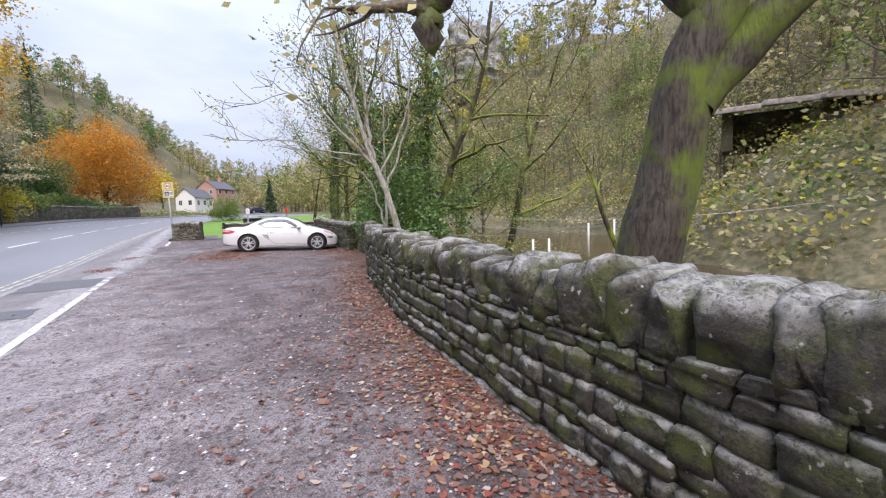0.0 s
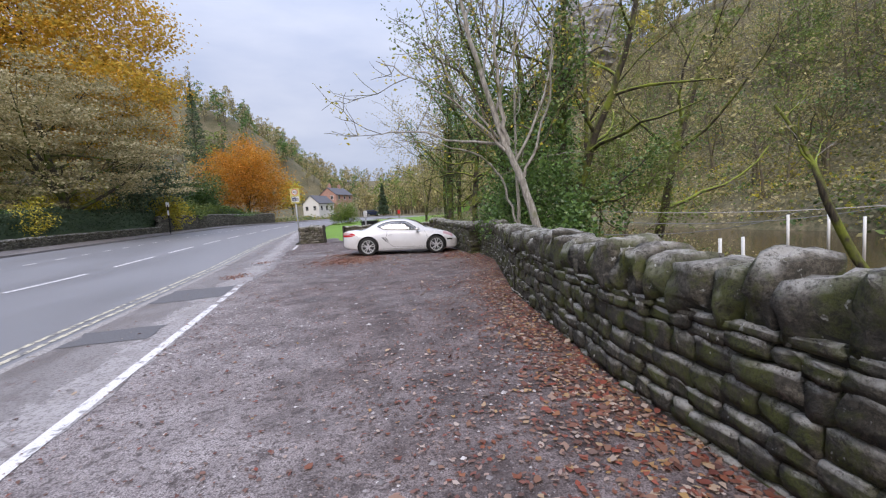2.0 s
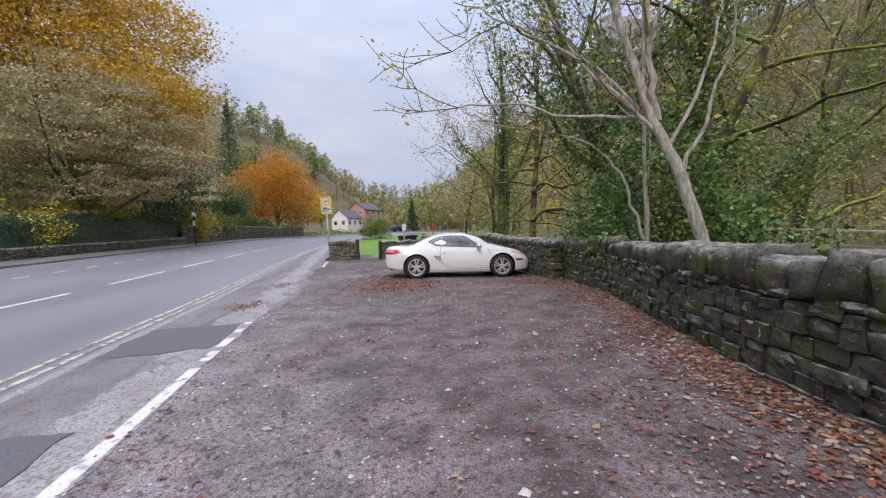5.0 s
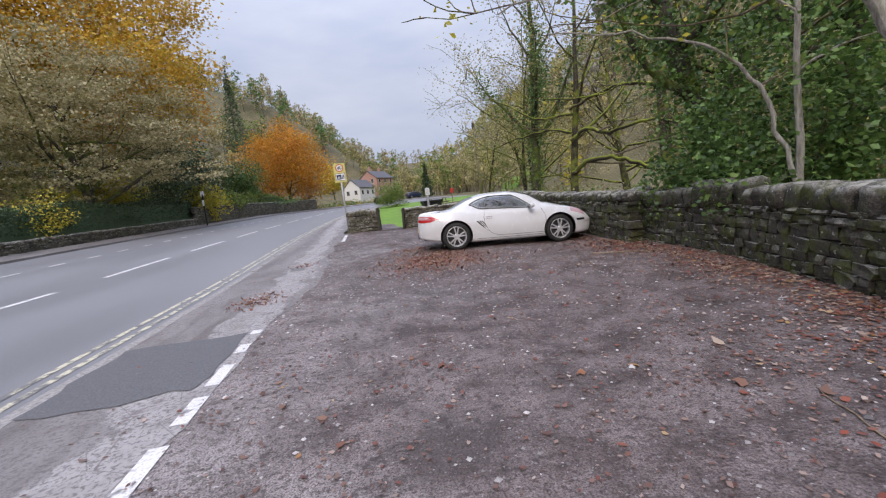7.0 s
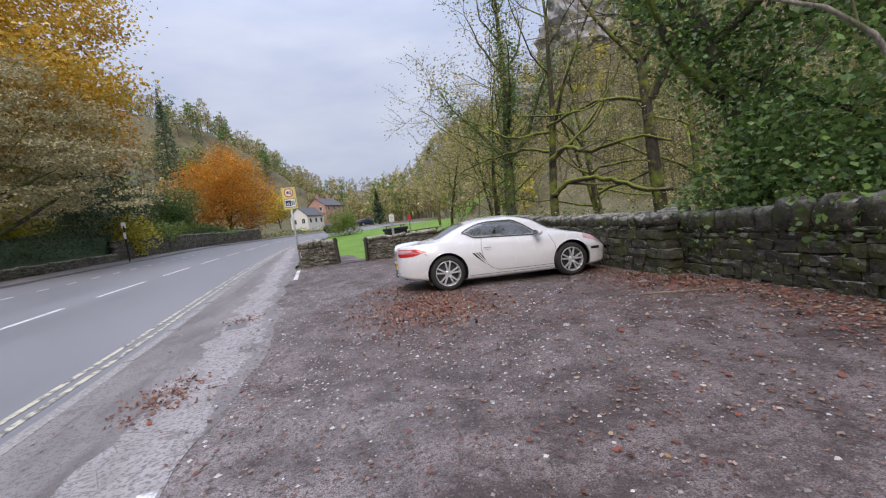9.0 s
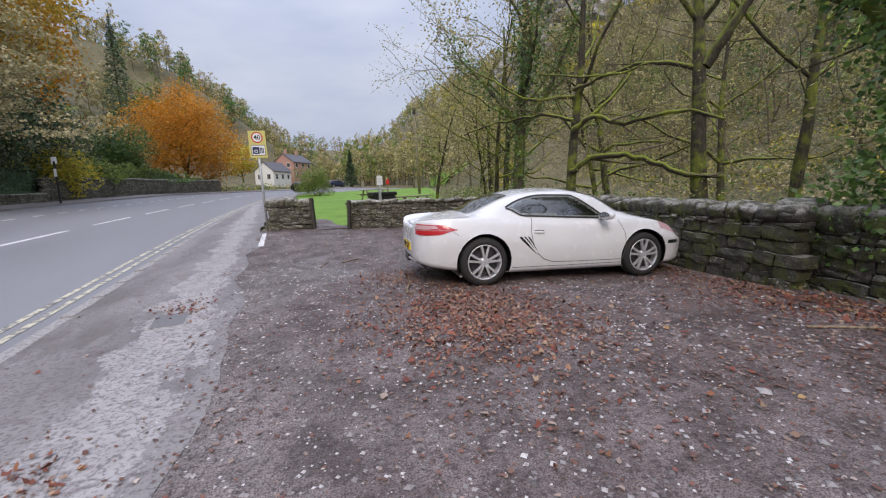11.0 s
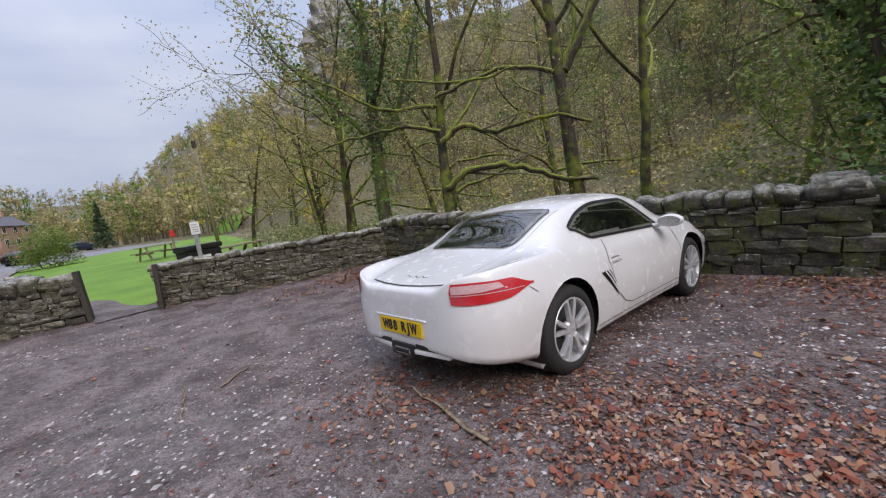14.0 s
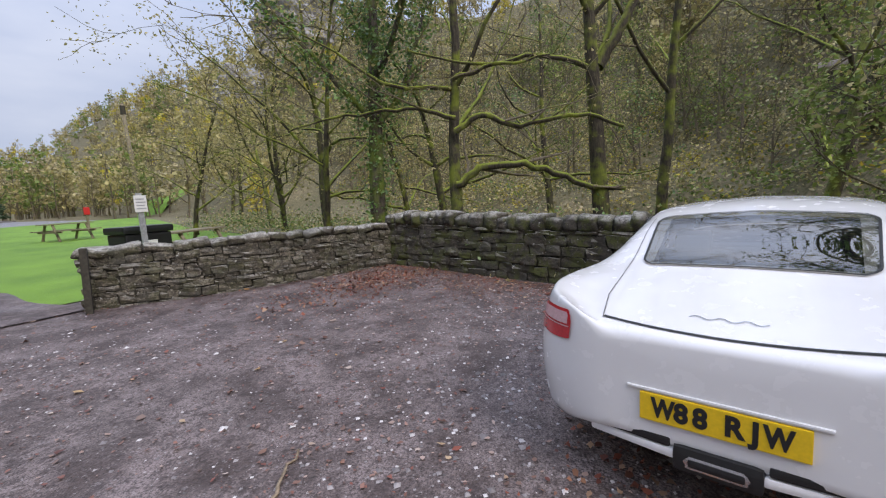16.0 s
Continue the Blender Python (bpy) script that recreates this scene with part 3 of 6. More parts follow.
W1 = [(1.30, -9.0), (1.55, 0.0), (1.68, 2.0), (2.0, 4.4), (2.3, 5.6), (2.9, 8.0), (3.75, 10.4), (4.4, 12.2), (5.02, 14.95)]
W2 = [(5.2, 14.82), (4.68, 14.88), (5.0, 17.0), (5.45, 23.0)]
W3 = [(5.45, 23.0), (3.8, 23.45), (2.2, 24.1), (1.15, 24.75)]
W4 = [(0.14, 25.62), (0.08, 25.3), (-0.5, 25.45), (-1.1, 25.7)]
W5 = [(-1.1, 25.7), (-0.95, 27.3), (-0.5, 29.5)]
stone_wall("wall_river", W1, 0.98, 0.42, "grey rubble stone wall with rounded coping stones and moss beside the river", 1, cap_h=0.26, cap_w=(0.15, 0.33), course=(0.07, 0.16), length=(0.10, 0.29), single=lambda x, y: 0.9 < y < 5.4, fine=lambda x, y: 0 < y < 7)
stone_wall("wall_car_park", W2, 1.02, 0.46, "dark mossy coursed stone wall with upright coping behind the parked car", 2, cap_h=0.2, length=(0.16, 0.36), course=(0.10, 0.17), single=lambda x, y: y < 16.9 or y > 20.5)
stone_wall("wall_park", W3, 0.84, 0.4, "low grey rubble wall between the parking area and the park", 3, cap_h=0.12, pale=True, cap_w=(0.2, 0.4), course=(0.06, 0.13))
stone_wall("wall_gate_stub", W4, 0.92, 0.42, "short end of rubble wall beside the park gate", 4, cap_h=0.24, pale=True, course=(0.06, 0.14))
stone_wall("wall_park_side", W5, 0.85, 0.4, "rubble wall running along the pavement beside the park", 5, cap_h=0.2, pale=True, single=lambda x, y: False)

# ---- trees ----
def spline(xs, ys, x):
    """Catmull-Rom through the stations."""
    n = len(xs)
    x = min(max(x, xs[0]), xs[-1])
    i = 0
    while i < n - 2 and x > xs[i + 1]:
        i += 1
    x0, x1, y0, y1 = xs[i], xs[i + 1], ys[i], ys[i + 1]
    h = x1 - x0

    def slope(j):
        if j == 0 or j == n - 1:
            a, b = (0, 1) if j == 0 else (n - 2, n - 1)
            return (ys[b] - ys[a]) / (xs[b] - xs[a])
        a, b = (ys[j] - ys[j - 1]) / (xs[j] - xs[j - 1]), (ys[j + 1] - ys[j]) / (xs[j + 1] - xs[j])
        return 0.0 if a * b < 0 else 2 * a * b / (a + b + 1e-9) if abs(a + b) > 1e-9 else 0.0

    t = (x - x0) / h
    m0, m1 = slope(i) * h, slope(i + 1) * h
    return (2 * t ** 3 - 3 * t * t + 1) * y0 + (t ** 3 - 2 * t * t + t) * m0 + (3 * t * t - 2 * t ** 3) * y1 + (t ** 3 - t * t) * m1


def tube_arrays(branches, sides):
    """Rings round each branch: (points, radii) -> vertices and quads."""
    verts, faces = [], []
    for pts, rad in branches:
        up = None
        k0 = len(verts)
        sd = sides if rad[0] > 0.05 else max(3, sides // 2)
        for i, p in enumerate(pts):
            d = (pts[min(i + 1, len(pts) - 1)] - pts[max(i - 1, 0)]).normalized()
            if up is None:
                up = Vector((1, 0, 0)) if abs(d.x) < 0.8 else Vector((0, 1, 0))
            side = d.cross(up).normalized()
            up = side.cross(d).normalized()
            for k in range(sd):
                a = 2 * math.pi * k / sd
                verts.append(p + (side * math.cos(a) + up * math.sin(a)) * rad[i])
        for i in range(len(pts) - 1):
            o = k0 + i * sd
            for k in range(sd):
                faces.append((o + k, o + (k + 1) % sd, o + sd + (k + 1) % sd, o + sd + k))
    return verts, faces


def limb(rnd, start, way, length, r0, r1, steps, wander, lift):
    pts, rad = [start.copy()], [r0]
    d = way.normalized()
    for i in range(steps):
        d = (d + Vector((rnd.gauss(0, wander), rnd.gauss(0, wander), rnd.gauss(0, wander) + lift))).normalized()
        pts.append(pts[-1] + d * length / steps)
        rad.append(r0 + (r1 - r0) * (i + 1) / steps)
    return pts, rad


def grow(seed, height, radius, lean=(0, 0), fork=0.35, limbs=9, spread=0.9, levels=3, wander=0.13, lift=0.05, children=4, reach=0.55, path=None, extra=()):
    """Trunk, limbs and twigs of one tree at the origin; returns branches by level."""
    rnd = random.Random(seed)
    way = Vector((lean[0], lean[1], 1))
    trunk = limb(rnd, Vector((0, 0, -0.3)), way, height * 0.85, radius, radius * 0.25, 9, 0.055, 0.03)
    if path:
        pts = [Vector(q) for q in path]
        n = 4 * (len(pts) - 1)
        s = list(range(len(pts)))
        line = [Vector([spline(s, [q[k] for q in pts], (len(pts) - 1) * i / n) for k in range(3)]) for i in range(n + 1)]
        line = [q + Vector((rnd.gauss(0, radius * 0.12), rnd.gauss(0, radius * 0.12), 0)) for q in line]
        trunk = (line, [radius * (1 - 0.72 * (i / n)) for i in range(n + 1)])
    trunk[1][0] *= 1.25
    out = [[trunk], [], [], []]
    for pts, r0, r1 in extra:
        pts = [Vector(q) for q in pts]
        s = list(range(len(pts)))
        n = 5 * (len(pts) - 1)
        line = [Vector([spline(s, [q[k] for q in pts], (len(pts) - 1) * i / n) for k in range(3)]) + Vector((rnd.gauss(0, 0.025), rnd.gauss(0, 0.025), rnd.gauss(0, 0.025))) for i in range(n + 1)]
        out[1].append((line, [r0 + (r1 - r0) * i / n for i in range(n + 1)]))
    for i in range(limbs):
        u = fork + (1 - fork) * (i + rnd.random()) / limbs
        j = min(len(trunk[0]) - 1, max(1, int(u * (len(trunk[0]) - 1))))
        a = i * 2.4 + rnd.uniform(-0.5, 0.5)
        el = rnd.uniform(0.15, 0.8) + 0.5 * u
        w = Vector((math.cos(a) * spread, math.sin(a) * spread, el))
        ln = height * reach * (1.15 - u * 0.7) * rnd.uniform(0.75, 1.2)
        out[1].append(limb(rnd, trunk[0][j], w, ln, trunk[1][j] * 0.55, 0.014, 7, wander, lift))
    for lv in range(2, levels + 1):
        for pts, rad in out[lv - 1]:
            for c in range(children):
                j = rnd.randint(2, len(pts) - 1)
                d = (pts[j] - pts[j - 1]).normalized()
                w = d + Vector((rnd.gauss(0, 0.6), rnd.gauss(0, 0.6), rnd.gauss(0.1, 0.45)))
                ln = (pts[-1] - pts[0]).length * rnd.uniform(0.3, 0.6)
                out[lv].append(limb(rnd, pts[j], w, ln, max(0.010, rad[j] * 0.6), 0.006, 4, wander * 1.3, lift))
    return out


def leaf_arrays(rng, pos, size, flat=0.5, aspect=0.55):
    """Small folded leaves (two triangles each) at the places given."""
    n = len(pos)
    size = size * rng.uniform(0.6, 1.4, (n, 1))
    a = rng.normal(size=(n, 3))
    a[:, 2] *= flat
    a /= np.linalg.norm(a, axis=1, keepdims=True) + 1e-9
    b = rng.normal(size=(n, 3))
    b -= a * np.sum(a * b, axis=1, keepdims=True)
    b /= np.linalg.norm(b, axis=1, keepdims=True) + 1e-9
    c = np.cross(a, b)
    v = np.stack([pos - a * size * 0.5, pos + b * size * aspect * 0.5 + c * size * 0.12, pos + a * size * 0.5, pos - b * size * aspect * 0.5 + c * size * 0.12], axis=1)
    return v.reshape(-1, 3)


def quads_object(name, verts, material, parent=None, index=None, c=4):
    """A mesh of loose leaves of c corners each."""
    n = len(verts) // c
    me = bpy.data.meshes.new(name)
    me.vertices.add(c * n)
    me.vertices.foreach_set("co", np.asarray(verts, dtype=np.float32).ravel())
    me.loops.add(c * n)
    me.loops.foreach_set("vertex_index", np.arange(c * n, dtype=np.int32))
    me.polygons.add(n)
    me.polygons.foreach_set("loop_start", np.arange(0, c * n, c, dtype=np.int32))
    for mt in material if isinstance(material, (list, tuple)) else [material]:
        me.materials.append(mt)
    if index is not None:
        me.polygons.foreach_set("material_index", np.asarray(index, dtype=np.int32))
    me.update(calc_edges=True)
    ob = new(name, me)
    if parent is not None:
        ob.parent = parent
    return ob


def branch_points(rng, branches, count, spread, start=0.3):
    segs, wt = [], []
    for pts, _ in branches:
        k = max(1, int(len(pts) * start))
        for i in range(k, len(pts)):
            segs.append((pts[i - 1], pts[i]))
            wt.append((pts[i] - pts[i - 1]).length)
    p = np.array(wt) / sum(wt)
    pick = rng.choice(len(segs), count, p=p)
    a = np.array([segs[i][0] for i in range(len(segs))])[pick]
    b = np.array([segs[i][1] for i in range(len(segs))])[pick]
    u = rng.random((count, 1))
    return a + (b - a) * u + rng.normal(size=(count, 3)) * spread


def tree(name, at, label, seed, height, radius, bark, leaves=None, leaf_size=0.1, leaf_count=5000, leaf_spread=0.18, ivy=0, turn=0.0, twig=None, **kw):
    rng = np.random.default_rng(seed)
    top = thing(name, at, turn, label, "tree")
    g = grow(seed, height, radius, **kw)
    v, f = tube_arrays(g[0], 14)
    mesh_object("trunk", v, f, bark, top, True)
    for b in g[1]:
        v, f = tube_arrays([b], 8)
        mesh_object("limb", v, f, bark, top, True)
    v, f = tube_arrays(g[2] + g[3], 4)
    mesh_object("twig_spray", v, f, twig or M_TWIG, top, True)["kind"] = "stuff"
    if leaves:
        ends = [b for b in (g[3] or g[2])] + g[2]
        quads_object("crown", leaf_arrays(rng, branch_points(rng, ends, leaf_count, leaf_spread), leaf_size), leaves, top)
    if ivy:
        r = branch_points(rng, g[0] + g[1][: len(g[1]) // 2], ivy, 1.0, 0.0)
        c = branch_points(rng, g[0] + g[1][: len(g[1]) // 2], ivy, 0.0, 0.0)
        d = rng.normal(size=(ivy, 3))
        d /= np.linalg.norm(d, axis=1, keepdims=True)
        bush = 0.22 + 0.5 * rng.random((ivy, 1)) ** 2
        quads_object("ivy", leaf_arrays(rng, c + d * bush, 0.085, aspect=0.8), L_IVY, top)
    return top

# ---- riverside trees ----
def at_land(x, y, dz=0.0):
    return (x, y, land(x, y) + dz)


# leaning oak beside the start of the wall, with a sawn-off limb over it
tree("oak_tree", (4.05, 2.85, -0.9), "large leaning dark-barked tree with moss behind the river wall", 11, 9, 0.41, M_BARK, L_OLIVE, 0.10, 2600, 0.3,
     path=[(0, 0, -0.4), (0.08, -0.1, 1.2), (0.22, -0.3, 2.8), (0.55, -0.75, 4.6), (1.0, -1.2, 7.0), (1.2, -1.5, 9.0)], fork=0.6, limbs=6, levels=3, children=4,
     extra=[([(0.3, -0.4, 3.2), (1.0, -1.2, 4.3), (2.0, -2.2, 5.5), (3.2, -3.0, 6.6)], 0.24, 0.07),
            ([(0.35, -0.5, 4.1), (-0.6, 0.1, 4.85), (-1.6, 0.55, 4.6), (-2.02, 0.68, 4.08), (-2.10, 0.70, 3.78)], 0.17, 0.115),
            ([(-1.6, 0.55, 4.6), (-2.25, 0.8, 4.25), (-2.7, 1.0, 4.6), (-3.3, 1.5, 5.2)], 0.10, 0.04)])
# pale multi-stemmed sapling
tree("birch_tree", (4.62, 10.05, 0.0), "pale slender tree with fanning stems and few yellow leaves", 21, 8.5, 0.105, M_PALE, L_YELLOW, 0.085, 900, 0.10,
     path=[(0.1, -0.05, -0.8), (-0.08, 0.05, 0.8), (-0.30, 0.2, 1.9), (-0.58, 0.4, 2.75), (-0.95, 0.6, 4.2), (-1.3, 0.8, 6.0), (-1.5, 0.9, 8.0)], fork=0.42, limbs=8, spread=0.5, levels=3, children=4, lift=0.1, reach=0.42, twig=M_TWIG,
     extra=[([(-0.55, 0.38, 2.7), (-0.75, 0.3, 3.8), (-0.8, 0.2, 5.2), (-0.7, 0.2, 7.2)], 0.055, 0.012), ([(-0.5, 0.35, 2.5), (-1.2, 0.7, 3.4), (-2.2, 1.2, 4.3), (-3.1, 1.7, 4.9)], 0.045, 0.010),
            ([(-0.3, 0.2, 2.0), (0.05, 0.0, 2.9), (0.25, -0.2, 4.2), (0.3, -0.3, 5.6)], 0.04, 0.010), ([(-0.55, 0.4, 2.8), (-1.5, 1.1, 3.0), (-2.5, 1.6, 3.3), (-3.4, 2.0, 3.2)], 0.035, 0.008)])
tree("sapling", (4.85, 11.7, 0.0), "thin pale sapling stem with an arching branch behind the wall", 22, 6, 0.062, M_PALE, L_GREEN, 0.08, 160, 0.1,
     path=[(0, 0, -0.8), (0.05, 0.0, 1.0), (0.08, 0.05, 3.0), (0.2, 0.1, 6.0)], fork=0.5, limbs=5, levels=2, children=2, reach=0.3,
     extra=[([(-0.05, 0, 0.9), (-0.25, 0.15, 2.0), (-0.75, 0.4, 2.75), (-1.6, 0.8, 3.1), (-2.6, 1.2, 3.3)], 0.04, 0.010), ([(0.06, 0.05, 2.3), (0.6, -0.4, 2.6), (1.3, -0.9, 2.6)], 0.02, 0.006)])
tree("alder_tree", (7.6, 13.9, -0.9), "dark leaning mossy riverside tree with crooked limbs", 31, 10, 0.19, M_MOSSY, L_OLIVE, 0.11, 2200, 0.25,
     path=[(0, 0, 0), (0.3, -0.25, 2.2), (0.8, -0.7, 4.4), (1.5, -1.3, 6.6), (1.9, -1.6, 9.5)], fork=0.25, limbs=10, spread=1.0, levels=3, children=4, reach=0.5, lift=0.0)
tree("alder_tree", (10.3, 7.8, -1.2), "dead leaning snag with pale broken top over the river", 32, 5, 0.10, M_MOSSY, None, twig=M_PALE,
     path=[(0.4, -0.6, 0), (0.0, 0.0, 1.4), (-0.35, 0.3, 2.7), (-0.3, 0.5, 3.2), (-0.7, 0.9, 4.4)], fork=0.5, limbs=4, levels=2, children=2, reach=0.3)
# ivy-clad trees behind the wall
for _i, (_x, _y, _h, _r, _n) in enumerate([(6.4, 14.3, 10.5, 0.22, 7000), (6.6, 12.4, 9.0, 0.18, 7000), (7.1, 24.7, 12.0, 0.22, 7000)]):
    tree("ivy_tree", at_land(_x, _y), "tree thickly clad in dark glossy ivy behind the wall", 40 + _i, _h, _r, M_BARK, L_GREEN if _i < 2 else L_OLIVE, 0.10, 1900, 0.22, ivy=_n, fork=0.30, limbs=9, spread=0.75, levels=3, children=4, reach=0.42, wander=0.16, lean=(-0.06, 0.0) if _i == 0 else (0, 0))
# mossy woodland trees beyond the car park wall
tree("mossy_tree", at_land(7.9, 22.8), "mossy tree with long horizontal limbs beyond the wall", 51, 11, 0.17, M_MOSSY, L_OLIVE, 0.075, 1300, 0.3, fork=0.35, limbs=8, levels=3, children=4, spread=1.1, lift=0.02,
     extra=[([(0, 0, 1.5), (0.35, -0.6, 1.95), (0.9, -1.6, 1.9), (1.5, -2.6, 1.35), (2.1, -3.4, 1.2)], 0.10, 0.06), ([(0, 0, 2.8), (0.3, -0.6, 3.15), (0.8, -1.3, 2.85), (1.5, -2.5, 3.0), (2.0, -3.4, 2.7)], 0.085, 0.04), ([(0, 0, 4.0), (0.4, -0.9, 4.2), (1.0, -2.0, 4.3)], 0.06, 0.02), ([(0, 0, 3.1), (-0.6, 0.9, 3.4), (-1.4, 2.1, 3.3), (-2.3, 3.2, 3.0)], 0.06, 0.02)])
tree("mossy_tree", at_land(9.8, 19.9), "tall mossy forked tree beyond the wall", 52, 12, 0.23, M_MOSSY, L_OLIVE, 0.075, 1300, 0.3, fork=0.42, limbs=7, levels=3, children=4, spread=0.8,
     extra=[([(0.02, 0, 4.3), (0.35, -0.5, 5.3), (0.9, -1.2, 6.8), (1.4, -1.8, 9.0)], 0.14, 0.05), ([(0, 0, 4.2), (-0.8, 1.2, 4.6), (-1.6, 2.4, 4.5), (-2.6, 3.6, 4.8)], 0.07, 0.02)])
tree("mossy_tree", at_land(12.0, 18.9), "slim mossy tree beyond the wall", 53, 12, 0.17, M_MOSSY, L_OLIVE, 0.10, 1800, 0.3, fork=0.4, limbs=8, levels=3, children=3, lean=(0.05, -0.02))
tree("mossy_tree", at_land(12.6, 15.6), "leaning mossy tree with heavy limbs beyond the wall", 54, 11, 0.19, M_MOSSY, L_GREEN, 0.08, 1600, 0.3, fork=0.3, limbs=8, levels=3, children=4, lean=(0.1, -0.25))
tree("hazel_tree", at_land(10.2, 14.2), "bushy green hazel on the riverbank", 55, 5, 0.07, M_TWIG, L_GREEN, 0.12, 3800, 0.22, fork=0.1, limbs=9, levels=3, children=4, reach=0.6, spread=1.1)
for _i, (_x, _y, _h, _r) in enumerate([(9.0, 28.5, 10, 0.15), (10.5, 33, 9, 0.13), (7.6, 27.2, 9, 0.10), (12.5, 26, 11, 0.17), (13.5, 38, 9, 0.14), (9.5, 31.5, 7, 0.09), (16, 45, 9, 0.15), (14.6, 22.5, 11, 0.16), (15.5, 30, 11, 0.16), (8.6, 36.5, 7, 0.11), (19.5, 52, 10, 0.16)]):
    tree("mossy_tree", at_land(_x, _y), "twisted riverside tree with mossy limbs and thin olive leaves", 60 + _i, _h, _r, M_MOSSY, L_OLIVE, 0.10, 2300, 0.35, fork=0.22, limbs=10, levels=3, children=3, spread=1.15, reach=0.55, lift=0.02, wander=0.2, lean=(0.1 * math.sin(_i * 2.1), 0.12 * math.cos(_i * 1.7)))


# ---- shrubs, hedge, left side trees ----
def shrub(name, at, size, leaves, count, leaf, label, seed, category="shrub", stems=7):
    """A rounded uneven bush of leaves on short stems."""
    rng = np.random.default_rng(seed)
    rnd = random.Random(seed)
    top = thing(name, at, 0, label, category)
    br = [limb(rnd, Vector((rnd.gauss(0, size[0] * 0.08), rnd.gauss(0, size[1] * 0.08), -0.2)), Vector((rnd.gauss(0, 0.6), rnd.gauss(0, 0.6), 1)), size[2] * rnd.uniform(0.6, 0.9), 0.03, 0.008, 5, 0.2, 0.05) for _ in range(stems)]
    v, f = tube_arrays(br, 5)
    mesh_object("stem_cluster", v, f, M_TWIG, top)
    blobs = rng.normal(size=(26, 3)) * np.array(size) * np.array([0.27, 0.27, 0.20]) + np.array([0, 0, size[2] * 0.5])
    pick = rng.integers(0, len(blobs), count)
    d = rng.normal(size=(count, 3))
    d /= np.linalg.norm(d, axis=1, keepdims=True)
    r = rng.random((count, 1)) ** 0.4 * np.array(size) * np.array([0.24, 0.24, 0.27])
    pos = blobs[pick] + d * r
    pos[:, 2] = np.maximum(pos[:, 2], 0.03)
    quads_object("foliage", leaf_arrays(rng, pos, leaf, aspect=0.7), leaves, top)
    return top


def crown_tree(name, at, label, seed, height, width, trunk_r, leaves, count, leaf, bark=M_BARK, low=0.25, gap=0.35, clump=0.07):
    """A broad tree: boughs, then leaf sprays gathered in clumps with gaps between them."""
    rng = np.random.default_rng(seed)
    top = thing(name, at, 0, label, "tree")
    g = grow(seed, height, trunk_r, fork=low, limbs=15, spread=1.2, levels=2, children=5, reach=0.5 * width / height * 1.15, lift=0.03)
    v, f = tube_arrays(g[0], 10)
    mesh_object("trunk", v, f, bark, top, True)
    for b in g[1]:
        v, f = tube_arrays([b], 5)
        mesh_object("limb", v, f, bark, top, True)
    v, f = tube_arrays(g[2], 3)
    mesh_object("twig_spray", v, f, M_TWIG, top, True)["kind"] = "stuff"
    n = int(90 + width * 14)
    d = rng.normal(size=(n, 3))
    d /= np.linalg.norm(d, axis=1, keepdims=True)
    c = d * (rng.random((n, 1)) ** 0.33) * np.array([width / 2, width / 2, height * (1 - low) / 2]) + np.array([0, 0, height * (1 + low) / 2])
    c[:, :2] *= (0.7 + 0.3 * np.cos((c[:, 2:3] / height - 0.45) * 2.6))
    ends = branch_points(rng, g[1] + g[2], n // 2, 0.3, 0.5)
    c = np.vstack([c, ends])
    pick = rng.integers(0, len(c), count)
    spread = np.array([1.0, 1.0, gap]) * width * clump
    pos = c[pick] + rng.normal(size=(count, 3)) * spread
    quads_object("crown", leaf_arrays(rng, pos, leaf, flat=0.35, aspect=0.75), leaves, top)
    return top


def hedge(name, x_of, y0, y1, height, depth, leaves, count, leaf, label, seed):
    rng = np.random.default_rng(seed)
    top = thing(name, (0, 0, 0), 0, label, "hedge")
    ys = rng.uniform(y0, y1, count)
    u = rng.random(count)
    face = rng.random(count)
    xs = np.where(face < 0.5, depth / 2 * 0.97, rng.uniform(-depth / 2, depth / 2, count)) + rng.normal(size=count) * 0.06
    zs = np.where(face < 0.5, u * height, height + rng.normal(size=count) * 0.06)
    zs = zs * (1 + 0.08 * np.sin(ys * 0.8) + 0.05 * np.sin(ys * 2.3))
    pos = np.array([(x_of(y) + x, y, land(x_of(y), y) + max(0.02, z)) for x, y, z in zip(xs, ys, zs)])
    quads_object("foliage", leaf_arrays(rng, pos, leaf, aspect=0.75), leaves, top)
    v, f = [], []
    n = int((y1 - y0) / 1.0)
    for i in range(n + 1):
        y = y0 + (y1 - y0) * i / n
        x, z = x_of(y), land(x_of(y), y)
        w = depth / 2 * 0.85
        v += [(x - w, y, z - 0.2), (x - w, y, z + height * 0.86), (x + w, y, z + height * 0.86), (x + w, y, z - 0.2)]
    for i in range(n):
        o = 4 * i
        f += [(o + k, o + k + 1, o + 5 + k, o + 4 + k) for k in range(3)]
    f += [(0, 1, 2, 3), (4 * n + 3, 4 * n + 2, 4 * n + 1, 4 * n)]
    mesh_object("hedge_core", v, f, L_FIR, top)
    return top


def far_x(y):
    return kerb_x(y) - FAR_WIDTH - 0.75


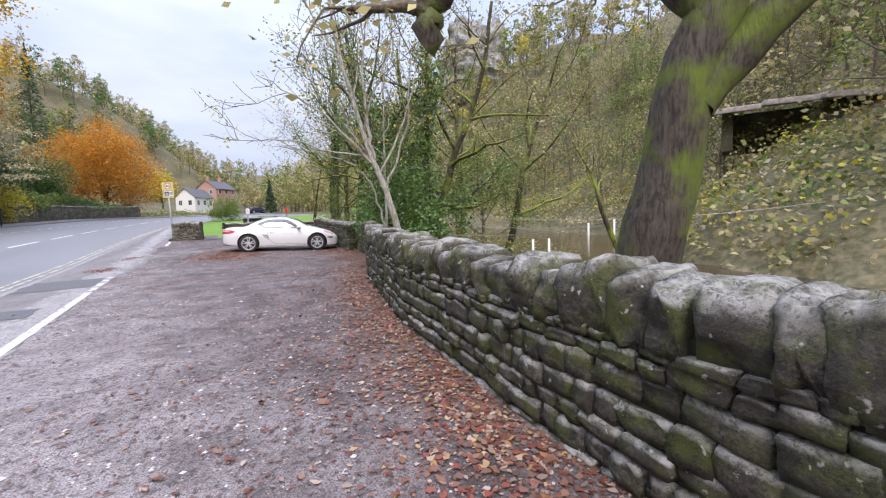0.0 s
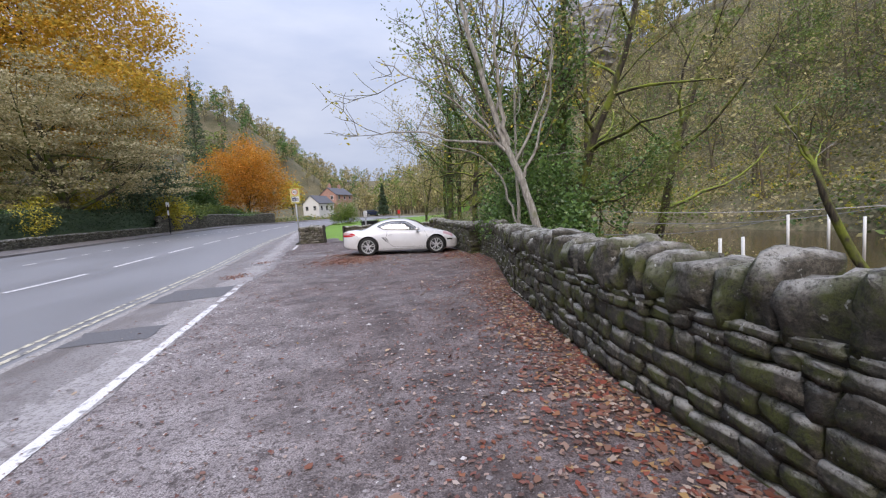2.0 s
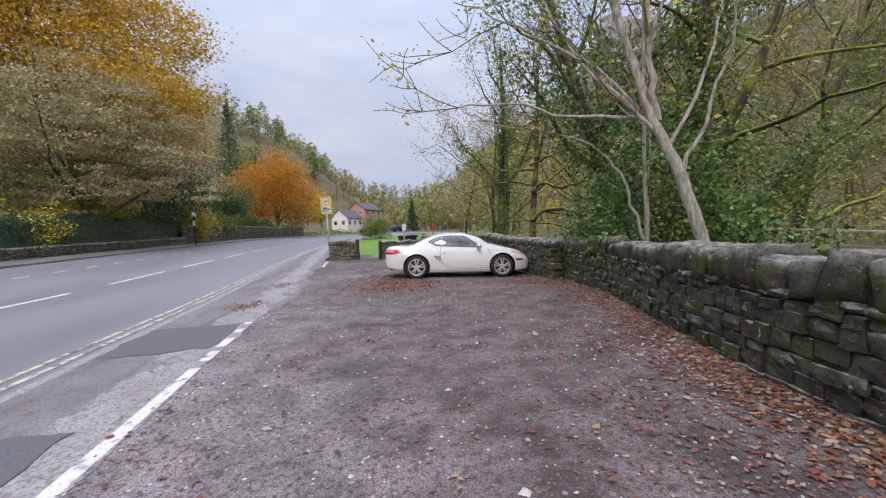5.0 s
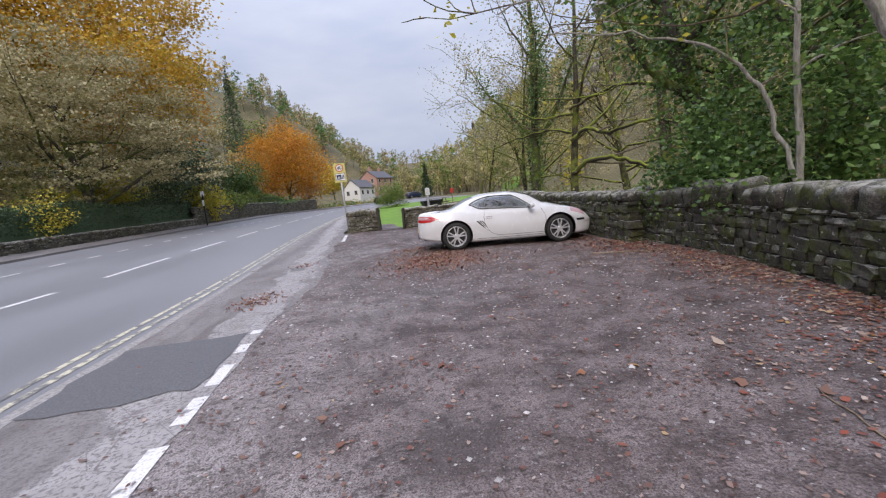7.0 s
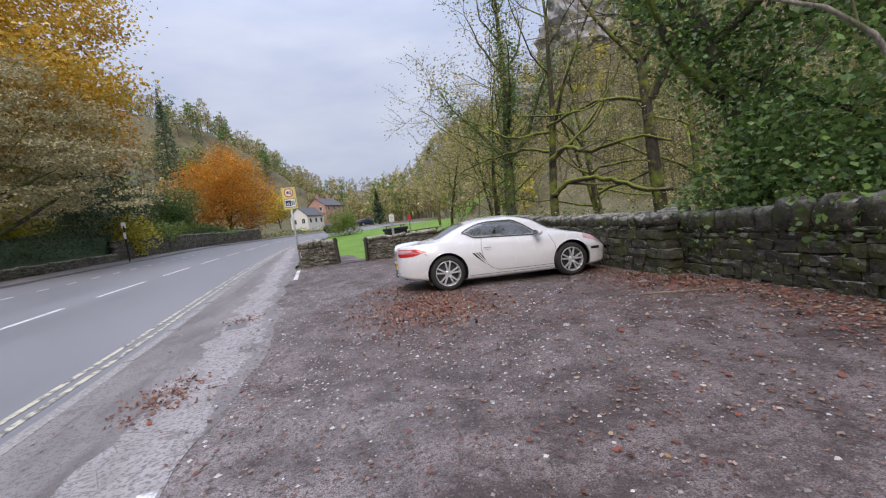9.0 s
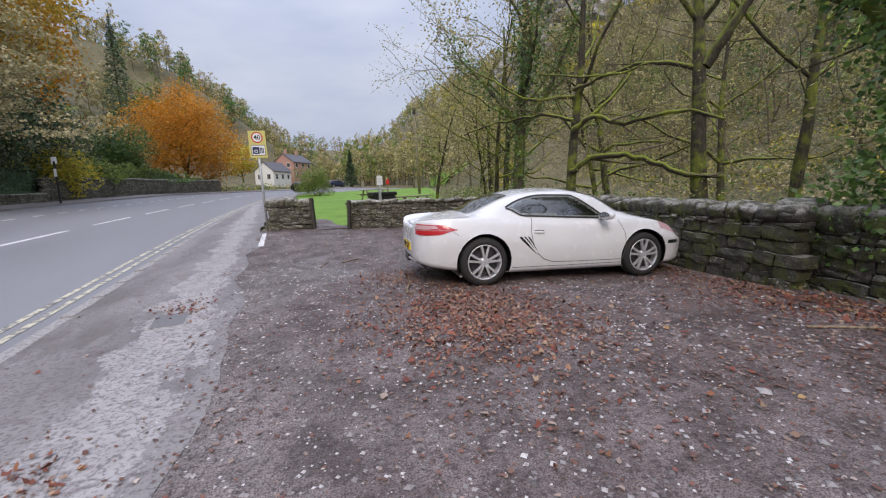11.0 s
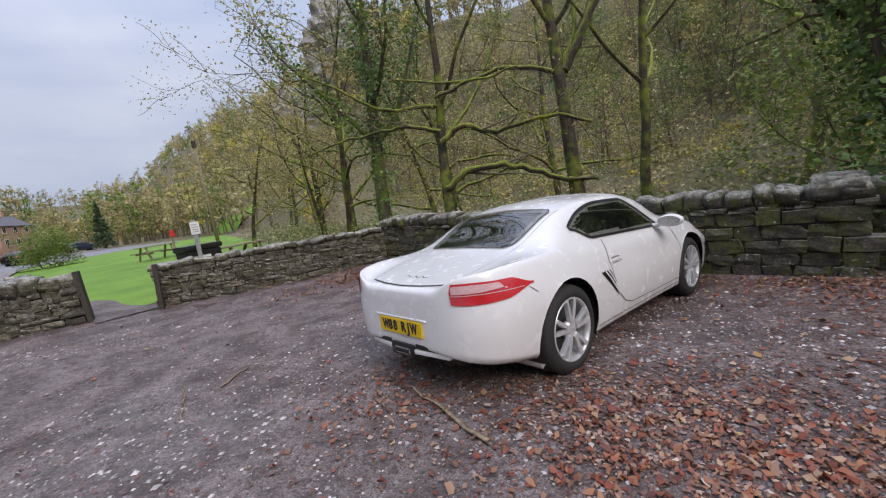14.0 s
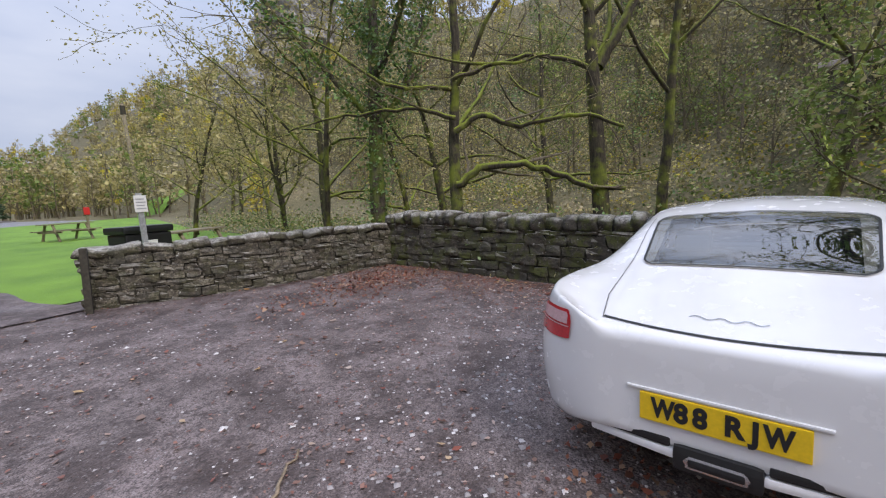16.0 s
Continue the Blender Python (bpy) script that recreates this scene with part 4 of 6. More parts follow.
hedge("hedge", lambda y: far_x(y) - 1.1, -12, 46.5, 1.35, 1.2, L_FIR, 22000, 0.10, "long dark clipped evergreen hedge on the bank beyond the road", 71)
hedge("hedge", lambda y: far_x(y) - 1.6, 55, 73, 1.5, 1.2, L_GREEN, 5000, 0.16, "yellow-green clipped hedge above the far wall", 72)
stone_wall("wall_far_low", [(far_x(y), y) for y in range(46, -13, -2)][::-1][::-1], 0.55, 0.35, "low rough stone wall edging the far pavement", 8, cap_h=0.16, pale=True, single=lambda x, y: False, course=(0.09, 0.16), length=(0.2, 0.5))
stone_wall("wall_far_high", [(far_x(y) - 0.1, y) for y in range(74, 44, -2)], 1.5, 0.4, "tall grey stone retaining wall beyond the road", 9, cap_h=0.18, pale=True, single=lambda x, y: False, course=(0.14, 0.24), length=(0.3, 0.6))

crown_tree("maple_tree", at_land(-16.5, 36.5), "broad tree with tiered dry buff leaves on the bank", 81, 11.0, 13.5, 0.30, L_DRY, 40000, 0.15, low=0.10, gap=0.13, clump=0.042)
crown_tree("maple_tree", at_land(-24, 31), "broad buff and green tree on the bank", 82, 10.0, 11, 0.28, L_DRY, 15000, 0.18, low=0.1, gap=0.18)
crown_tree("beech_tree", at_land(-23.0, 48), "huge orange beech tree towering above the bank", 83, 27, 22, 0.45, L_GOLD, 80000, 0.26, low=0.2, gap=0.4, clump=0.05)
crown_tree("beech_tree", at_land(-35, 40), "huge golden orange beech tree on the hillside", 84, 22, 17, 0.45, L_GOLD, 24000, 0.30, low=0.2, gap=0.4, clump=0.05)
crown_tree("beech_tree", at_land(-23.0, 60), "tall orange beech tree on the hillside", 85, 17, 13, 0.4, L_ORANGE, 18000, 0.28, low=0.25, gap=0.5)
crown_tree("beech_tree", at_land(-11.5, 79), "rounded vivid orange beech tree above the far wall", 86, 13.5, 13.5, 0.35, L_ORANGE, 32000, 0.22, low=0.12, gap=0.6)
shrub("laurel_shrub", at_land(-15.5, 45.5), (6.5, 6, 6.5), L_FIR, 12000, 0.17, "large dark evergreen shrub beside the far wall", 91)
shrub("laurel_shrub", at_land(-15.0, 65), (6, 5.5, 5.5), L_IVY, 9000, 0.2, "rounded green shrub above the far wall", 92)
shrub("creeper_shrub", at_land(far_x(47.5) - 0.6, 48.5), (3.2, 3.6, 3.6), L_YELLOW, 3600, 0.2, "yellow creeper spilling over the end of the wall", 93)
shrub("creeper_shrub", at_land(far_x(54) - 1.0, 54.5), (3.5, 5, 2.8), L_GREEN, 3600, 0.2, "yellow-green bushes above the far wall", 94)
shrub("creeper_shrub", at_land(far_x(40) - 3.0, 40), (4, 4, 3.0), L_YELLOW, 2600, 0.2, "yellowing bush behind the hedge", 95)
crown_tree("maple_tree", at_land(-6.5, 112), "small yellow tree on the hillside", 87, 9, 6, 0.2, L_YELLOW, 3000, 0.35, low=0.2)
shrub("laurel_shrub", (2.9, 55, land(2.9, 55)), (2.9, 2.9, 2.6), L_GREEN, 7000, 0.11, "round bright green bush at the edge of the park", 96)
shrub("holly_shrub", at_land(5.9, 12.9, 0.0), (2.2, 3.4, 2.9), L_IVY, 12000, 0.085, "glossy dark evergreen bush behind the river wall", 97)
shrub("holly_shrub", at_land(5.6, 10.6, 0.1), (1.5, 1.8, 1.5), L_IVY, 3200, 0.10, "dark glossy bush behind the wall", 98)


shrub("garden_shrub", at_land(-17.5, 24), (4.5, 5, 2.6), L_GREEN, 6000, 0.13, "bright green garden bush on the bank behind the hedge", 111)
shrub("garden_shrub", at_land(-20.5, 29.5), (5, 5, 3.2), L_YELLOW, 3500, 0.14, "yellow-green garden bush on the bank", 112)
shrub("garden_shrub", at_land(-22.0, 22), (5, 6, 3.6), L_GREEN, 6000, 0.15, "leafy green bush higher on the bank", 113)
shrub("garden_shrub", at_land(-16.2, 31.0), (2.6, 3.6, 1.8), L_YELLOW, 2600, 0.11, "low yellow and orange bush behind the hedge", 114)


def conifer(at, height, width, label, seed, count=4000):
    rng = np.random.default_rng(seed)
    top = thing("conifer_tree", at, 0, label, "tree")
    bm = bmesh.new()
    rod(bm, (0, 0, -0.5), (0, 0, height), 0.22, 0.03)
    part("trunk", bm, M_BARK, top)
    u = rng.random(count) ** 0.6
    z = height * (1 - u * 0.92)
    tier = np.abs(np.sin(z * 2.4)) * 0.35 + 0.65
    r = width / 2 * u * tier * rng.random(count) ** 0.4
    a = rng.uniform(0, 6.283, count)
    pos = np.stack([r * np.cos(a), r * np.sin(a), z - 0.18 * r], axis=1)
    quads_object("crown", leaf_arrays(rng, pos, 0.42, flat=0.2, aspect=0.4), L_FIR, top)
    return top


conifer(at_land(-25.7, 109), max(14.0, 35.0 - land(-25.7, 109)), 8.0, "dark tall conifer among the orange trees", 101)
conifer(at_land(13.5, 95), 7.0, 3.4, "small dark conifer at the end of the park", 102, 1800)


# ---- woods on the valley sides ----
def wood_templates(kind, seeds, leaf, count, height):
    out = []
    for sd in seeds:
        rng = np.random.default_rng(sd)
        g = grow(sd, height, 0.16, fork=0.25, limbs=9, spread=0.85, levels=3 if kind == "near" else 2, children=3, reach=0.42, lift=0.06)
        v, f = tube_arrays([(p[::2] + [p[-1]], r[::2] + [r[-1]]) for p, r in g[0] + g[1]] + [(p[::2], r[::2]) for p, r in (g[2][::6] if kind == "far" else g[2] + g[3][::4])], 3 if kind == "far" else 4)
        c = branch_points(rng, g[1] + g[2], count // 14, 0.35, 0.3)
        pos = np.repeat(c, 14, axis=0) + rng.normal(size=(len(c) * 14, 3)) * np.array([0.42, 0.42, 0.3])
        out.append((np.array([tuple(q) for q in v]), np.array(f, dtype=np.int32), leaf_arrays(rng, pos, leaf, flat=0.6, aspect=0.75)))
    return out


def woodland(name, spots, templates, mats, label, seed):
    """Many trees as one mesh: spots hold x, y, scale and the leaf material's number."""
    rng = np.random.default_rng(seed)
    vs, fs, mi, base = [], [], [], 0
    for x, y, sc, k in spots:
        tv, tf, lv = templates[rng.integers(0, len(templates))]
        a = rng.uniform(0, 6.283)
        ca, sa = math.cos(a) * sc, math.sin(a) * sc
        rot = np.array([[ca, -sa, 0], [sa, ca, 0], [0, 0, sc * rng.uniform(0.85, 1.2)]])
        o = np.array([x, y, land(x, y) - 0.1])
        w = np.vstack([tv @ rot.T, lv @ rot.T]) + o
        q = np.arange(len(lv)).reshape(-1, 4) + len(tv)
        vs.append(w)
        fs.append(np.vstack([tf, q]) + base)
        mi.append(np.concatenate([np.zeros(len(tf), dtype=np.int32), np.full(len(q), k, dtype=np.int32)]))
        base += len(w)
    v, f, m = np.vstack(vs), np.vstack(fs), np.concatenate(mi)
    me = bpy.data.meshes.new(name)
    me.vertices.add(len(v))
    me.vertices.foreach_set("co", v.astype(np.float32).ravel())
    me.loops.add(f.size)
    me.loops.foreach_set("vertex_index", f.astype(np.int32).ravel())
    me.polygons.add(len(f))
    me.polygons.foreach_set("loop_start", np.arange(0, f.size, 4, dtype=np.int32))
    for mt in mats:
        me.materials.append(mt)
    me.polygons.foreach_set("material_index", m)
    me.update(calc_edges=True)
    return tagged(new(name, me), label, "woodland", kind="stuff")


_T_near = wood_templates("near", range(201, 207), 0.21, 560, 10)
_T_far = wood_templates("far", range(211, 216), 0.56, 224, 11)
WOOD_MATS = [M_TWIG, L_OLIVE, L_DRY, L_GREEN, L_IVY, L_ORANGE, L_YELLOW]
_rnd = random.Random(5)
_spots = []
for _ in range(215):
    _y = _rnd.uniform(-25, 75)
    _x = wall_x(_y) + _rnd.uniform(14.5, 40) + 9 * smoothstep(9, 16, _y)
    _spots.append((_x, _y, _rnd.uniform(0.65, 1.1), _rnd.choice([1, 1, 1, 2, 2, 3, 3, 4])))
woodland("riverside_wood", _spots, _T_near, WOOD_MATS, "thin autumn woodland climbing the far side of the river", 6)
_spots = []
for _ in range(540):
    _y = _rnd.uniform(-30, 420) if _rnd.random() < 0.7 else _rnd.uniform(55, 220)
    _x = hill_foot(_y) + (_rnd.uniform(14, 78) if _y < 60 else _rnd.uniform(-9, 72))
    _spots.append((_x, _y, _rnd.uniform(0.75, 1.25), _rnd.choice([1, 1, 1, 2, 2, 3, 6])))
for _ in range(90):
    _spots.append((_rnd.uniform(13, 36), _rnd.uniform(90, 170), _rnd.uniform(0.6, 1.0), _rnd.choice([1, 1, 2, 3])))
woodland("hillside_wood", _spots, _T_far, WOOD_MATS, "olive and brown autumn woodland on the steep hillside", 7)
_spots = []
for _ in range(690):
    _y = _rnd.uniform(20, 330)
    _x = _rnd.uniform(-105, min(20, kerb_x(_y) - FAR_WIDTH - 7))
    if (_y < 66 and _x > -30) or (_y < 90 and _x > -19) or (_y < 155 and _x > -11):
        continue
    _spots.append((_x, _y, _rnd.uniform(0.65, 1.1), _rnd.choice([1, 1, 2, 3, 4, 4, 2])))
for _ in range(150):
    _spots.append((_rnd.uniform(-60, 110), _rnd.uniform(165, 520), _rnd.uniform(1.0, 1.5), _rnd.choice([1, 2, 2, 3])))
woodland("hillside_wood", _spots, _T_far, WOOD_MATS, "brown and green woodland on the opposite hillside", 8)


def undergrowth(name, spots_fn, count, leaf, mats, weights, label, seed):
    rng = np.random.default_rng(seed)
    c = [spots_fn(rng) for _ in range(count // 26)]
    c = np.array([(x, y, land(x, y) + 0.25) for x, y in c])
    k = np.repeat(rng.choice(len(mats), len(c), p=weights), 26)
    pos = np.repeat(c, 26, axis=0) + rng.normal(size=(len(c) * 26, 3)) * np.array([0.55, 0.55, 0.34])
    ob = quads_object(name, leaf_arrays(rng, pos, leaf, aspect=0.7), mats, index=k)
    return tagged(ob, label, "undergrowth", kind="stuff")


undergrowth("bank_undergrowth", lambda g: (lambda y: (wall_x(y) + 13.2 + 9 * smoothstep(9, 16, y) + abs(g.normal()) * 17, y))(g.uniform(-20, 60)), 90000, 0.22, [L_OLIVE, L_DRY, L_GREEN, L_IVY, L_YELLOW], [0.28, 0.34, 0.16, 0.08, 0.14], "tangled autumn undergrowth on the far riverbank", 9)
undergrowth("wall_undergrowth", lambda g: (lambda y: (wall_x(y) + g.uniform(0.9, 9.5), y))(g.uniform(13, 42)), 34000, 0.085, [L_OLIVE, L_IVY, L_GREEN, L_DRY], [0.35, 0.25, 0.2, 0.2], "brambles and fallen leaves behind the car park wall", 10)
undergrowth("hill_undergrowth", lambda g: (lambda y: (far_x(y) - 9.5 - abs(g.normal()) * 14, y))(g.uniform(-10, 95)), 50000, 0.26, [L_GREEN, L_OLIVE, L_IVY, L_DRY, L_YELLOW], [0.3, 0.25, 0.2, 0.15, 0.1], "bushes and brambles on the bank beyond the road", 12)

# ---- rock crag above the trees ----
def crag(at, size, seed):
    bm = bmesh.new()
    bmesh.ops.create_icosphere(bm, subdivisions=5, radius=1.0)
    o = Vector((seed, seed * 2.0, 3.0))
    for v in bm.verts:
        c = v.co.copy()
        f = 1 + 0.35 * noise.noise(c * 1.6 + o) + 0.16 * noise.noise(c * 5.0 + o) + 0.05 * noise.noise(c * 14.0 + o)
        ledge = 0.06 * math.sin(c.z * 26 + 2 * noise.noise(c * 3 + o))
        v.co = Vector((c.x * (f + ledge) * size[0], c.y * (f + ledge) * size[1], c.z * f * size[2]))
    tagged(part("rock_crag", bm, M_CRAG, None), "grey weathered rock crag among trees on the hilltop", "rock").location = at


M_CRAG = plain("grey_limestone", (0.26, 0.255, 0.25), 0.9, grain=0.8, depth=0.5)
crag((71, 100, land(71, 100) + 8), (10, 8, 13), 4)
crag((60, 108, land(60, 108) + 4), (7, 6, 8), 9)

# ---- the parked white coupe ----
class Shell:
    """A car body as a lofted surface: x forwards, y to the side, z up."""

    def __init__(self, stations, **tables):
        self.x, self.t = stations, tables

    def at(self, key, x):
        return spline(self.x, self.t[key], x)

    def keys(self, x):
        g = lambda k: self.at(k, x)
        w, zm, z0 = g("w"), g("zm"), g("z0")
        return [(w * 0.90, z0), (w * 0.955, z0 + 0.045), (w, zm), ((w * 0.45 + g("ws") * 0.55) * 1.012, zm * 0.30 + g("zs") * 0.70), (g("ws"), g("zs")), (g("wr"), g("zr")), (g("wr") * 0.55, g("zr") * 0.3 + g("zt") * 0.7), (0.0, g("zt"))]

    def point(self, x, v):
        """v from 0 at the sill to 1 at the middle of the top."""
        k = self.keys(x)
        s = [0.0, 0.05, 0.30, 0.45, 0.55, 0.80, 0.90, 1.0]
        return spline(s, [p[0] for p in k], v), spline(s, [p[1] for p in k], v)

    def side(self, x, z, hi=0.86):
        lo = 0.0
        for _ in range(26):
            m = (lo + hi) / 2
            if self.point(x, m)[1] < z:
                lo = m
            else:
                hi = m
        return self.point(x, lo)[0]

    def top(self, x, y):
        lo, hi = 0.5, 1.0
        for _ in range(26):
            m = (lo + hi) / 2
            if self.point(x, m)[0] > abs(y):
                lo = m
            else:
                hi = m
        return self.point(x, lo)[1]

    def mesh(self, nx, nv, arches, radius, holes=(), bulge=0.006):
        bm = bmesh.new()
        x0, x1 = self.x[0], self.x[-1]
        rows = []
        for i in range(nx + 1):
            u = i / nx
            x = x0 + (x1 - x0) * (0.5 - 0.5 * math.cos(math.pi * u)) * 0.35 + (x1 - x0) * u * 0.65
            half = [self.point(x, j / nv) for j in range(nv + 1)]
            ring = [(x, y, z) for y, z in half] + [(x, -y, z) for y, z in half[-2::-1]]
            rows.append([bm.verts.new(p) for p in ring])
        m = len(rows[0])
        for i in range(nx):
            for j in range(m - 1):
                bm.faces.new((rows[i][j], rows[i][j + 1], rows[i + 1][j + 1], rows[i + 1][j]))
            bm.faces.new((rows[i][m - 1], rows[i][0], rows[i + 1][0], rows[i + 1][m - 1]))
        for ring, way in ((rows[0], -1), (rows[-1], 1)):
            zc = sum(v.co.z for v in ring) / m
            last = ring
            for k in (0.9, 0.7, 0.4):
                inner = [bm.verts.new((v.co.x + way * bulge * (1 - k * k), v.co.y * k, zc + (v.co.z - zc) * k)) for v in ring]
                for j in range(m):
                    bm.faces.new((last[j], last[(j + 1) % m], inner[(j + 1) % m], inner[j]))
                last = inner
            bm.faces.new(last)
        # wheel arches cut round, with an inward lip
        dead = []
        for f in bm.faces:
            c = f.calc_center_median()
            for ax, az in arches:
                if abs(c.y) > 0.5 and all(math.hypot(v.co.x - ax, v.co.z - az) < radius for v in f.verts):
                    dead.append(f)
            for test in holes:
                if all(test(v.co) for v in f.verts):
                    dead.append(f)
        bmesh.ops.delete(bm, geom=list(set(dead)), context="FACES")
        for v in bm.verts:
            for ax, az in arches:
                d = math.hypot(v.co.x - ax, v.co.z - az)
                if abs(v.co.y) > 0.5 and v.is_boundary and d < radius * 1.05 and v.co.z > 0.2:
                    v.co.x, v.co.z = ax + (v.co.x - ax) * radius / d, az + (v.co.z - az) * radius / d
        bmesh.ops.recalc_face_normals(bm, faces=bm.faces[:])
        return bm


def car_paint(name, color, rough=0.18):
    m = Nodes(name)
    f = m.noise(3, 4, vec=m.obj)
    c = m.mix(m.ramp(f, (0.35, 0), (0.7, 0.35)), color, tuple(x * 0.86 for x in color))
    return m.done(c, m.mix(m.ramp(m.noise(9, 4), (0.4, 0), (0.7, 1)), rough, rough + 0.14), coat=0.6)


def glass_mat(name, tint, clear):
    m = Nodes(name)
    m.bsdf.inputs["IOR"].default_value = 1.5
    mat = m.done((0.01, 0.012, 0.012), 0.03)
    t = m.n.new("ShaderNodeBsdfTransparent")
    t.inputs[0].default_value = (*tint, 1)
    s = m.n.new("ShaderNodeMixShader")
    s.inputs[0].default_value = clear
    m.l.new(m.bsdf.outputs[0], s.inputs[1])
    m.l.new(t.outputs[0], s.inputs[2])
    g = m.n.new("ShaderNodeBsdfGlossy")
    g.inputs[1].default_value = 0.02
    a = m.n.new("ShaderNodeMixShader")
    fr = m.n.new("ShaderNodeFresnel")
    fr.inputs[0].default_value = 2.5
    m.l.new(fr.outputs[0], a.inputs[0])
    m.l.new(s.outputs[0], a.inputs[1])
    m.l.new(g.outputs[0], a.inputs[2])
    m.l.new(a.outputs[0], m.n["Material Output"].inputs[0])
    return mat


C_WHITE = car_paint("white_car_paint", (0.70, 0.70, 0.71))
C_GLASS = glass_mat("tinted_car_glass", (0.55, 0.6, 0.58), 0.55)
C_BLACK = plain("black_trim", (0.012, 0.012, 0.013), 0.45)
C_RUBBER = plain("tyre_rubber", (0.022, 0.021, 0.021), 0.8, grain=90, depth=0.4)
C_ALLOY = plain("silver_alloy", (0.66, 0.67, 0.69), 0.34, metal=0.55, grain=40, depth=0.1)
C_DISC = plain("brake_disc", (0.06, 0.06, 0.065), 0.5, metal=0.5)
C_RED = plain("red_lamp_lens", (0.50, 0.020, 0.028), 0.12, coat=0.8, depth=0.15)
C_CLEAR = plain("clear_lamp_lens", (0.58, 0.36, 0.38), 0.12, coat=0.8, depth=0.12)
C_PLATE = plain("yellow_plate", (0.72, 0.47, 0.015), 0.4, depth=0.08)
C_CABIN = plain("dark_cabin_leather", (0.028, 0.028, 0.030), 0.7)
C_CHROME = plain("chrome", (0.6, 0.6, 0.6), 0.18, metal=1.0, depth=0.05)
C_GREY = plain("grey_gap", (0.10, 0.10, 0.10), 0.7)

COUPE = Shell(
    [-2.085, -2.06, -2.0, -1.87, -1.65, -1.3, -0.82, -0.4, 0.05, 0.5, 0.95, 1.35, 1.68, 1.88, 1.99, 2.04],
    zt=[0.755, 0.780, 0.794, 0.822, 0.87, 0.965, 1.185, 1.272, 1.288, 1.215, 0.985, 0.865, 0.775, 0.67, 0.565, 0.48],
    w=[0.46, 0.58, 0.69, 0.80, 0.868, 0.90, 0.885, 0.868, 0.865, 0.868, 0.88, 0.885, 0.855, 0.76, 0.65, 0.50],
    zm=[0.55, 0.56, 0.57, 0.58, 0.60, 0.60, 0.56, 0.50, 0.48, 0.48, 0.53, 0.57, 0.55, 0.50, 0.47, 0.45],
    ws=[0.42, 0.535, 0.63, 0.725, 0.775, 0.785, 0.765, 0.765, 0.765, 0.765, 0.765, 0.75, 0.70, 0.60, 0.50, 0.36],
    zs=[0.735, 0.835, 0.868, 0.885, 0.90, 0.905, 0.90, 0.885, 0.87, 0.862, 0.855, 0.825, 0.745, 0.64, 0.545, 0.465],
    wr=[0.30, 0.40, 0.48, 0.53, 0.545, 0.55, 0.56, 0.575, 0.575, 0.57, 0.56, 0.48, 0.42, 0.36, 0.28, 0.20],
    zr=[0.750, 0.786, 0.803, 0.828, 0.868, 0.945, 1.14, 1.215, 1.225, 1.155, 0.945, 0.85, 0.768, 0.664, 0.557, 0.475],
    z0=[0.36, 0.335, 0.305, 0.27, 0.235, 0.19, 0.165, 0.16, 0.16, 0.16, 0.165, 0.175, 0.185, 0.20, 0.24, 0.33],
)
WIN_REAR, WIN_FRONT = -0.86, 0.62


def side_low(x):
    return 0.886 - 0.045 * x if x > -0.62 else 0.914 + 0.10 * smoothstep(0.62, 0.86, -x)


def side_high(x):
    if x > 0.12:
        return 1.178 - 0.315 * ((x - 0.12) / 0.50) ** 1.25
    return 1.178 + 0.010 * math.sin((0.12 - x) * 2.6) - 0.155 * max(0.0, (-0.25 - x) / 0.61) ** 2.2


def patch(name, parent, material, x0, x1, low, high, surface, side=1, nx=26, nz=7, lift=0.004, thick=0.0, mirror=False, label=""):
    """A panel that follows the shell between two curves; surface gives the missing coordinate."""
    bm = bmesh.new()
    rows = []
    for i in range(nx + 1):
        x = x0 + (x1 - x0) * i / nx
        a, b = low(x), high(x)
        rows.append([bm.verts.new(surface(x, a + (b - a) * j / nz, lift)) for j in range(nz + 1)])
    for i in range(nx):
        for j in range(nz):
            bm.faces.new((rows[i][j], rows[i + 1][j], rows[i + 1][j + 1], rows[i][j + 1]))
    bmesh.ops.remove_doubles(bm, verts=bm.verts[:], dist=0.0004)
    bmesh.ops.recalc_face_normals(bm, faces=bm.faces[:])
    return part(name, bm, material, parent, label, True)


def on_side(shell, sgn):
    return lambda x, z, o: (x, sgn * (shell.side(x, z) + o), z + o * 0.3)


def lamp_panel(name, parent, shell, sgn, material, u0, u1, low, high, lift, label="", n=40, k=6):
    """A lens that wraps the rear corner; u runs from the inner edge (0) to the outer tip (1)."""
    bm = bmesh.new()
    rows = []
    for i in range(n + 1):
        u = u0 + (u1 - u0) * i / n
        row = []
        for j in range(k + 1):
            z = low(u) + (high(u) - low(u)) * j / k
            x = -2.062 + 0.489 * max(0.0, u + 0.06 * (1 - u) * (z - 0.70) / 0.15) ** 2.0
            row.append(bm.verts.new((x - lift * (1 - u), sgn * (shell.side(x, z, 0.56) + lift), z)))
        rows.append(row)
    for a, b in zip(rows, rows[1:]):
        for j in range(k):
            bm.faces.new((a[j], b[j], b[j + 1], a[j + 1]))
    bmesh.ops.remove_doubles(bm, verts=bm.verts[:], dist=0.0004)
    bmesh.ops.recalc_face_normals(bm, faces=bm.faces[:])
    return part(name, bm, material, parent, label, True)


def lamp_low(u):
    return 0.702 - 0.012 * math.sin(math.pi * min(1.0, u * 1.3)) + 0.055 * smoothstep(0.72, 1.0, u)


def lamp_high(u):
    return 0.830 - 0.006 * smoothstep(0.3, 0.8, u) - 0.055 * smoothstep(0.78, 1.0, u) - 0.05 * (1 - smoothstep(0.0, 0.12, u))


